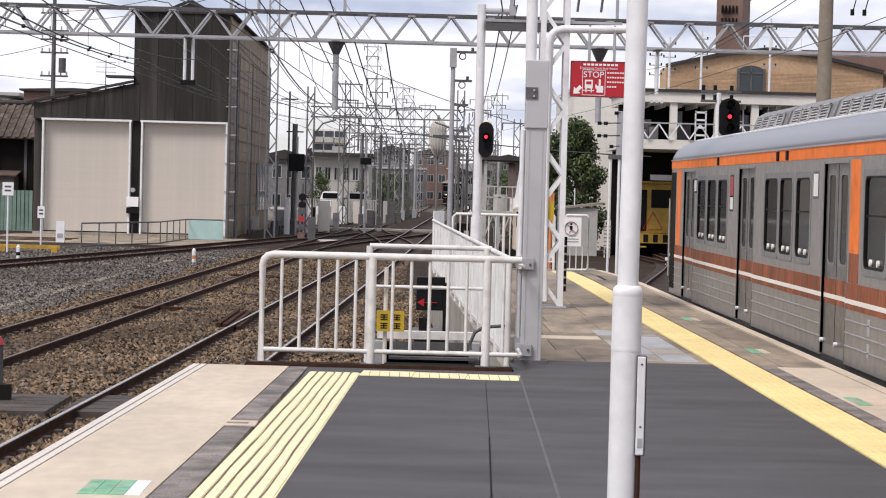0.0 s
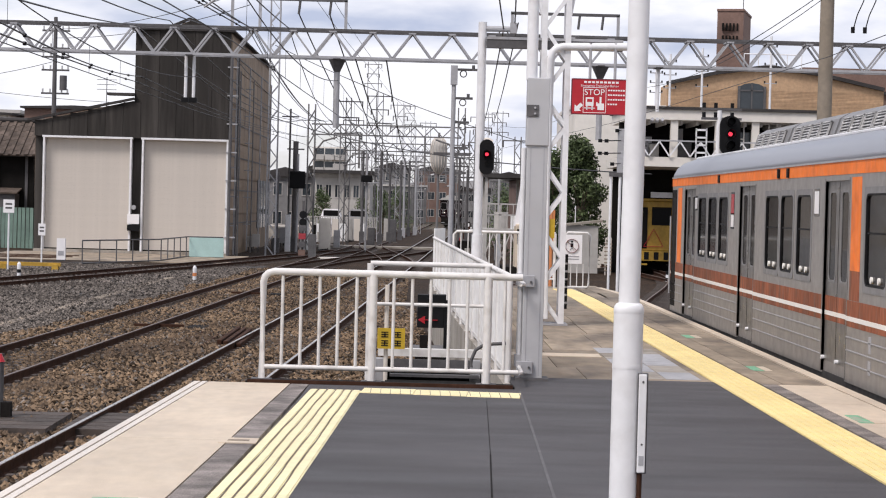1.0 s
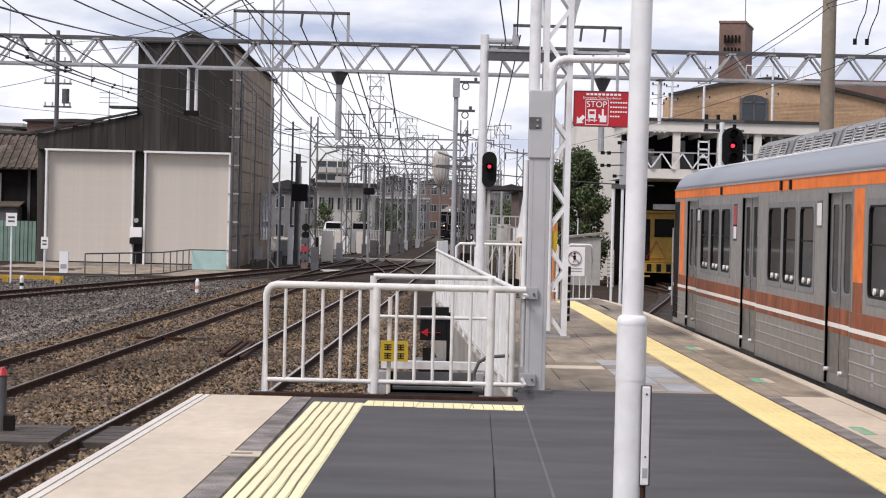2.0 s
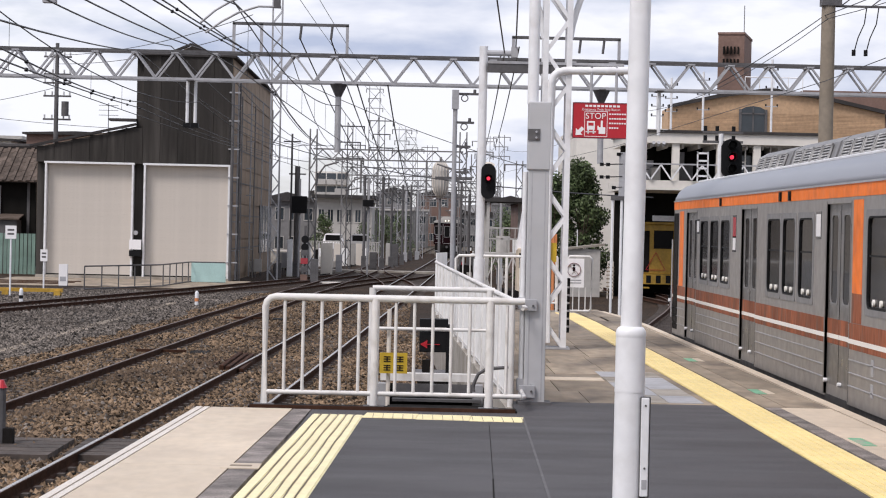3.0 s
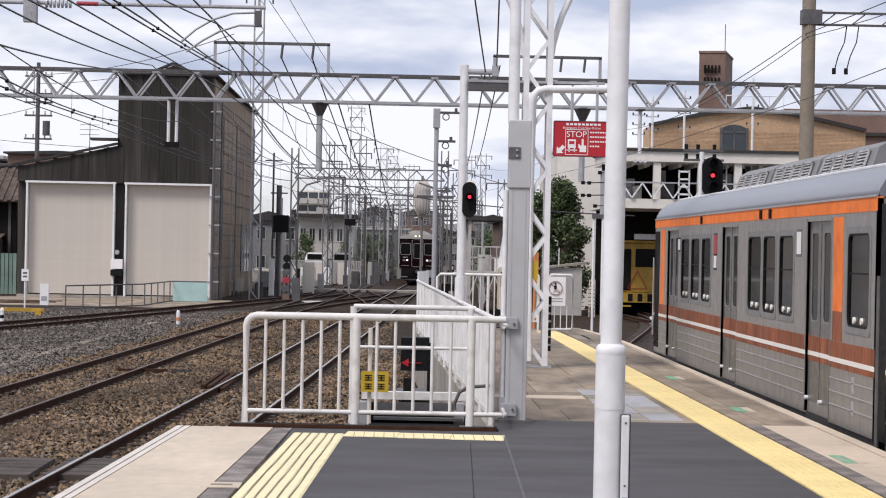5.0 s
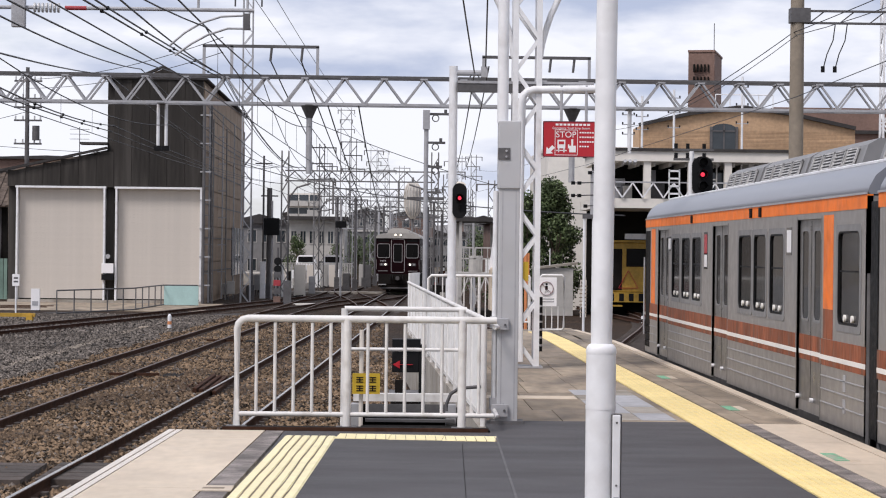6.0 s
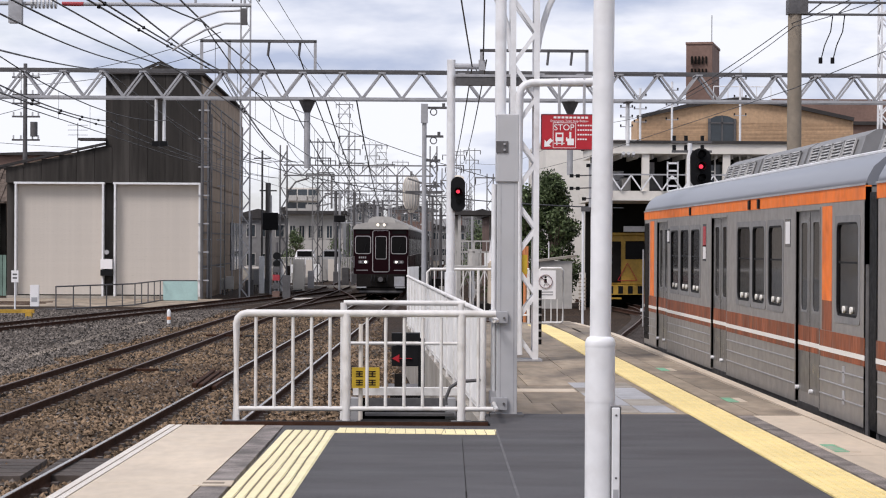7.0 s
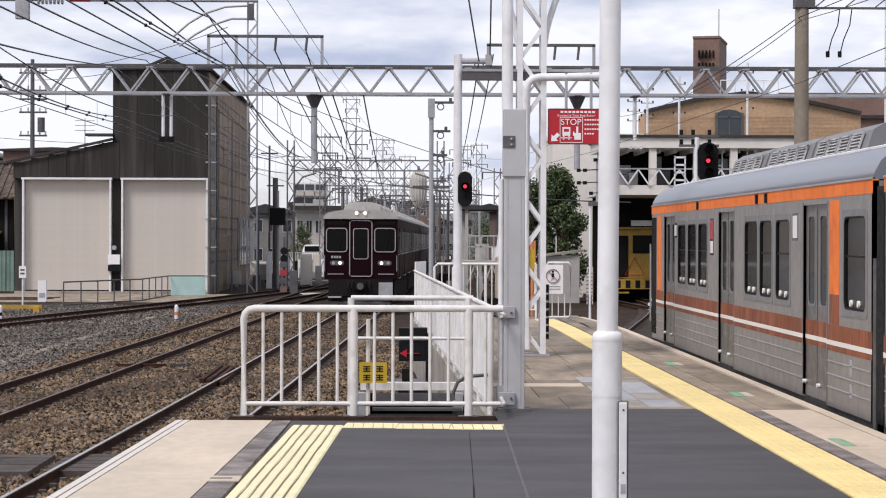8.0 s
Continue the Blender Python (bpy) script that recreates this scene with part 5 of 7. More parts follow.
    for x in (-0.3, -0.45, 0.35):
        part("hose", tube(B(), [(x, -0.1, 1.15), (x - 0.04, -0.2, 0.85), (x, -0.15, 0.6)], 0.03, 6), BLACK, t)
    part("lamp_visor", box(B(), -0.3, 0.3, -0.13, -0.05, 3.76, 3.81), IVORY, t)
    part("roof_vent", rod(B(), (0, 0.2, 3.78), (0, 0.95, 3.8), 0.16, 20), IVORY, t)
    return t


# front of the leading car along the near track: seconds, y
TRAIN_ROWS = [(0.0, 313.0), (1.0, 284.5), (2.0, 256.0), (3.0, 227.0), (3.5, 212.5), (4.0, 198.0), (4.5, 183.0), (5.0, 168.5), (5.5, 153.0), (6.0, 138.5), (6.5, 124.5), (7.0, 110.2), (7.5, 96.6), (8.0, 82.0)]


def motions():
    for k, car in enumerate(CARS):
        rows = []
        for t, y in TRAIN_ROWS:
            yy = y + 18.9 * k
            a = math.atan2(near_track(yy + 18) - near_track(yy), 18)
            rows.append((t, pose(near_track(yy), yy, RAIL, 0, 0, -math.degrees(a))))
        walk(car, rows)


# ---- buildings ----
def window_in(parent, x, z, w, h, y=0.0, bars=1):
    g = part("window", box(B(), x - w / 2, x + w / 2, y - 0.02, y + 0.1, z, z + h), WINDOWDARK, parent, "dark window")
    bm = B()
    for a in ((x - w / 2 - 0.07, x + w / 2 + 0.07, z - 0.08, z), (x - w / 2 - 0.07, x + w / 2 + 0.07, z + h, z + h + 0.07), (x - w / 2 - 0.07, x - w / 2, z, z + h), (x + w / 2, x + w / 2 + 0.07, z, z + h)):
        box(bm, a[0], a[1], y - 0.06, y, a[2], a[3])
    for k in range(bars):
        u = x - w / 2 + w * (k + 1) / (bars + 1)
        box(bm, u - 0.025, u + 0.025, y - 0.045, y - 0.02, z, z + h)
    part("window_frame", bm, OFFICE, g)


def plain_house(x0, x1, y, y1, h, label, wall, storeys=2, gable=0.8, n=4, base=GROUND, name="house"):
    t = thing(name, label, "building", at=((x0 + x1) / 2, y, base))
    w = (x1 - x0) / 2
    part("wall", box(B(), -w, w, 0, y1 - y, 0, h), wall, t)
    if gable:
        part("roof", extrude_y(B(), [(-w - 0.3, h - 0.1), (-w - 0.3, h + 0.05), (0, h + gable), (w + 0.3, h + 0.05), (w + 0.3, h - 0.1)], -0.4, y1 - y + 0.4), ROOFTILE, t)
    else:
        part("roof", box(B(), -w - 0.15, w + 0.15, -0.2, y1 - y + 0.2, h, h + 0.3), OFFICE, t)
        part("roof_hut", box(B(), -w * 0.4, w * 0.1, 2, 5, h + 0.3, h + 1.2), wall, t)
    sh = h / storeys
    for s in range(storeys):
        for k in range(n):
            window_in(t, -w + 2 * w * (k + 0.5) / n, s * sh + sh * 0.33, min(1.4, 1.1 * w / n), sh * 0.4)
    return t


def left_buildings():
    t = thing("old_house", "old dark wooden house with a brown tiled roof", "building", at=(-27.0, 130, GROUND))
    part("wall", box(B(), -4.3, 4.2, 0, 9, 0, 5.35), SHADE, t, "near-black timber wall")
    rf = part("roof", prism(B(), [(-4.9, -0.7), (4.6, -0.7), (4.6, 0.0), (-4.9, 0.0)], 5.2, 5.35), ROOFTILE, t, "brown tiled roof")
    for k in range(20):
        u = -4.75 + 0.48 * k
        for j in range(7):
            y0, z0 = -0.8 + 0.62 * j, 5.3 + 0.3 * j
            bm = bar(B(), (u, y0, z0), (u, y0 + 0.66, z0 + 0.3), 0.2, 0.12)
            bar(bm, (u + 0.2, y0, z0 - 0.05), (u + 0.2, y0 + 0.66, z0 + 0.25), 0.3, 0.06)
            part("roof_tile", bm, TILEBROWN, rf)
    part("ridge", rod(B(), (-4.9, 3.6, 7.5), (4.6, 3.6, 7.5), 0.16, 8), ROOFTILE, rf)
    part("rear_slope", extrude_y(B(), [(-4.8, 5.2), (-4.8, 7.3), (4.5, 7.3), (4.5, 5.2)], 3.5, 3.9), ROOFTILE, t)
    for x in (-3.4, -1.2, 1.7, 3.8):
        part("wall_post", box(B(), x - 0.08, x + 0.08, -0.06, 0.0, 0, 5.3), GALVDARK, t)
    part("drain_pipe", rod(B(), (2.1, -0.15, 0), (2.1, -0.15, 5.0), 0.08, 8), GALV, t)
    part("lean_to", box(B(), 0.2, 3.4, -1.5, 0, 0, 3.0), GALVDARK, t)
    part("lean_to_roof", bar(B(), (1.8, -1.7, 3.02), (1.8, 0.0, 3.3), 3.5, 0.08), TILEBROWN, t)
    plain_house(-44, -32.2, 172, 185, 9.3, "white rendered house with dark roof", RENDER, 2, 0.3, 5)
    plain_house(-31.5, -23.5, 175, 190, 10.0, "brown house with a dark roof behind the shed", REDBRICK, 1, 0.2, 5)
    plain_house(-44, -36.5, 200, 210, 10.4, "grey apartment block in the distance", FARGREY, 4, 0, 5, name="apartment_block")
    f = thing("corrugated_fence", "green corrugated metal fence beside the shed", "fence", at=(-22, 118, GROUND))
    for k in range(22):
        part("sheet", box(B(), -3.0 + 0.22 * k, -2.82 + 0.22 * k, -0.03 - 0.04 * (k % 2), 0.03, 0.05, 2.25), GREENFENCE, f)
    for z in (0.4, 1.8):
        part("rail", box(B(), -3.0, 1.8, 0.03, 0.09, z, z + 0.08), GALVDARK, f)
    for k in range(4):
        part("post", box(B(), -2.95 + 1.55 * k, -2.87 + 1.55 * k, 0.09, 0.17, 0, 2.2), GALVDARK, f)
    u = thing("utility_pole", "concrete utility pole with transformer and antennas behind the shed", "pole", at=(-25.0, 150, GROUND))
    part("shaft", rod(B(), (0, 0, 0), (0, 0, 15.2), 0.2, 12, 0.13), GALVDARK, u, smooth=True)
    part("transformer", rod(B(), (0.6, 0, 10.2), (0.6, 0, 11.2), 0.25, 14), GALVDARK, u, "grey cylindrical transformer", True)
    for z in (13.0, 12.4, 9.9, 11.5, 14.2):
        part("crossarm", box(B(), -0.9, 1.0, -0.06, 0.06, z, z + 0.12), GALVDARK, u)
        for s in (-0.8, -0.3, 0.5, 0.9):
            part("insulator", rod(B(), (s, 0, z + 0.1), (s, 0, z + 0.38), 0.06, 8), INSUL, u)
    a = thing("roof_antenna", "thin dark television aerial behind the shed", "antenna", at=(-25.4, 178, GROUND + 10.1))
    part("aerial_mast", rod(B(), (0, 0, 0), (0, 0, 2.6), 0.035, 6), GALVDARK, a)
    for z in (2.4, 2.0, 1.6):
        part("aerial_element", rod(B(), (-0.8, 0, z), (0.8, 0, z), 0.02, 6), GALVDARK, a)
    la = thing("ladder_mast", "white lattice ladder behind the shed roof", "mast", at=(-16.8, 150, GROUND))
    lattice(None, la, 0, 0, 0, 12.4, 0.8, WHITEPAINT, 0.07, 0.9)


def office_blocks():
    t = plain_house(-8.8, -4.0, 190, 204, 5.2, "two-storey cream office building with a dark flat roof", OFFICE, 2, 0, 6, name="office_building")
    part("roof_slab", box(B(), -2.8, 2.7, -0.8, 14.5, 5.5, 5.8), ROOFTILE, t)
    plain_house(-15, -9.6, 205, 215, 5.4, "grey workshop building with dark roof", FARGREY, 2, 0.8, 4, name="workshop")
    a = thing("apartment_block", "distant white apartment block with balconies", "building", at=(-16, 400, GROUND))
    part("wall", box(B(), -3.0, 3.0, 0, 12, 0, 13.2), RENDER, a)
    for k in range(5):
        for j in range(3):
            part("balcony", box(B(), -2.7 + 1.9 * j, -1.0 + 1.9 * j, -1.0, 0.0, 1.2 + 2.4 * k, 2.2 + 2.4 * k), OFFICE, a)
            part("balcony_window", box(B(), -2.7 + 1.9 * j, -1.0 + 1.9 * j, -0.06, 0.05, 2.2 + 2.4 * k, 3.3 + 2.4 * k), WINDOWDARK, a)
    rng = random.Random(9)
    for k in range(34):
        y = rng.uniform(230, 520)
        px = rng.uniform(-0.062, 0.075)
        x = px * y
        if y < 340 and abs(x - near_track(y)) < 9:
            continue
        w = rng.uniform(5, 11)
        h = rng.uniform(3.6, 5.8) if y < 330 else rng.uniform(5.5, 9.5)
        plain_house(x - w / 2, x + w / 2, y, y + 9, h, rng.choice(("distant grey town building", "distant pale low-rise building", "distant beige apartment building")), rng.choice((FARGREY, FARGREY, FARGREY, OFFICE, REDBRICK)), max(2, int(h / 2.9)), rng.choice((0, 0, 1.0)), 4, name=rng.choice(("house", "town_building")))
    plain_house(6.0, 13, 130, 140, 4.7, "brown-roofed low building beyond the platform end", REDBRICK, 2, 0.9, 4)
    # hills
    bm = B()
    vs = []
    for k in range(61):
        x = -1500 + 50 * k
        h = 18 + 26 * (noise.noise((k * 0.13, 2.0, 0)) + 0.5)
        vs.append((bm.verts.new((x, 2600, GROUND - 1)), bm.verts.new((x, 2660, max(6, h)))))
    for p, q in zip(vs, vs[1:]):
        bm.faces.new((p[0], q[0], q[1], p[1]))
    solid("backdrop", bm, FARGREY, "low hazy hills on the horizon", "hills", kind="structure")


def right_buildings():
    w = thing("white_building", "tall windowless white rendered building behind the tree", "building", at=(9.9, 110, GROUND))
    part("wall", box(B(), -1.95, 2.6, 0, 14, 0, 8.1), RENDER, w, "white rendered wall")
    part("parapet", box(B(), -2.0, 2.65, -0.06, 14, 8.1, 8.3), RENDER, w)
    e = thing("station_overbridge", "white concrete overbridge building with dark open bays", "building", at=(9.0, 95, GROUND))
    part("roof_slab", box(B(), 0.2, 8.6, -0.3, 8, 6.95, 7.4), RENDER, e, "white roof slab")
    part("roof_edge", box(B(), 0.1, 8.7, -0.4, 8.1, 7.4, 7.52), ROOFTILE, e)
    part("floor_slab", box(B(), 0.0, 8.6, -0.3, 8, 4.9, 5.32), RENDER, e, "white floor slab")
    # Near-black walls put the shade of the open bays and underside into colour.
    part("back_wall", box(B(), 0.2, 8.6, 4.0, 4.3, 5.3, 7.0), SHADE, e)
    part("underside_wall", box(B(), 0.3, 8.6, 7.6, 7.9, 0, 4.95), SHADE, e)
    for x in (0.25, 2.05, 4.0, 5.6, 8.2):
        part("column", box(B(), x, x + 0.32, -0.2, 0.12, 5.3, 7.0), RENDER, e)
    for x in (0.3, 8.2):
        part("support_column", box(B(), x, x + 0.4, 0.5, 0.9, 0, 4.95), CONCRETE, e)
    part("hand_rail", box(B(), 0.1, 8.5, -0.42, -0.36, 6.0, 6.06), GALV, e)
    for k in range(12):
        part("ceiling_beam", box(B(), 0.4 + 0.7 * k, 0.5 + 0.7 * k, 0.1, 3.9, 6.75, 6.95), OFFICE, e)
    for x0, x1, z0, z1 in ((0.7, 1.6, 5.35, 6.3), (2.5, 3.0, 5.35, 6.7), (4.5, 5.3, 5.35, 6.2), (6.1, 7.9, 5.35, 6.4)):
        part("inner_partition", box(B(), x0, x1, 3.2, 3.3, z0, z1), GALV, e, "dim grey partition inside the bay")
    for x0 in (4.4, 5.95, 6.9):
        for z in (5.4, 6.2, 6.9):
            part("glazing_bar", box(B(), x0, x0 + 0.9, 0.18, 0.22, z - 0.03, z + 0.03), OFFICE, e)
        for u in (0.0, 0.45, 0.9):
            part("glazing_bar", box(B(), x0 + u - 0.03, x0 + u + 0.03, 0.17, 0.21, 5.35, 6.95), OFFICE, e)
    for k in range(9):
        part("truss_diagonal", bar(B(), (0.2 + 0.9 * k, -0.39, 5.35), (0.65 + 0.9 * k, -0.39, 6.0), 0.06), WHITEPAINT, e)
        part("truss_diagonal", bar(B(), (0.65 + 0.9 * k, -0.39, 6.0), (1.1 + 0.9 * k, -0.39, 5.35), 0.06), WHITEPAINT, e)
    for k in range(3):
        part("roof_lamp", rod(B(), (1.2 + 0.22 * k, -0.5, 6.95), (1.2 + 0.22 * k, -0.3, 6.85), 0.08, 8), GALV, e)
    for k in range(2):
        f = part("rack", box(B(), 3.1 + 0.45 * k, 3.16 + 0.45 * k, -0.5, -0.44, 5.3, 6.6), WHITEPAINT, e)
    for k in range(4):
        part("rack_shelf", box(B(), 3.1, 3.6, -0.5, -0.44, 5.5 + 0.33 * k, 5.58 + 0.33 * k), WHITEPAINT, e)
    for x, z in ((5.0, 6.0), (6.6, 6.0)):
        part("bay_window", box(B(), x, x + 1.1, 0.3, 0.35, z - 0.4, z + 0.5), WINDOWDARK, e)
    b = thing("brick_building", "tan brick building with a low dark gabled roof", "building", at=(13.7, 120, GROUND))
    prof = [(0, 0), (12.0, 0), (12.0, 9.9), (8.4, 10.65), (5.6, 11.0), (2.8, 10.6), (0, 9.95)]
    part("wall", extrude_y(B(), prof, 0, 3.0), TANBRICK, b, "tan brick gable wall")
    for (xa, za), (xb, zb) in zip(prof[2:], prof[3:]):
        part("verge", bar(B(), (xa, 0, za + 0.08), (xb, 0, zb + 0.08), 0.5, 0.2), ROOFTILE, b)
    for k in range(40):
        part("brick_course", box(B(), 0, 12.0, -0.012, 0.0, 7.4 + 0.075 * k, 7.43 + 0.075 * k), TANBRICK, b) if 7.43 + 0.075 * k < 9.8 else None
    g = part("window", extrude_y(B(), [(4.0, 8.55), (5.4, 8.55), (5.4, 9.95), (5.1, 10.1), (4.7, 10.16), (4.3, 10.1), (4.0, 9.95)], -0.02, 0.2), WINDOWDARK, b, "tall arched blue-grey window")
    bm = B()
    for a in ((3.92, 4.06, 8.5, 9.98), (5.34, 5.48, 8.5, 9.98), (4.66, 4.74, 8.6, 10.1), (4.02, 5.38, 9.7, 9.78), (3.92, 5.48, 8.45, 8.58)):
        box(bm, a[0], a[1], -0.08, 0.0, a[2], a[3])
    part("window_frame", bm, GALVDARK, g)
    part("roof_parapet", box(B(), -0.6, 8.0, -3.0, -2.7, 7.9, 8.35), ROOFTILE, b)
    part("awning", box(B(), 3.0, 7.4, -6, -3, 7.6, 7.75), RENDER, b)
    d = thing("brick_building", "reddish-brown brick block beside the tan building", "building", at=(22.6, 124, GROUND))
    part("wall", box(B(), 0, 8, 0, 10, 0, 9.9), REDBRICK, d)
    part("roof", box(B(), -0.2, 8.2, -0.2, 10.2, 9.9, 10.1), ROOFTILE, d)
    for k in range(4):
        window_in(d, 1.0 + 1.9 * k, 8.2, 0.9, 1.1)
    for k in range(5):
        part("louvre", box(B(), 0.1, 2.6, -0.3, -0.1, 8.0 + 0.35 * k, 8.1 + 0.35 * k), GALV, d)
    h = thing("town_building", "brown brick block with white windows in the distance", "building", at=(33.5, 170, GROUND))
    part("wall", box(B(), -3.5, 6, 0, 10, 0, 14.5), REDBRICK, h)
    for k in range(4):
        for j in range(3):
            window_in(h, -2.5 + 2.2 * k, 4.5 + 3.2 * j, 1.2, 1.4)
    t = thing("brick_tower", "square brown brick tower with a row of slots near its top", "tower", at=(20.5, 150, GROUND))
    part("shaft", prism(B(), [(-0.02, 0.0), (1.72, -0.5), (3.05, 5.0), (1.3, 5.6)], 0, 16.85), REDBRICK, t)
    part("cap", prism(B(), [(-0.07, -0.05), (1.74, -0.57), (3.12, 5.03), (1.27, 5.68)], 16.85, 17.0), REDBRICK, t)
    for k in range(5):
        part("slot", box(B(), 0.3 + 0.24 * k, 0.39 + 0.24 * k, -0.5 + 0.0, 0.3, 15.5, 16.0), SHADE, t)
        part("slot", box(B(), 0.3 + 0.24 * k, 0.39 + 0.24 * k, -0.5 + 0.0, 0.3, 14.9, 15.15), SHADE, t)
    part("lightning_rod", rod(B(), (2.2, 3, 17), (2.2, 3, 19.2), 0.03, 6), GALVDARK, t)


def tree(x, y, base, h, r, n, label):
    rng = np.random.default_rng(int(x * 10 + 300))
    t = thing("tree", label, "tree", at=(x, y, base))
    bm = B()
    rod(bm, (0, 0, 0), (0.1, 0, h * 0.55), 0.16, 10, 0.09)
    for k in range(9):
        a = rng.uniform(0, 6.28)
        z = h * rng.uniform(0.25, 0.6)
        rod(bm, (0.05, 0, z), (math.cos(a) * r * 0.7, math.sin(a) * r * 0.7, z + h * rng.uniform(0.1, 0.35)), 0.06, 6, 0.015)
    part("trunk", bm, BARK, t)
    V, Fc = [], []
    clumps = []
    for k in range(70):
        u = rng.uniform(0.08, 1.0)
        rad = r * (1.05 - u) ** 0.7 * rng.uniform(0.35, 1.1)
        a = rng.uniform(0, 6.28)
        clumps.append((rad * math.cos(a), rad * math.sin(a) * 0.8, u * h, r * rng.uniform(0.2, 0.42)))
    for i in range(n):
        c = clumps[rng.integers(len(clumps))]
        v = rng.normal(0, 1, 3)
        v *= rng.uniform(0.55, 1.0) / np.linalg.norm(v)
        p = np.array(c[:3]) + v * c[3]
        s = rng.uniform(0.05, 0.11)
        e1 = rng.normal(0, 1, 3)
        e1 /= np.linalg.norm(e1)
        e2 = np.cross(e1, rng.normal(0, 1, 3))
        e2 /= np.linalg.norm(e2)
        V += [tuple(p - e1 * s), tuple(p + e2 * s * 0.5), tuple(p + e1 * s), tuple(p - e2 * s * 0.5)]
        Fc.append((4 * i, 4 * i + 1, 4 * i + 2, 4 * i + 3))
    me = bpy.data.meshes.new("crown")
    me.from_pydata(V, [], Fc)
    me.materials.append(LEAF)
    ob = new("crown", me)
    ob.parent = t
    tagged(ob, "dark green leafy crown")


# ---- masts, gantries and wires in the distance ----
def crossarm_mast(x, y, h, w, label="grey lattice line mast with insulator arms", arms=3, m=None):
    t = thing("line_mast", label, "mast", at=(x, y, GROUND))
    lattice(None, t, 0, 0, 0, h, w, m or FARSTEEL, 0.055, max(0.6, w * 1.3))
    for k in range(arms):
        z = h - 0.3 - 1.1 * k
        a = 0.75 if k % 2 else 1.0
        part("crossarm", box(B(), -a, a, -0.04, 0.04, z, z + 0.08), m or FARSTEEL, t)
        for s in (-a + 0.05, a - 0.05):
            part("insulator", rod(B(), (s, 0, z - 0.4), (s, 0, z), 0.05, 6), GALVDARK, t)
    return t


def simple_gantry(y, x0, x1, z, h=0.6):
    b = thing("gantry_beam", "grey overhead line gantry beam across the tracks", "gantry", at=(0, y, z))
    for s in (0, h):
        part("chord", box(B(), x0, x1, -0.06, 0.06, s, s + 0.08), FARSTEEL, b)
    n = int((x1 - x0) / 1.0)
    for k in range(n):
        xa = x0 + (x1 - x0) * k / n
        xb = x0 + (x1 - x0) * (k + 0.5) / n
        xc = x0 + (x1 - x0) * (k + 1) / n
        part("diagonal", bar(B(), (xa, 0, 0.04), (xb, 0, h), 0.06), FARSTEEL, b)
        part("diagonal", bar(B(), (xb, 0, h), (xc, 0, 0.04), 0.06), FARSTEEL, b)
    for x in (x0, x1):
        p = thing("gantry_post", "grey lattice post under the gantry beam", "mast", at=(x, y, GROUND))
        lattice(None, p, 0, 0, 0, z + h + 1.2 - GROUND, 0.4, FARSTEEL, 0.07, 0.7)
        s = 1 if x < 0 else -1
        part("bracket", tube(B(), [(s * 0.2, 0, z - GROUND - 1.6), (s * 0.3, 0, z - GROUND - 0.9), (s * 0.7, 0, z - GROUND - 0.35), (s * 1.5, 0, z - GROUND - 0.1)], 0.06, 6), FARSTEEL, p)
    for c in (near_track(y), second_track(y)):
        q = thing("hanger_post", "grey drop post with insulator under the gantry", "hanger", at=(c + 0.3, y, z))
        part("hanger_tube", rod(B(), (0, 0, -1.9), (0, 0, 0.05), 0.06, 8), FARSTEEL, q)
        part("steady_arm", rod(B(), (0, 0, -1.6), (-0.9, 0, -1.75), 0.03, 6), GALVDARK, q)
        part("insulator", rod(B(), (-0.25, 0, -1.62), (-0.5, 0, -1.68), 0.07, 8), INSUL, q)


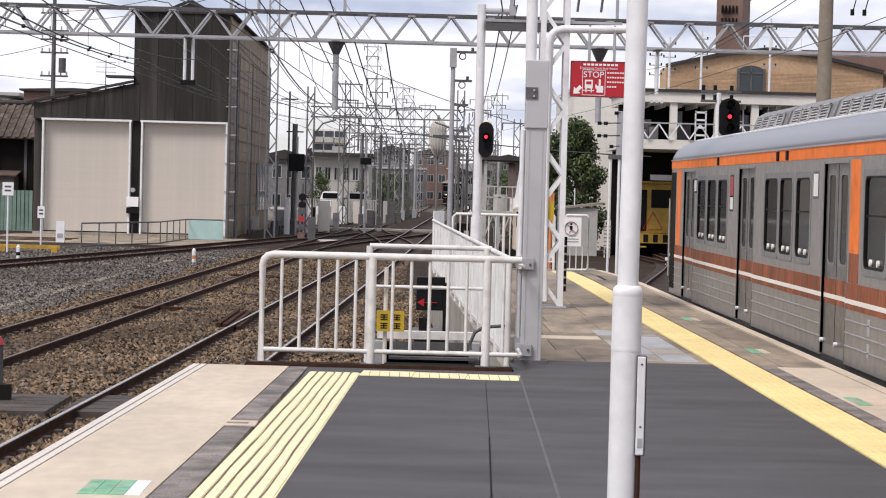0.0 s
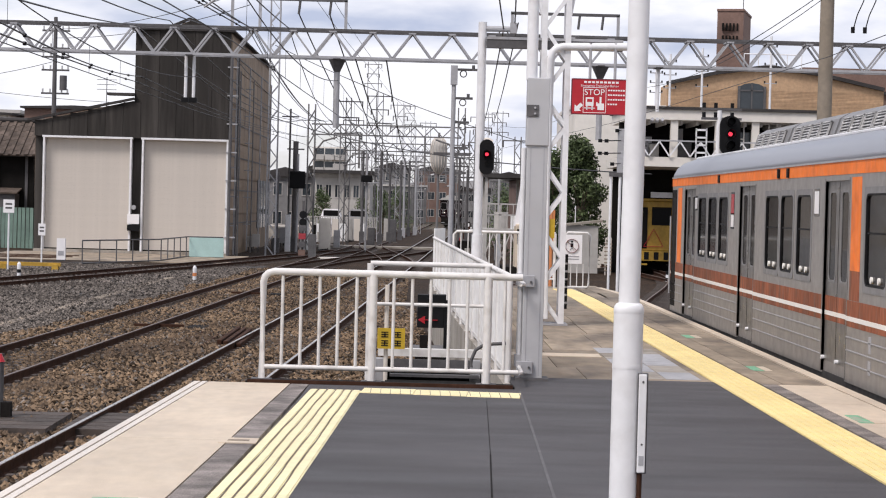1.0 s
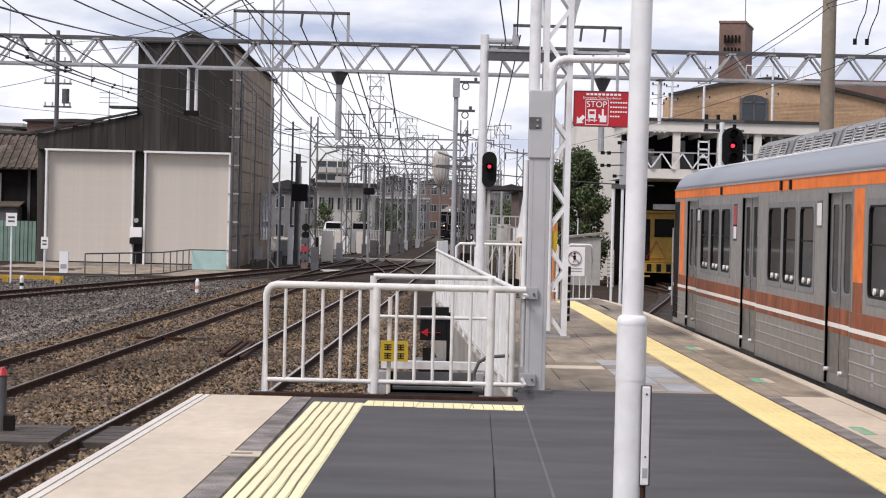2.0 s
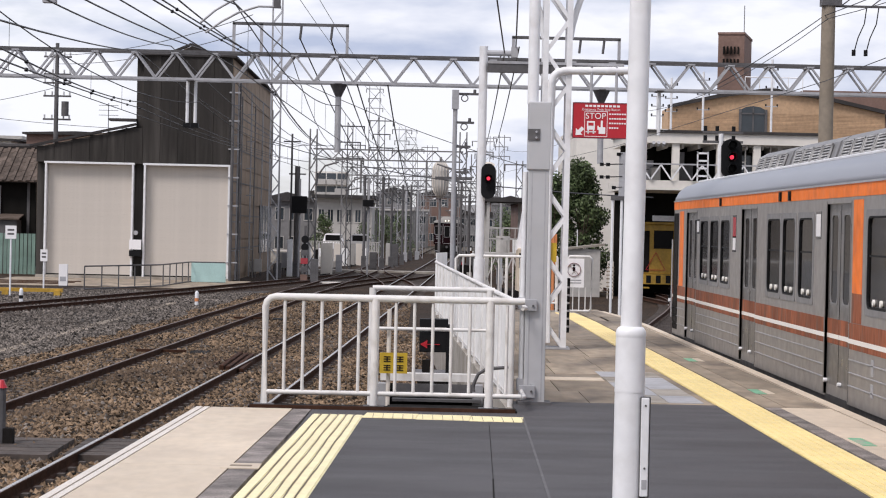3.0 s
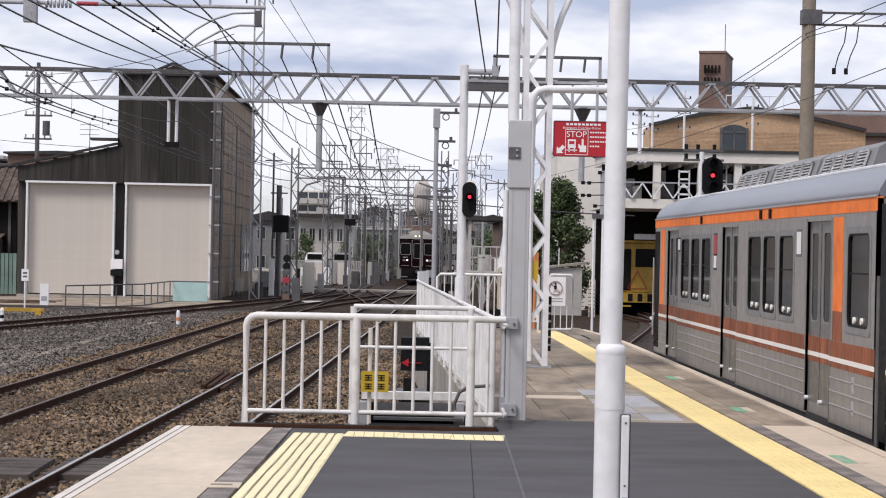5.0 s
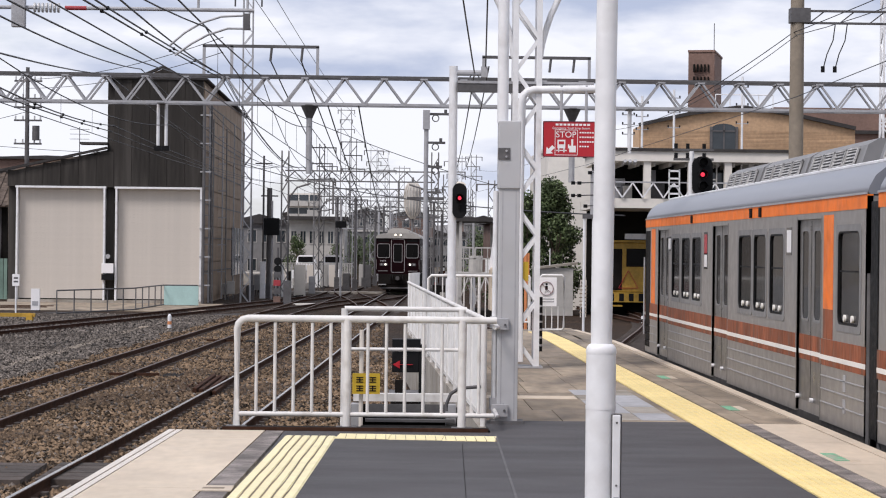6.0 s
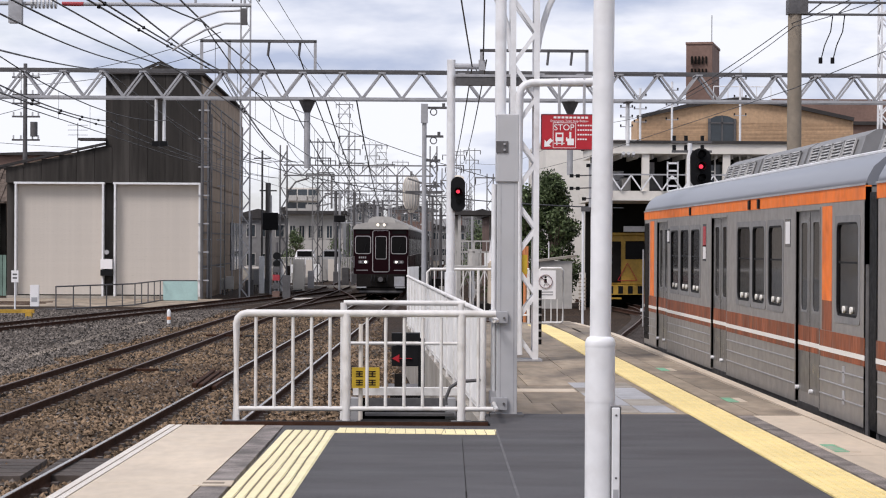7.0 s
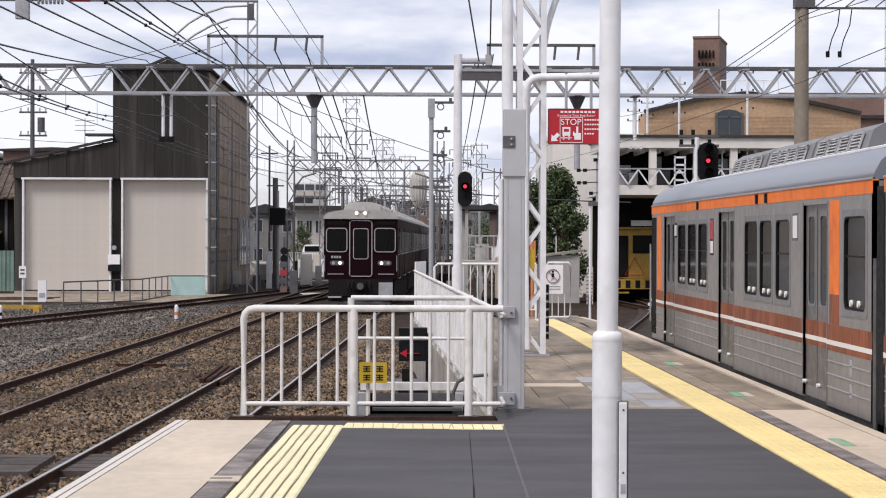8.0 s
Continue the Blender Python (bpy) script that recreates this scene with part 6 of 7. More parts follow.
def overhead_structures():
    for y, x0, x1 in ((128, -6.2, 2.6), (165, -5.6, 4.2), (205, -4.0, 7.5), (255, -2.5, 9.5), (310, 0.0, 11.0)):
        simple_gantry(y, x0, x1, 5.74)
    # portal frames on the near truss beam
    for x0, x1, z, mids in ((-5.2, -2.0, 7.34, (-4.4,)), (2.5, 5.5, 7.13, ())):
        f = thing("portal_frame", "thin grey steel frame on top of the gantry beam", "frame", at=(0, 60, 6.5))
        part("crossbar", box(B(), x0, x1, -0.04, 0.04, z - 6.54, z - 6.46), GALVDARK, f)
        for x in (x0 + 0.04, x1 - 0.04, *mids):
            part("upright", box(B(), x - 0.04, x + 0.04, -0.04, 0.04, 0.0, z - 6.5), GALV, f)
        for x in (x0 + 1.9, x1 - 0.45):
            part("insulator_string", rod(B(), (x, 0, z - 6.5), (x - 0.04, 0, z - 6.9), 0.035, 8), GALVDARK, f)
    crossarm_mast(-7.6, 115, 17.5, 0.5, "tall grey lattice line mast beside the shed", 2, GALV)
    crossarm_mast(-5.2, 250, 19.2, 1.2, "far lattice transmission tower", 3)
    crossarm_mast(-1.3, 350, 19, 1.6, "far lattice transmission tower", 3)
    rng = random.Random(5)
    for x, y, h, w in ((-4.75, 150, 10.2, 0.35), (-3.1, 178, 12.0, 0.55), (-2.7, 165, 7.0, 0.35), (-1.7, 215, 13, 0.6), (-0.4, 240, 12, 0.5), (0.4, 215, 8.5, 0.35), (1.3, 260, 13, 0.6), (-4.4, 182, 7.4, 0.4), (4.5, 160, 9, 0.4), (5.6, 190, 11, 0.5), (7.2, 230, 13, 0.6), (6.5, 140, 7.5, 0.4), (9.5, 250, 14, 0.6), (-6.0, 205, 11, 0.5)):
        crossarm_mast(x, y, h, w, arms=rng.choice((1, 2, 3)), m=rng.choice((FARSTEEL, GALVDARK, GALV)))
    for x, y, h, r, m in ((-7.45, 128, 8.4, 0.06, GALVDARK), (-7.1, 128, 6.5, 0.16, GALVDARK), (-7.75, 122, 4.6, 0.1, GALVDARK), (-2.4, 150, 6.5, 0.1, GALVDARK), (-1.9, 160, 6, 0.09, GALVDARK), (-1.2, 175, 6.5, 0.1, GALVDARK), (-1.0, 190, 7, 0.1, GALV), (-0.6, 200, 7, 0.1, GALVDARK), (0.0, 205, 7.5, 0.1, GALV), (-3.9, 160, 6.8, 0.1, GALVDARK), (2.4, 120, 5.6, 0.07, GALVDARK), (3.2, 135, 5.2, 0.08, GALVDARK), (4.6, 120, 4.8, 0.07, GALV), (1.6, 92, 4.8, 0.055, GALVDARK), (0.95, 58.5, 4.8, 0.04, GALV)):
        t = thing("pole", "slim weathered trackside pole", "pole", at=(x, y, GROUND))
        part("shaft", rod(B(), (0, 0, 0), (0, 0, h), r, 10), m, t)
        part("crossarm", box(B(), -0.5, 0.5, -0.03, 0.03, h - 0.5, h - 0.42), GALVDARK, t)
        part("base_box", box(B(), -0.18, 0.18, -0.16, 0.16, 0, 0.9), m, t)


def arm_post():
    t = thing("lamp_post", "grey post with three short arms beyond the platform", "post", at=(0.93, 57, GROUND))
    part("shaft", rod(B(), (0, 0, 0), (0, 0, 5.4 - GROUND), 0.062, 10), GALV, t)
    part("top_sleeve", box(B(), -0.09, 0.09, -0.09, 0.09, 4.95 - GROUND, 5.45 - GROUND), GALV, t)
    for k, (z, w) in enumerate(((5.35, 0.62), (4.6, 0.5), (3.97, 0.42), (3.3, 0.4))):
        part("arm", box(B(), 0, w, -0.04, 0.04, z - GROUND - 0.03, z - GROUND + 0.03), GALVDARK, t)
        part("arm_ring", tube(B(), [(0.24 + 0.085 * math.cos(u), 0, z - GROUND - 0.11 + 0.085 * math.sin(u)) for u in np.linspace(0, math.tau, 15)], 0.016, 6), GALVDARK, t)
        part("arm_insulator", rod(B(), (w - 0.12, 0, z - GROUND), (w - 0.12, 0, z - GROUND + 0.12), 0.04, 8), GALVDARK, t)
    w = thing("tank_weight", "pale ribbed capsule-shaped vessel hung on a mast", "tank", at=(1.62, 160, GROUND))
    part("shaft", rod(B(), (0, 0, 0), (0, 0, 8.3), 0.09, 8), FARSTEEL, w)
    prof = [(0.1, 5.25), (0.3, 5.45), (0.48, 5.75), (0.56, 6.1), (0.58, 6.9), (0.57, 7.3), (0.5, 7.6), (0.36, 7.82), (0.15, 7.93)]
    part("shell", lathe(B(), prof, 0, -0.9), OFFICE, w, "pale grey capsule shell", True)
    for k in range(16):
        a = k * math.tau / 16
        part("rib", tube(B(), [((r + 0.02) * math.cos(a), -0.9 + (r + 0.02) * math.sin(a), z) for r, z in prof], 0.025, 5), CREAMTRIM, w)
    part("bracket", box(B(), -0.06, 0.06, -0.9, 0.05, 5.2, 5.35), GALVDARK, w)
    part("bracket", box(B(), -0.06, 0.06, -0.9, 0.05, 7.93, 8.05), GALVDARK, w)


def wire(name, pts, r, label, droppers=None):
    cu = bpy.data.curves.new(name, "CURVE")
    cu.dimensions, cu.bevel_depth, cu.bevel_resolution = "3D", r, 1
    sp = cu.splines.new("POLY")
    sp.points.add(len(pts) - 1)
    for q, p in zip(sp.points, pts):
        q.co = (*p, 1)
    cu.materials.append(WIRE)
    ob = tagged(new(name, cu), label, "wire")
    if droppers:
        for p in pts[3:26:3]:
            part("cable_clamp", box(B(), p[0] - 0.022, p[0] + 0.022, p[1] - 0.04, p[1] + 0.04, p[2] - 0.03, p[2] + 0.022, 0.006), BLACK, ob)
    return ob


def hang(a, b, sag, n=14):
    a, b = Vector(a), Vector(b)
    return [tuple(a.lerp(b, k / n) - Vector((0, 0, 4 * sag * (k / n) * (1 - k / n)))) for k in range(n + 1)]


def build_wires():
    for c, o in ((near_track, 0.0), (second_track, 0.1), (right_track, 0.0)):
        stops = [0.5, 33.3, 60, 90, 128, 165, 205, 255, 310]
        con = [(c(y) + (0.15 if k % 2 else -0.15), y, 4.2) for k, y in enumerate(stops)]
        wire("contact_wire", con, 0.009 if c is not right_track else 0.006, "thin dark contact wire over the track")
        for k in range(len(stops) - 1):
            a, b = con[k], con[k + 1]
            p = hang((a[0], a[1], 5.15), (b[0], b[1], 5.15), 0.45)
            wire("messenger_wire", p, 0.011 if c is not right_track else 0.006, "sagging dark messenger wire")
            if 0 < k < 4 and c is not right_track:
                for q in p[1:-1:2]:
                    f = (q[1] - a[1]) / (b[1] - a[1])
                    wire("dropper", [q, (a[0] + (b[0] - a[0]) * f, q[1], 4.2)], 0.004, "thin vertical dropper wire")
    # feeders above the left tracks
    for (xa, za), (xb, zb), s, clamps in (((-5.42, 4.95), (-6.88, 6.67), 0.125, False), ((-4.93, 4.98), (-5.78, 6.55), 0.095, False), ((-3.98, 5.02), (-4.68, 6.44), 0.02, True), ((-3.9, 5.06), (-4.62, 6.52), 0.04, True), ((-3.58, 5.05), (-4.56, 6.49), 0.08, False), ((-5.42, 4.43), (-7.78, 6.51), 0.05, False), ((-2.95, 5.2), (-3.6, 6.55), 0.05, False)):
        near = []
        for k in range(25):
            f = -0.6 + 1.6 * k / 24
            near.append((xa + (xb - xa) * f, 30 + 30 * f, za + (zb - za) * f - 4 * s * f * (1 - f)))
        far = (xb * 0.35 - 3.5, 128, 6.6)
        wire("feeder_cable", near + hang((xb, 60, zb), far, 0.8)[1:] + hang(far, (xb * 0.2 - 2.0, 205, 6.8), 0.8)[1:], 0.014, "dark sagging feeder cable above the tracks", clamps)
    for xa, xb, za, zb, s in ((-5.42, -7.62, 3.97, 5.11, 0.12), (-5.42, -7.7, 3.86, 4.95, 0.03)):
        near = []
        for k in range(25):
            f = -0.6 + 1.6 * k / 24
            near.append((xa + (xb - xa) * f, 30 + 30 * f, za + (zb - za) * f - 4 * s * f * (1 - f)))
        wire("feeder_cable", near + hang((xb, 60, zb), (-6.3, 128, 5.6), 0.3)[1:], 0.012, "dark feeder cable with spacers", True)
    for x, z in ((-3.34, 6.96), (-2.49, 6.96), (-1.75, 5.75), (-0.9, 5.75)):
        wire("pull_off_wire", hang((x, 60, z), (x * 0.5 + 0.3, 150, 3.6), 0.9, 18), 0.02, "dark inclined cable behind the gantry")
    for p in (((0.5, 22, 5.8), (1.28, 33.3, 4.5), 0.05), ((1.0, 22, 5.8), (1.45, 33.3, 4.6), 0.05), ((8.1, 60, 5.9), (9.98, 54, 7.3), 0.05), ((9.98, 54, 7.3), (12.2, 33.3, 8.0), 0.1), ((1.28, 33.3, 4.5), (3.6, 128, 6.3), 0.6), ((1.5, 33.3, 4.6), (4.2, 128, 6.6), 0.6)):
        wire("stay_wire", hang(*p), 0.011, "thin dark steel stay wire")
    for x0, y0, z0, x1, y1, z1 in ((-25, 150, 13.2, -9, 116, 13.0), (-25, 150, 12.6, -9, 116, 12.2), (-40, 160, 10.4, -15, 150, 8.2), (-40, 160, 9.7, -25, 150, 11.0), (-7.6, 115, 15.4, -5.2, 250, 17), (-6.4, 115, 15.4, -4.1, 250, 17), (-7.6, 115, 10.0, 9, 110, 4.2), (-5.2, 250, 17, -1.3, 350, 17), (-7.5, 112, 6.1, 6.5, 60, 2.8), (9.5, 95, 4.6, 4.9, 52, 3.5), (9.7, 95, 4.2, 4.9, 52, 3.1)):
        wire("power_line", hang((x0, y0, z0), (x1, y1, z1), 0.5), 0.02, "dark power line across the yard")
    # steady bar with insulators under the near gantry
    t = thing("steady_bar", "grey horizontal tube with disc insulators under the gantry", "insulator bar", at=(-4, 33.3, 5.41))
    part("tube", rod(B(), (-0.9, 0, 0), (1.9, 0, 0), 0.03, 10), GALV, t)
    part("red_sleeve", rod(B(), (-0.98, 0, 0), (-0.65, 0, 0), 0.034, 10), REDTUBE, t, "red sleeve")
    for k in range(7):
        part("insulator_disc", rod(B(), (-1.45 + 0.06 * k, 0, 0), (-1.42 + 0.06 * k, 0, 0), 0.075, 14), INSUL, t)
    part("end_box", box(B(), -1.78, -1.58, -0.08, 0.08, -0.3, 0.12), GALV, t)
    part("end_tube", rod(B(), (-2.2, 0, 0), (-1.4, 0, 0), 0.03, 10), GALV, t)
    for x in (-1.68, 1.05, 1.8):
        part("hanger_rod", rod(B(), (x, 0, 0), (x, 0, 0.92), 0.02, 8), GALV, t)
    part("pull_arm", tube(B(), [(1.75, 0, -0.08), (1.4, 0, -0.1), (1.1, 0, -0.2), (0.85, 0, -0.35), (0.62, 0, -0.55)], 0.018, 6), GALV, t)
    part("pull_arm", tube(B(), [(1.85, 0, -0.28), (1.5, 0, -0.28), (1.2, 0, -0.38), (0.95, 0, -0.52), (0.7, 0, -0.7)], 0.018, 6), GALV, t)
    part("clamp", box(B(), 1.74, 1.84, -0.04, 0.04, -0.3, -0.05), GALVDARK, t)


# ---- right-hand yard ----
def right_yard():
    p = thing("utility_pole", "tall brown-grey concrete pole behind the train", "pole", at=(10.1, 54, GROUND))
    part("shaft", rod(B(), (0, 0, 0), (0, 0, 10.5), 0.2, 20, 0.165), POLECONC, p, "round concrete shaft", True)
    part("clamp_band", box(B(), -0.19, 0.3, -0.19, 0.19, 8.72, 9.08), GALVDARK, p)
    for z in (8.75, 9.05):
        part("beam", box(B(), 0.2, 6.4, -0.05, 0.05, z - 0.05, z), GALVDARK, p)
    for k in range(8):
        part("beam_lacing", bar(B(), (0.3 + 0.75 * k, 0, 8.72), (0.68 + 0.75 * k, 0, 9.02), 0.03), GALVDARK, p)
    for x, z in ((0.95, 8.7), (1.25, 8.7)):
        part("jumper", tube(B(), [(x, 0, z), (x - 0.05, 0, z - 0.4), (x - 0.2, 0, z - 0.75), (x - 0.3, 0, z - 1.15)], 0.015, 6), BLACK, p)
        part("insulator", rod(B(), (x - 0.3, 0, z - 1.2), (x - 0.3, 0, z - 1.05), 0.05, 8), BLACK, p)
    w = thing("lattice_mast", "white lattice mast beyond the concrete pole", "mast", at=(18.4, 80, GROUND))
    lattice(None, w, 0, 0, 0, 13.5, 0.55, WHITEPAINT, 0.07, 0.6)
    s = thing("signal_post", "white post with a large black oval red signal", "signal", at=(6.62, 46, GROUND))
    part("post_tube", rod(B(), (-0.22, 0.12, 0), (-0.22, 0.12, 3.95 - GROUND), 0.06, 10), WHITEPAINT, s)
    o = [(0.22 * math.cos(a), 0.2 * math.sin(a) + (0.22 if math.sin(a) > 0 else -0.22)) for a in np.linspace(0, math.tau, 24, False)]
    bm = B()
    lo, hi = [bm.verts.new((x, -0.05, 3.42 - GROUND + z)) for x, z in o], [bm.verts.new((x, 0.05, 3.42 - GROUND + z)) for x, z in o]
    for i in range(24):
        bm.faces.new((lo[i], lo[(i + 1) % 24], hi[(i + 1) % 24], hi[i]))
    bm.faces.new(hi)
    bm.faces.new(lo[::-1])
    bmesh.ops.recalc_face_normals(bm, faces=bm.faces)
    h = part("signal_head", bm, BLACK, s, "black oval backboard")
    for k, m in ((0.25, GLASS), (0.0, REDON), (-0.25, GLASS)):
        part("lens", rod(B(), (0, -0.07, 3.45 - GROUND + k), (0, -0.05, 3.45 - GROUND + k), 0.045, 14), m, h, "lit red lens" if m is REDON else "dark lens")
        part("hood", rod(B(), (0, -0.22, 3.46 - GROUND + k), (0, -0.05, 3.46 - GROUND + k), 0.09, 14, cap=False), BLACK, h)
    part("ladder", box(B(), -0.5, -0.44, 0.1, 0.16, 0, 3.6), GALV, s)
    for z in (3.95, 3.75):
        part("crossarm", box(B(), -0.6, 0.25, 0.08, 0.16, z - GROUND, z - GROUND + 0.05), GALVDARK, s)
        for x in (-0.55, -0.3, 0.05):
            part("insulator", rod(B(), (x, 0.12, z - GROUND), (x, 0.12, z - GROUND + 0.16), 0.04, 8), BLACK, s)
    v = thing("track_machine", "yellow railway maintenance machine with warning triangle under the overbridge", "vehicle", at=(11.0, 100, RAIL))
    part("cab_body", box(B(), -0.85, 1.6, 0, 4.5, 0.9, 3.2, 0.05), MACHINE, v, "yellow cab")
    part("cab_window", box(B(), -0.05, 0.75, -0.02, 0.1, 2.15, 2.85), GLASS, v)
    part("cab_roof", box(B(), -0.95, 1.7, -0.2, 4.6, 3.2, 3.3), MACHINE, v)
    bm = B()
    q = [(-0.45, 1.1), (0.45, 1.1), (0.0, 1.9)]
    for (xa, za), (xb, zb) in zip(q, q[1:] + q[:1]):
        bar(bm, (xa, -0.02, za), (xb, -0.02, zb), 0.07, 0.02)
    part("warning_triangle", bm, SIGNRED, v, "dark red warning triangle")
    part("bumper", box(B(), -1.0, 1.5, -0.3, 0.1, 0.45, 0.9), MACHINE, v)
    part("frame", box(B(), -0.9, 1.5, 0, 4.4, 0.45, 0.9), UNDER, v)
    for y in (0.9, 3.4):
        for x in (-0.6, 0.9):
            part("wheel", rod(B(), (x - 0.06, y, 0.38), (x + 0.06, y, 0.38), 0.38, 16), UNDER, v)
    part("work_lamp", box(B(), -0.2, 0.9, -0.5, -0.1, 3.35, 3.6), WHITEPAINT, v)
    part("side_grille", box(B(), -0.8, -0.3, -0.03, 0.05, 1.0, 2.9), UNDER, v)
    part("hose_reel", rod(B(), (-0.75, -0.15, 1.2), (-0.75, 0.0, 1.2), 0.2, 12), UNDER, v)
    part("step", box(B(), -0.9, -0.3, -0.35, -0.05, 0.25, 0.32), MACHINE, v)
    part("step", box(B(), 0.6, 1.2, -0.35, -0.05, 0.25, 0.32), UNDER, v)
    for k in range(5):
        part("hazard_stripe", box(B(), -0.9 + 0.45 * k, -0.68 + 0.45 * k, -0.31, -0.3, 0.5, 0.85), BLACK, v)
    part("mirror", box(B(), 0.95, 1.15, -0.35, -0.3, 2.2, 2.6), BLACK, v)
    part("window_frame", box(B(), -0.1, 0.8, -0.01, 0.05, 2.08, 2.92), UNDER, v)
    # small things by the platform end
    hut = thing("equipment_hut", "small grey flat-roofed trackside hut", "hut", at=(7.7, 100, GROUND))
    part("wall", box(B(), -0.75, 0.75, 0, 1.5, 0, 2.2), OFFICE, hut)
    part("roof", extrude_y(B(), [(-0.95, 2.14), (0.95, 2.38), (0.95, 2.48), (-0.95, 2.24)], -0.15, 1.7), CONCRETE, hut)
    part("vent_pipe", rod(B(), (-0.3, 0.4, 2.15), (-0.3, 0.4, 3.1), 0.025, 8), WHITEPAINT, hut)
    lad = thing("ladder_rack", "cream insulated ladder structure beside the pole", "ladder", at=(8.75, 98, GROUND))
    for x in (-0.12, 0.12):
        part("stile", box(B(), x - 0.02, x + 0.02, 0, 0.05, 0, 1.7), CREAMTRIM, lad)
    for k in range(8):
        part("rung", box(B(), -0.17, 0.17, -0.02, 0.06, 0.2 + 0.17 * k, 0.25 + 0.17 * k), OLDSLAB, lad)
    sw = thing("switch_pole", "white cable pole with black insulators and box", "pole", at=(4.88, 52, GROUND))
    part("shaft", rod(B(), (0, 0, 0), (0, 0, 3.85), 0.035, 8), WHITEPAINT, sw)
    part("second_shaft", rod(B(), (-0.22, 0, 0), (-0.22, 0, 3.85), 0.03, 8), WHITEPAINT, sw)
    part("head_box", box(B(), -0.26, 0.08, -0.05, 0.1, 3.75, 3.85), GALVDARK, sw)
    part("upper_ladder", box(B(), -0.08, 0.1, 0.0, 0.05, 3.85, 4.9), GALV, sw)
    for z, x in ((4.6, -0.5), (4.6, -0.35), (4.3, -0.5), (4.3, -0.35), (4.05, -0.2), (4.85, -0.1)):
        part("insulator", rod(B(), (x, 0, z - 0.04), (x, 0, z + 0.04), 0.05, 10), BLACK, sw)
        part("insulator_arm", rod(B(), (x, 0, z), (0, 0, z + 0.02), 0.012, 6), GALVDARK, sw)
    mk = thing("marker_post", "small black and white marker post beside the rails", "marker", at=(10.3, 88, GROUND))
    for k in range(4):
        part("band", rod(B(), (0, 0, 0.13 * k), (0, 0, 0.13 * k + 0.13), 0.08, 10), (WHITEPAINT, BLACK)[k % 2], mk)
    # works corner beyond the fence
    pl = thing("work_platform", "pale grey steel work platform beyond the platform end", "platform", at=(3.2, 90, GROUND))
    part("deck", box(B(), -0.7, 1.4, 0, 3, 1.9, 2.05), OFFICE, pl)
    for x in (-0.65, 0.3, 1.3):
        for y in (0.05, 2.9):
            part("leg", box(B(), x - 0.05, x + 0.05, y - 0.05, y + 0.05, 0, 1.9), GALV, pl)
        part("rail_post", box(B(), x - 0.03, x + 0.03, 0, 0.06, 2.05, 3.1), OFFICE, pl)
    for z in (2.6, 3.05):
        part("hand_rail", box(B(), -0.7, 1.4, 0, 0.06, z, z + 0.06), OFFICE, pl)
    for k in range(9):
        part("baluster", box(B(), -0.66 + 0.25 * k, -0.63 + 0.25 * k, 0, 0.05, 2.05, 3.05), OFFICE, pl)
    for k in range(3):
        part("brace", bar(B(), (-0.6 + 0.7 * k, 0.02, 0.1), (0.05 + 0.7 * k, 0.02, 1.85), 0.05), OFFICE, pl)
        part("brace", bar(B(), (0.05 + 0.7 * k, 0.02, 0.1), (-0.6 + 0.7 * k, 0.02, 1.85), 0.05), OFFICE, pl)
    part("stored_tank", rod(B(), (0.4, 1.0, 2.05), (0.4, 1.0, 2.75), 0.3, 14), OFFICE, pl, "pale grey drum")
    part("stored_box", box(B(), 0.8, 1.3, 0.6, 1.2, 2.05, 2.6), WHITEPANEL, pl, "white box on the deck")
    cr = thing("small_crane_truck", "cream and white rail crane truck", "vehicle", at=(4.25, 86, GROUND))
    part("cab_body", box(B(), -0.25, 0.3, 0, 1.8, 0.5, 2.3, 0.05), CREAM, cr, "cream cab")
    part("cab_window", box(B(), -0.2, 0.25, -0.02, 0.1, 1.5, 2.1), GLASS, cr)
    part("boom", bar(B(), (-0.2, 0.5, 2.2), (0.1, 0.5, 4.4), 0.22), SIGNWHITE, cr)
    part("chassis", box(B(), -0.7, 0.6, 0, 4, 0.3, 0.6), UNDER, cr)
    for y in (0.6, 3.2):
        for x in (-0.6, 0.5):
            part("wheel", rod(B(), (x - 0.1, y, 0.3), (x + 0.1, y, 0.3), 0.3, 14), BLACK, cr)
    rf = thing("shelter", "open steel shelter with a dark flat roof beyond the signal", "shelter", at=(3.6, 100, GROUND))
    part("roof", box(B(), -0.7, 1.7, 0, 5, 4.3, 4.5), ROOFTILE, rf, "dark flat roof")
    for x in (-0.35, 1.3):
        for y in (0.2, 4.6):
            part("leg", box(B(), x - 0.07, x + 0.07, y - 0.07, y + 0.07, 0, 4.3), OFFICE, rf)
    ol = thing("warning_lamp_stand", "orange and yellow trackside warning stand", "warning stand", at=(4.15, 66, GROUND))
    part("stand_post", rod(B(), (0, 0, 0), (0, 0, 2.9), 0.05, 8), SAFETY, ol)
    part("banner", box(B(), -0.08, 0.1, -0.03, 0.03, 1.9, 2.9), SAFETY, ol, "orange banner")
    part("foot", box(B(), -0.25, 0.25, -0.25, 0.25, 0, 0.08), BLACK, ol)


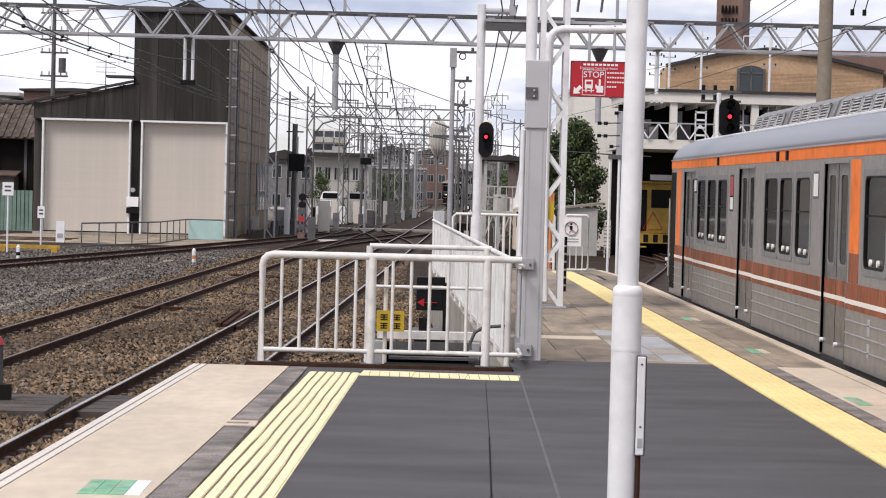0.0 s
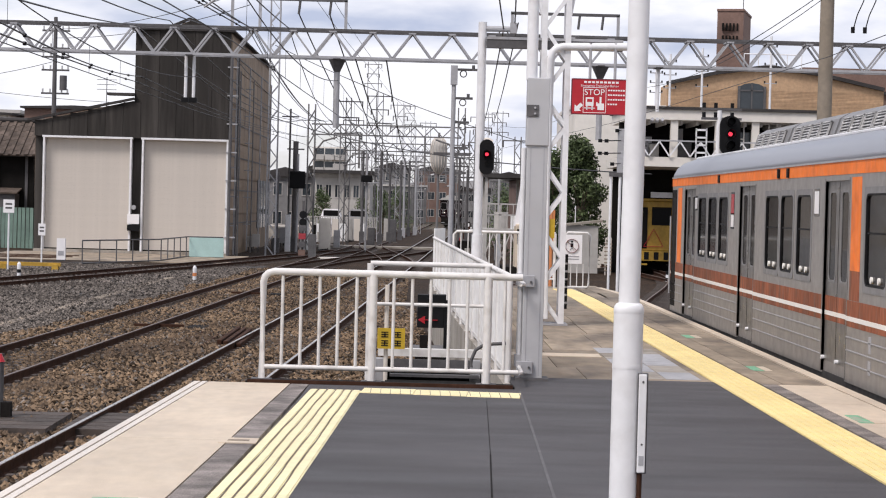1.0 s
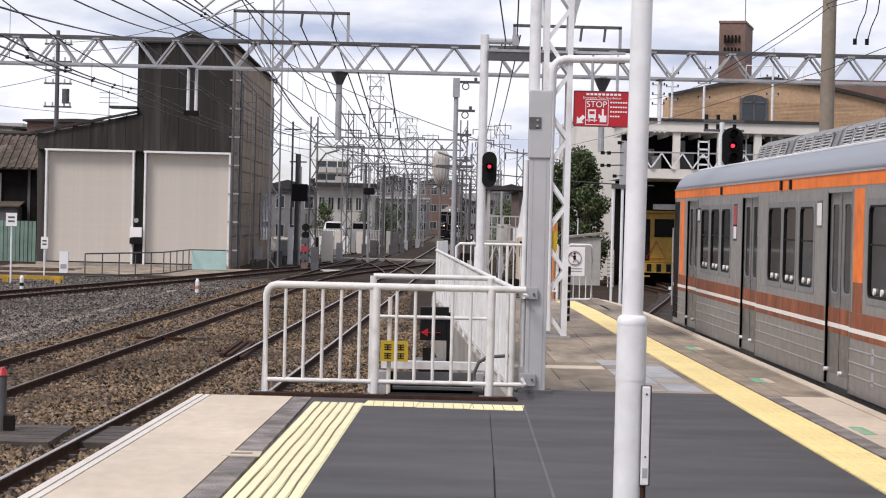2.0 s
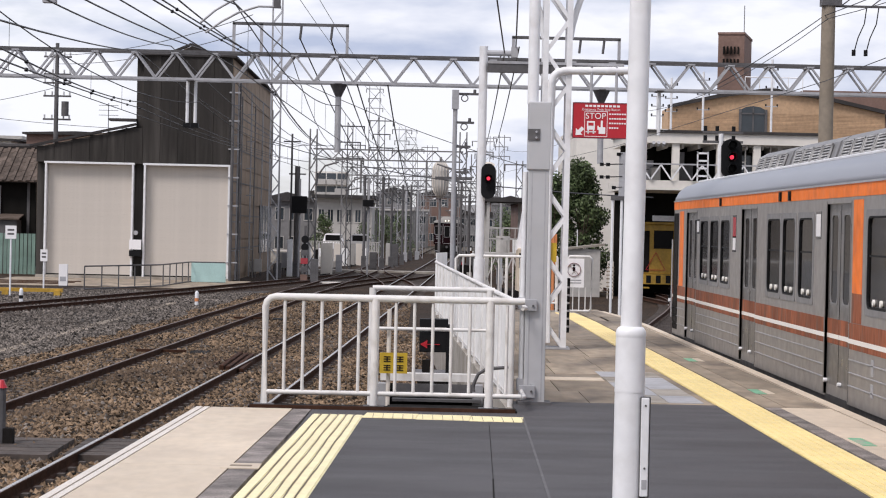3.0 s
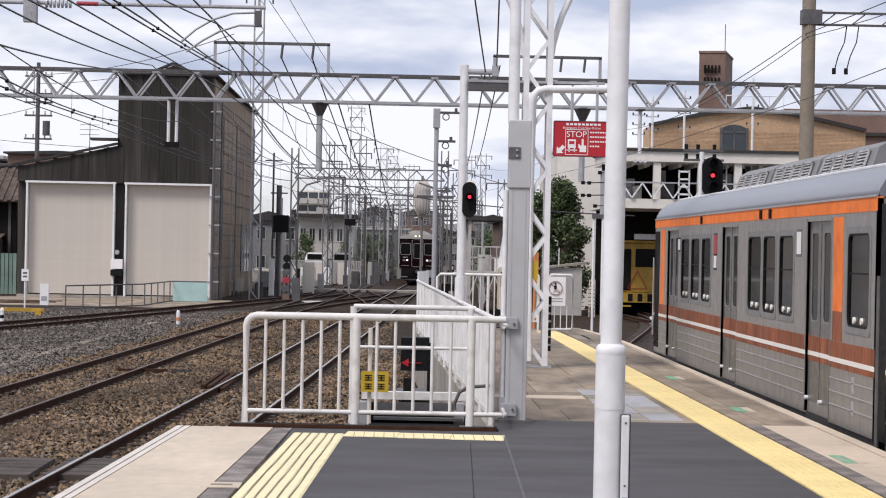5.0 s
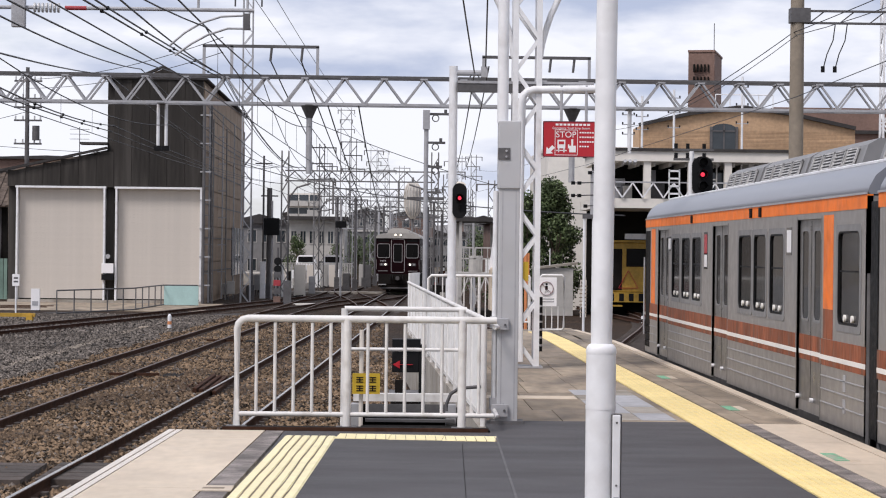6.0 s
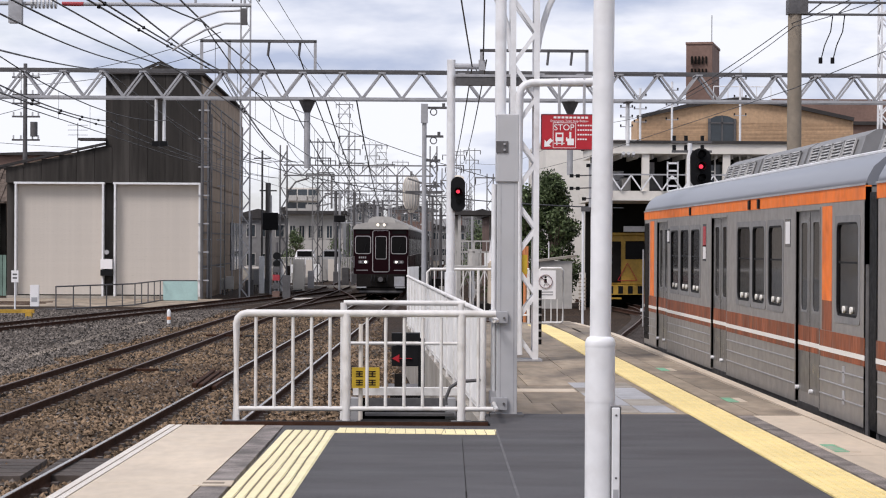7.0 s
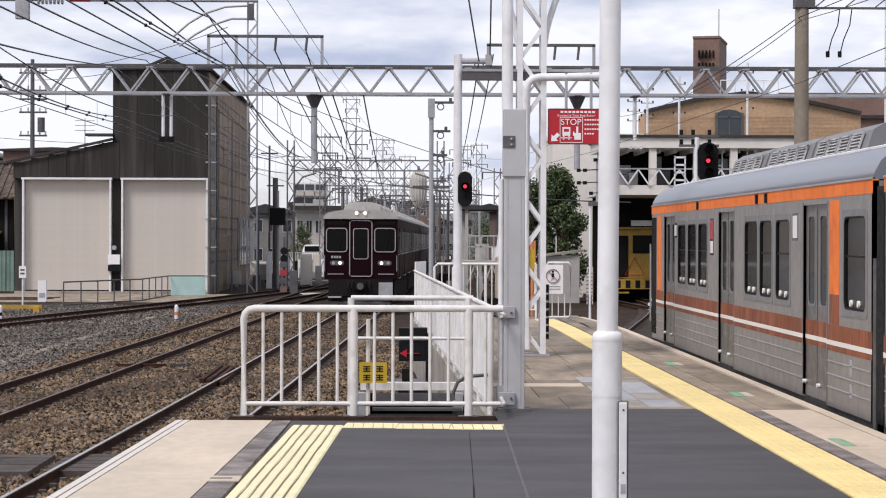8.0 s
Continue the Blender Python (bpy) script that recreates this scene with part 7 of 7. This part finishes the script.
# ---- left-hand yard ----
def left_yard():
    r = thing("ramp_railing", "grey tubular railing before the shed with teal panel", "railing", at=(-12, 98, GROUND))
    pts = [(-2.0, -6.0), (0.4, 1.0), (0.8, 10), (2.5, 10.2)]

    def along(k):
        u = k * (len(pts) - 1)
        i = min(int(u), len(pts) - 2)
        f = u - i
        return (pts[i][0] + (pts[i + 1][0] - pts[i][0]) * f, pts[i][1] + (pts[i + 1][1] - pts[i][1]) * f)
    for a, b in zip(pts, pts[1:]):
        for z in (1.08, 0.12):
            part("rail", rod(B(), (*a, z), (*b, z), 0.032, 8), GALVDARK, r)
    for k in range(15):
        part("post", rod(B(), (*along(k / 14), 0), (*along(k / 14), 1.08), 0.028, 8), GALVDARK, r)
    part("glass_panel", box(B(), 0.85, 2.55, 9.98, 10.02, 0.1, 1.05), TEAL, r, "pale teal translucent panel")
    d = thing("loading_slab", "pale concrete apron in front of the shutters", "apron", kind="structure", at=(-14.5, 108, GROUND))
    part("slab", box(B(), -6, 6, -10, 4, -0.05, 0.08), OLDSLAB, d)
    for k in range(3):
        part("rail_inlay", box(B(), -6, -1.5, -8 + 2 * k, -7.8 + 2 * k, 0.08, 0.12), RUST, d)
    y = thing("yellow_barrier", "low yellow steel barrier beam by the yard track", "barrier", at=(-15.5, 84, GROUND))
    part("beam", box(B(), -2.5, 1.9, -0.1, 0.1, 0.22, 0.36), MACHINE, y)
    for x in (-2.2, -0.3, 1.7):
        part("foot", box(B(), x - 0.12, x + 0.12, -0.2, 0.2, 0, 0.28), MACHINE, y)
    for x, yy, h, w, m in ((-15.45, 83, 2.75, 0.42, SIGNWHITE), (-15.75, 92.2, 1.75, 0.3, SIGNWHITE)):
        s = thing("sign_post", "white trackside sign on a thin post", "sign", at=(x, yy, GROUND))
        part("shaft", rod(B(), (0, 0, 0), (0, 0, h), 0.035, 8), WHITEPAINT, s)
        bd = part("board", box(B(), -w / 2, w / 2, -0.06, -0.035, h - 0.5, h), m, s)
        for k in range(2):
            part("text_bar", box(B(), -w * 0.3, w * 0.3, -0.064, -0.06, h - 0.2 - 0.15 * k, h - 0.13 - 0.15 * k), GALVDARK, bd)
    s = thing("sign_post", "short white cabinet with dark slots by the yard track", "cabinet", at=(-15.7, 97, GROUND))
    part("board", box(B(), -0.19, 0.19, -0.1, 0.1, 0.1, 1.05), SIGNWHITE, s)
    part("slot", box(B(), -0.13, 0.13, -0.11, -0.1, 0.3, 0.5), GALV, s)
    part("foot", box(B(), -0.2, 0.2, -0.08, 0.08, 0, 0.12), GALVDARK, s)
    for x, yy, m in ((-13.9, 76.8, WHITEPAINT), (-7.82, 77.8, SAFETY)):
        k = thing("marker_post", "short white marker post beside the rails", "marker", at=(x, yy, GROUND))
        part("body", rod(B(), (0, 0, 0.0), (0, 0, 0.5), 0.07, 12), WHITEPAINT, k)
        part("band", rod(B(), (0, 0, 0.2), (0, 0, 0.32), 0.073, 12), m if m is SAFETY else BLACK, k)
        part("dome", rod(B(), (0, 0, 0.5), (0, 0, 0.58), 0.07, 12, 0.03), WHITEPAINT, k)
    lp = thing("switch_lamp", "dark trackside lamp post with red cap and cable box", "lamp post", at=(-5.16, 27.3, GROUND))
    part("shaft", rod(B(), (0, 0, 0), (0, 0, 0.85), 0.06, 12), GALVDARK, lp)
    part("red_cap", rod(B(), (0, 0, 0.85), (0, 0, 0.95), 0.075, 12, 0.03), SIGNRED, lp, "red conical cap")
    part("cable_box", box(B(), 0.04, 0.16, -0.08, 0.08, 0.1, 0.35), UNDER, lp)
    part("foot", box(B(), -0.15, 0.15, -0.15, 0.15, 0, 0.06), UNDER, lp)
    tr = thing("cable_trough", "pale concrete cable trough in the ballast", "cable trough", kind="structure")
    yy = 40.0
    bm = B()
    box(bm, -0.14, 0.14, -0.49, 0.49, 0, 0.1)
    me = mesh_of("trough_lid", bm, OLDSLAB)
    while yy < 80:
        piece("trough_lid", me, tr, Matrix.Translation((-9.15 + 0.008 * (yy - 40), yy, GROUND - 0.02)))
        yy += 1.0
    cp = thing("crossing_planks", "dark timber crossing planks laid between the rails", "planks", at=(-3.55, 27.2, GROUND))
    for k in range(5):
        part("plank", box(B(), -1.9, -0.9 + 0.1, -1.2 + 0.42 * k, -0.82 + 0.42 * k, 0.0, 0.16), SLEEPER, cp)
        part("plank", box(B(), -0.62, 0.62, -1.2 + 0.42 * k, -0.82 + 0.42 * k, 0.02, 0.17), SLEEPER, cp)
    st = thing("rail_stack", "stack of dark rusty spare rails lying on the ballast", "rails", at=(-3.58, 45.26, GROUND + 0.06))
    for k in range(4):
        part("spare_rail", box(B(), -0.26 + 0.15 * k, -0.17 + 0.15 * k, -2.36 - 0.3 * k, 2.36 - 0.3 * k, 0.0, 0.13, 0.015), RUST, st)
    for y in (-1.5, 1.5):
        part("bearer", box(B(), -0.34, 0.4, y - 0.08, y + 0.08, -0.05, 0.0), SLEEPER, st)
    mt = thing("point_machine", "dark steel point rods and plates between the rails", "point machine", at=(-2.9, 45, GROUND))
    for k in range(3):
        part("rod_bar", box(B(), -1.6 + 0.2 * k, -1.55 + 0.2 * k, -3, 3, 0.08, 0.12), RUST, mt)
    part("plate", box(B(), -1.8, -1.0, 1.0, 1.4, 0.05, 0.1), RUST, mt)
    cw = thing("level_crossing", "pale concrete foot crossing over the tracks", "crossing", kind="structure", at=(-3, 142, GROUND))
    part("slab", box(B(), -5, 5, -1.2, 1.2, 0.0, 0.2), CONCRETE, cw)
    wb = thing("concrete_cover", "white flat concrete cover beside the second track", "cover", at=(-4.4, 112, GROUND))
    part("slab", box(B(), -0.6, 0.6, -0.6, 0.6, 0, 0.14), RENDER, wb)
    # works by the line beyond the shed
    for x, yy, z, w, h in ((-6.85, 126, 3.05, 0.9, 1.0), (-2.9, 128, 3.25, 0.65, 0.4)):
        s = thing("signal_post", "grey post with a black signal box seen from behind", "signal", at=(x, yy, GROUND))
        part("shaft", rod(B(), (0, 0.2, 0), (0, 0.2, z + 1.5 - GROUND), 0.07, 8), GALV, s)
        part("signal_head", box(B(), -w / 2, w / 2, -0.15, 0.15, z - h / 2 - GROUND, z + h / 2 - GROUND, 0.04), BLACK, s)
        part("arm", box(B(), -0.05, 0.05, 0, 0.25, z - GROUND, z - GROUND + 0.1), GALVDARK, s)
    g = thing("crossing_gate", "red-brown level crossing gear with lamps", "crossing signal", at=(-5.75, 112, GROUND))
    part("shaft", rod(B(), (0, 0, 0), (0, 0, 3.0), 0.06, 8), GALVDARK, g)
    for z in (1.9, 2.3):
        part("lamp_board", rod(B(), (0, -0.1, z), (0, 0, z), 0.2, 12), BLACK, g)
    for k in range(4):
        part("striped_guard", box(B(), -0.2, 0.16, -0.25, -0.2, 0.2 + 0.42 * k, 0.5 + 0.42 * k), (REDBRICK, GALVDARK, REDTUBE, GALVDARK)[k], g)
    part("motor_box", box(B(), 0.3, 0.7, -0.3, 0.3, 0, 1.3), GALVDARK, g)
    for x, yy, w, h, m, lab in ((-6.6, 130, 0.5, 2.0, WHITEPANEL, "tall white equipment cabinet"), (-5.5, 133, 0.7, 2.0, RENDER, "white trackside equipment hut"), (-7.3, 125, 0.3, 2.2, WHITEPAINT, "slim white cabinet"), (-5.0, 140, 0.4, 1.2, GALV, "grey relay cabinet"), (-3.0, 150, 0.5, 1.3, GALVDARK, "dark relay cabinet"), (-1.7, 165, 0.6, 1.8, GALVDARK, "dark relay cabinet"), (-2.2, 172, 0.5, 1.8, OFFICE, "pale relay cabinet")):
        c = thing("equipment_cabinet", lab + " beside the line", "cabinet", at=(x, yy, GROUND))
        part("body", box(B(), -w / 2, w / 2, 0, 0.6, 0.08, h, 0.02), m, c)
        part("plinth", box(B(), -w / 2 - 0.03, w / 2 + 0.03, -0.02, 0.62, 0, 0.08), CONCRETE, c)
        part("door", box(B(), -w / 2 + 0.06, w / 2 - 0.06, -0.02, 0.0, 0.2, h - 0.15), m, c)
    f = thing("site_fence", "white and grey panel fence beside the line", "fence", at=(-5.6, 160, GROUND))
    for k in range(7):
        part("panel", box(B(), -1.6 + 0.5 * k, -1.14 + 0.5 * k, 1.6 * k, 1.6 * k + 0.06, 0.05, 1.75 if k % 3 else 1.4), (WHITEPANEL, OFFICE, CREAMTRIM)[k % 3], f)
        part("post", box(B(), -1.64 + 0.5 * k, -1.6 + 0.5 * k, 1.6 * k, 1.6 * k + 0.06, 0, 1.8), GALV, f)
    for x, yy, m in ((-6.85, 177, SIGNWHITE), (-4.75, 180, GALV)):
        c = thing("parked_car", ("white" if m is SIGNWHITE else "silver") + " car parked behind a fence beside the line", "car", at=(x, yy, GROUND + 0.95))
        part("body", extrude_y(B(), [(-0.82, 0.25), (-0.82, 0.85), (-0.64, 1.42), (-0.5, 1.5), (0.5, 1.5), (0.64, 1.42), (0.82, 0.85), (0.82, 0.25)], 0, 3.2), m, c)
        part("bonnet", box(B(), -0.8, 0.8, -0.7, 0.0, 0.25, 0.85, 0.08), m, c)
        part("windscreen", box(B(), -0.6, 0.6, -0.02, 0.02, 0.92, 1.38), GLASS, c)
        for s in (-0.84, 0.66):
            for v in (-0.2, 2.5):
                part("wheel", rod(B(), (s, v, 0.3), (s + 0.18, v, 0.3), 0.3, 14), BLACK, c)
            part("side_window", box(B(), s * 0.9, s * 0.9 + 0.12, 0.3, 2.4, 0.95, 1.35), GLASS, c)
    f = thing("wire_fence", "pale grey slatted fence before the parked cars", "fence", at=(-6.0, 174.5, GROUND + 0.95))
    for k in range(46):
        part("slat", box(B(), -3.0 + 0.13 * k, -2.94 + 0.13 * k, -0.02, 0.02, 0.0, 0.86), OFFICE, f)
    part("rail", box(B(), -3.0, 3.0, -0.03, 0.03, 0.84, 0.9), OFFICE, f)
    part("rail", box(B(), -3.0, 3.0, -0.03, 0.03, 0.1, 0.14), OFFICE, f)
    b = solid("bank", prism(B(), [(-14, 174), (-3.6, 174), (-3.6, 189), (-14, 189)], GROUND - 0.1, GROUND + 0.95), CONCRETE, "raised concrete car park edge beside the line", "bank", kind="structure")


# ---- small signs at the track access ----
def access_signs():
    s = thing("yellow_notice", "yellow notice plate with dark lettering at the track steps", "sign", at=(-0.24, 25.34, 0.22))
    part("plate", box(B(), -0.16, 0.16, -0.06, -0.04, -0.12, 0.12), SIGNYELLOW, s)
    for i in range(2):
        for j in range(2):
            for k in range(3):
                part("text_bar", box(B(), -0.115 + 0.15 * i, -0.035 + 0.15 * i, -0.065, -0.06, -0.088 + 0.1 * j + 0.027 * k, -0.076 + 0.1 * j + 0.027 * k), UNDER, s)
            part("text_bar", box(B(), -0.082 + 0.15 * i, -0.068 + 0.15 * i, -0.066, -0.06, -0.088 + 0.1 * j, -0.022 + 0.1 * j), UNDER, s)
    part("back_post", rod(B(), (-0.06, 0.02, -1.39), (-0.06, 0.02, 0.62), 0.025, 8), CREAMTRIM, s)
    a = thing("arrow_sign", "black box with a red arrow beside the track steps", "sign", at=(0.2, 27.5, GROUND))
    part("box", box(B(), -0.14, 0.2, 0, 0.2, 1.40, 1.66, 0.01), BLACK, a)
    part("hood", box(B(), -0.14, 0.22, -0.05, 0.22, 1.72, 1.82), BLACK, a)
    part("stay", box(B(), 0.2, 0.28, 0.0, 0.2, 1.0, 1.75), BLACK, a)
    part("leg", box(B(), -0.1, 0.0, 0.05, 0.15, 0, 1.3), UNDER, a)
    bm = B()
    bar(bm, (-0.06, -0.005, 1.5), (0.12, -0.005, 1.5), 0.035, 0.008)
    bmesh.ops.create_cone(bm, cap_ends=True, segments=3, radius1=0.06, radius2=0.06, depth=0.008, matrix=Matrix.Translation((-0.07, -0.005, 1.5)) @ Matrix.Rotation(radians(90), 4, "X") @ Matrix.Rotation(radians(90), 4, "Z"))
    part("arrow", bm, SIGNRED, a, "red arrow")
    b = thing("trackside_box", "dark steel equipment box beside the platform wall", "box", at=(0.35, 33, GROUND))
    part("body", box(B(), -0.3, 0.2, 0, 1.2, 0, 0.7, 0.02), UNDER, b)
    part("lid", box(B(), -0.33, 0.23, -0.03, 1.23, 0.7, 0.75), GALVDARK, b)


def line_clutter():
    """Small gear on the ballast: boxes, cables and rods."""
    rng = random.Random(21)
    for k in range(90):
        y = rng.uniform(70, 230)
        side = rng.choice((-1, 1))
        x = second_track(y) - rng.uniform(2.4, 5.5) if side < 0 else near_track(y) + rng.uniform(2.3, 3.2)
        if y < 118:
            continue
        h = rng.uniform(0.5, 1.5)
        c = thing("equipment_box", rng.choice(("small grey trackside equipment box on legs", "weathered dark trackside junction box")), "box", at=(x, y, GROUND))
        w = rng.uniform(0.25, 0.5)
        part("body", box(B(), -w / 2, w / 2, -0.2, 0.2, h * 0.35, h, 0.015), rng.choice((GALV, GALVDARK, OFFICE, CREAMTRIM, RUST, REDTUBE, WHITEPANEL, UNDER)), c)
        part("leg", box(B(), -w * 0.4, -w * 0.4 + 0.06, -0.03, 0.03, 0, h * 0.36), GALVDARK, c)
        part("leg", box(B(), w * 0.4 - 0.06, w * 0.4, -0.03, 0.03, 0, h * 0.36), GALVDARK, c)
    for k in range(5):
        y0 = 110 + 16 * k
        x0 = second_track(y0) - rng.uniform(1.6, 2.4)
        pts = [(x0 + 0.25 * math.sin(j * 1.3 + k), y0 + 1.3 * j, GROUND + 0.12) for j in range(10)]
        solid("ground_cable", tube(B(), pts, 0.035, 6), UNDER, "dark cable lying on the ballast", "cable")
    for y in (48.0, 66.0, 84.0):
        pm = thing("point_machine", "dark steel point machine beside the rail", "point machine", at=(second_track(y) + 1.6, y, GROUND))
        part("case", box(B(), -0.22, 0.22, -0.5, 0.5, 0.05, 0.15, 0.02), UNDER, pm)
        part("drive_rod", box(B(), -1.4, -0.3, -0.04, 0.04, 0.12, 0.18), RUST, pm)
        part("base", box(B(), -0.4, 0.4, -0.6, 0.6, 0.0, 0.06), SLEEPER, pm)


def roof_gear():
    """Poles, insulators and pipes round the overbridge roof."""
    for x, y, z0, h in ((10.4, 94.6, 6.36, 1.7), (11.0, 94.6, 6.36, 2.3), (12.4, 94.6, 6.36, 2.6), (15.4, 94.6, 6.36, 3.2)):
        t = thing("line_bracket", "white roof post with black insulators on the overbridge", "bracket", at=(x, y + 0.6, z0))
        part("shaft", rod(B(), (0, 0, 0), (0, 0, h), 0.05, 8), WHITEPAINT, t)
        for k in range(3):
            z = h * (0.35 + 0.25 * k)
            part("crossarm", box(B(), -0.28, 0.28, -0.03, 0.03, z, z + 0.04), GALV, t)
            for s in (-0.25, 0.25):
                part("insulator", rod(B(), (s, 0, z), (s, 0, z + 0.12), 0.035, 8), BLACK, t)
    t = thing("handrail", "thin white handrail on the brick building roof", "handrail", at=(18.0, 119.5, GROUND + 10.9))
    part("rail", rod(B(), (0, 1, 0.9), (3.2, 1, 0.9), 0.03, 6), WHITEPAINT, t)
    for k in range(5):
        part("post", rod(B(), (0.8 * k, 1, -0.4), (0.8 * k, 1, 0.9), 0.025, 6), WHITEPAINT, t)
    for k, (x, z, w) in enumerate(((1.0, 5.55, 0.5), (1.6, 5.5, 0.4), (2.9, 5.6, 0.7), (4.6, 5.6, 0.6), (6.2, 5.6, 0.8))):
        b = thing("storage_crate", "dim stacked crates inside the open overbridge bay", "crate", at=(9.0 + x, 97, GROUND + 5.32))
        part("body", box(B(), -w / 2, w / 2, 0, 0.6, 0, 0.5 + 0.12 * k, 0.02), (GALV, OFFICE, GALVDARK)[k % 3], b)
        part("lid", box(B(), -w / 2 - 0.02, w / 2 + 0.02, -0.02, 0.62, 0.5 + 0.12 * k, 0.55 + 0.12 * k), GALVDARK, b)


def striped_guard():
    t = thing("guard_pole", "dark cable guard pole with pale stripes behind the lattice mast", "pole", at=(2.70, 38.76, -0.01))
    part("tube", rod(B(), (0, 0, 0), (0, 0, 0.98), 0.05, 12), BLACK, t, "black guard tube", True)
    for k in range(6):
        part("stripe", rod(B(), (0, 0, 0.1 + 0.14 * k), (0, 0, 0.135 + 0.14 * k), 0.052, 12), GALV, t)


build_ground()
build_track("railway track in brown ballast beside the platform", near_track, -18, 330, 300)
build_track("second railway track in brown ballast", second_track, -18, 330, 300)
build_track("yard track curving towards the shed", yard_track, 50, 129, 120)
build_track("track beside the island platform", right_track, -18, 240, 200)
build_track("turnout track leading under the station buildings", lambda y: 6.0 + 5.6 * (3 * ((y - 46) / 52) ** 2 - 2 * ((y - 46) / 52) ** 3), 46, 98, 80)
build_track("siding track under the station buildings", yard_track_right, 40, 120, 60)
build_track("crossover track between the two main tracks", lambda y: second_track(88) + (near_track(140) - second_track(88)) * (3 * ((y - 88) / 52) ** 2 - 2 * ((y - 88) / 52) ** 3), 88, 140, 60)
build_track("crossover track towards the yard side", lambda y: second_track(150) + (near_track(100) - second_track(150)) * (3 * ((150 - y) / 50) ** 2 - 2 * ((150 - y) / 50) ** 3), 100, 150, 60)
build_platform()
end_railing()
side_fence()
white_pole()
grey_column()
platform_mast()
signal_post()
stop_sign()
far_gantry()
shed()
metro_car(4.67, 21.12, 39.5, True)
metro_car(4.67, 1.9, 20.62, False)
CARS = [maroon_car(k == 0) for k in range(5)]
left_buildings()
office_blocks()
right_buildings()
tree(7.75, 104, GROUND, 6.1, 1.85, 18000, "dark green leafy tree beyond the platform end")
tree(6.5, 104.6, GROUND, 5.4, 1.5, 11000, "dark green bushy tree beyond the platform end")
tree(-8.0, 186, GROUND + 0.9, 3.0, 1.2, 2500, "small green tree beside the office building")
tree(-4.6, 186, GROUND + 0.9, 2.4, 1.0, 2000, "small green bush beside the office building")
for tx, ty, th in ((-7.6, 206, 4.5), (-3.2, 215, 4.0), (-1.6, 226, 4.4), (-4.4, 236, 5.0), (6.6, 150, 3.6), (9.2, 170, 4.4), (8.0, 200, 5.0), (13.0, 260, 6.0), (-12.0, 230, 5.0)):
    tree(tx, ty, GROUND, th, 1.7, 2600, "dark green bushy tree beside the distant line")
overhead_structures()
arm_post()
build_wires()
right_yard()
left_yard()
access_signs()
roof_gear()
line_clutter()
build_stones()


def group_repeats():
    """Things of one kind that occur three times or more form a group."""
    kinds = {}
    for ob in scene.objects:
        if ob.parent is None and "label" in ob and "kind" not in ob and "group" not in ob:
            kinds.setdefault(ob.name.split(".")[0], []).append(ob)
    for name, obs in kinds.items():
        if len(obs) > 2:
            for ob in obs:
                tagged(ob, group=name.replace("_", " ") + " set")


striped_guard()
group_repeats()
motions()
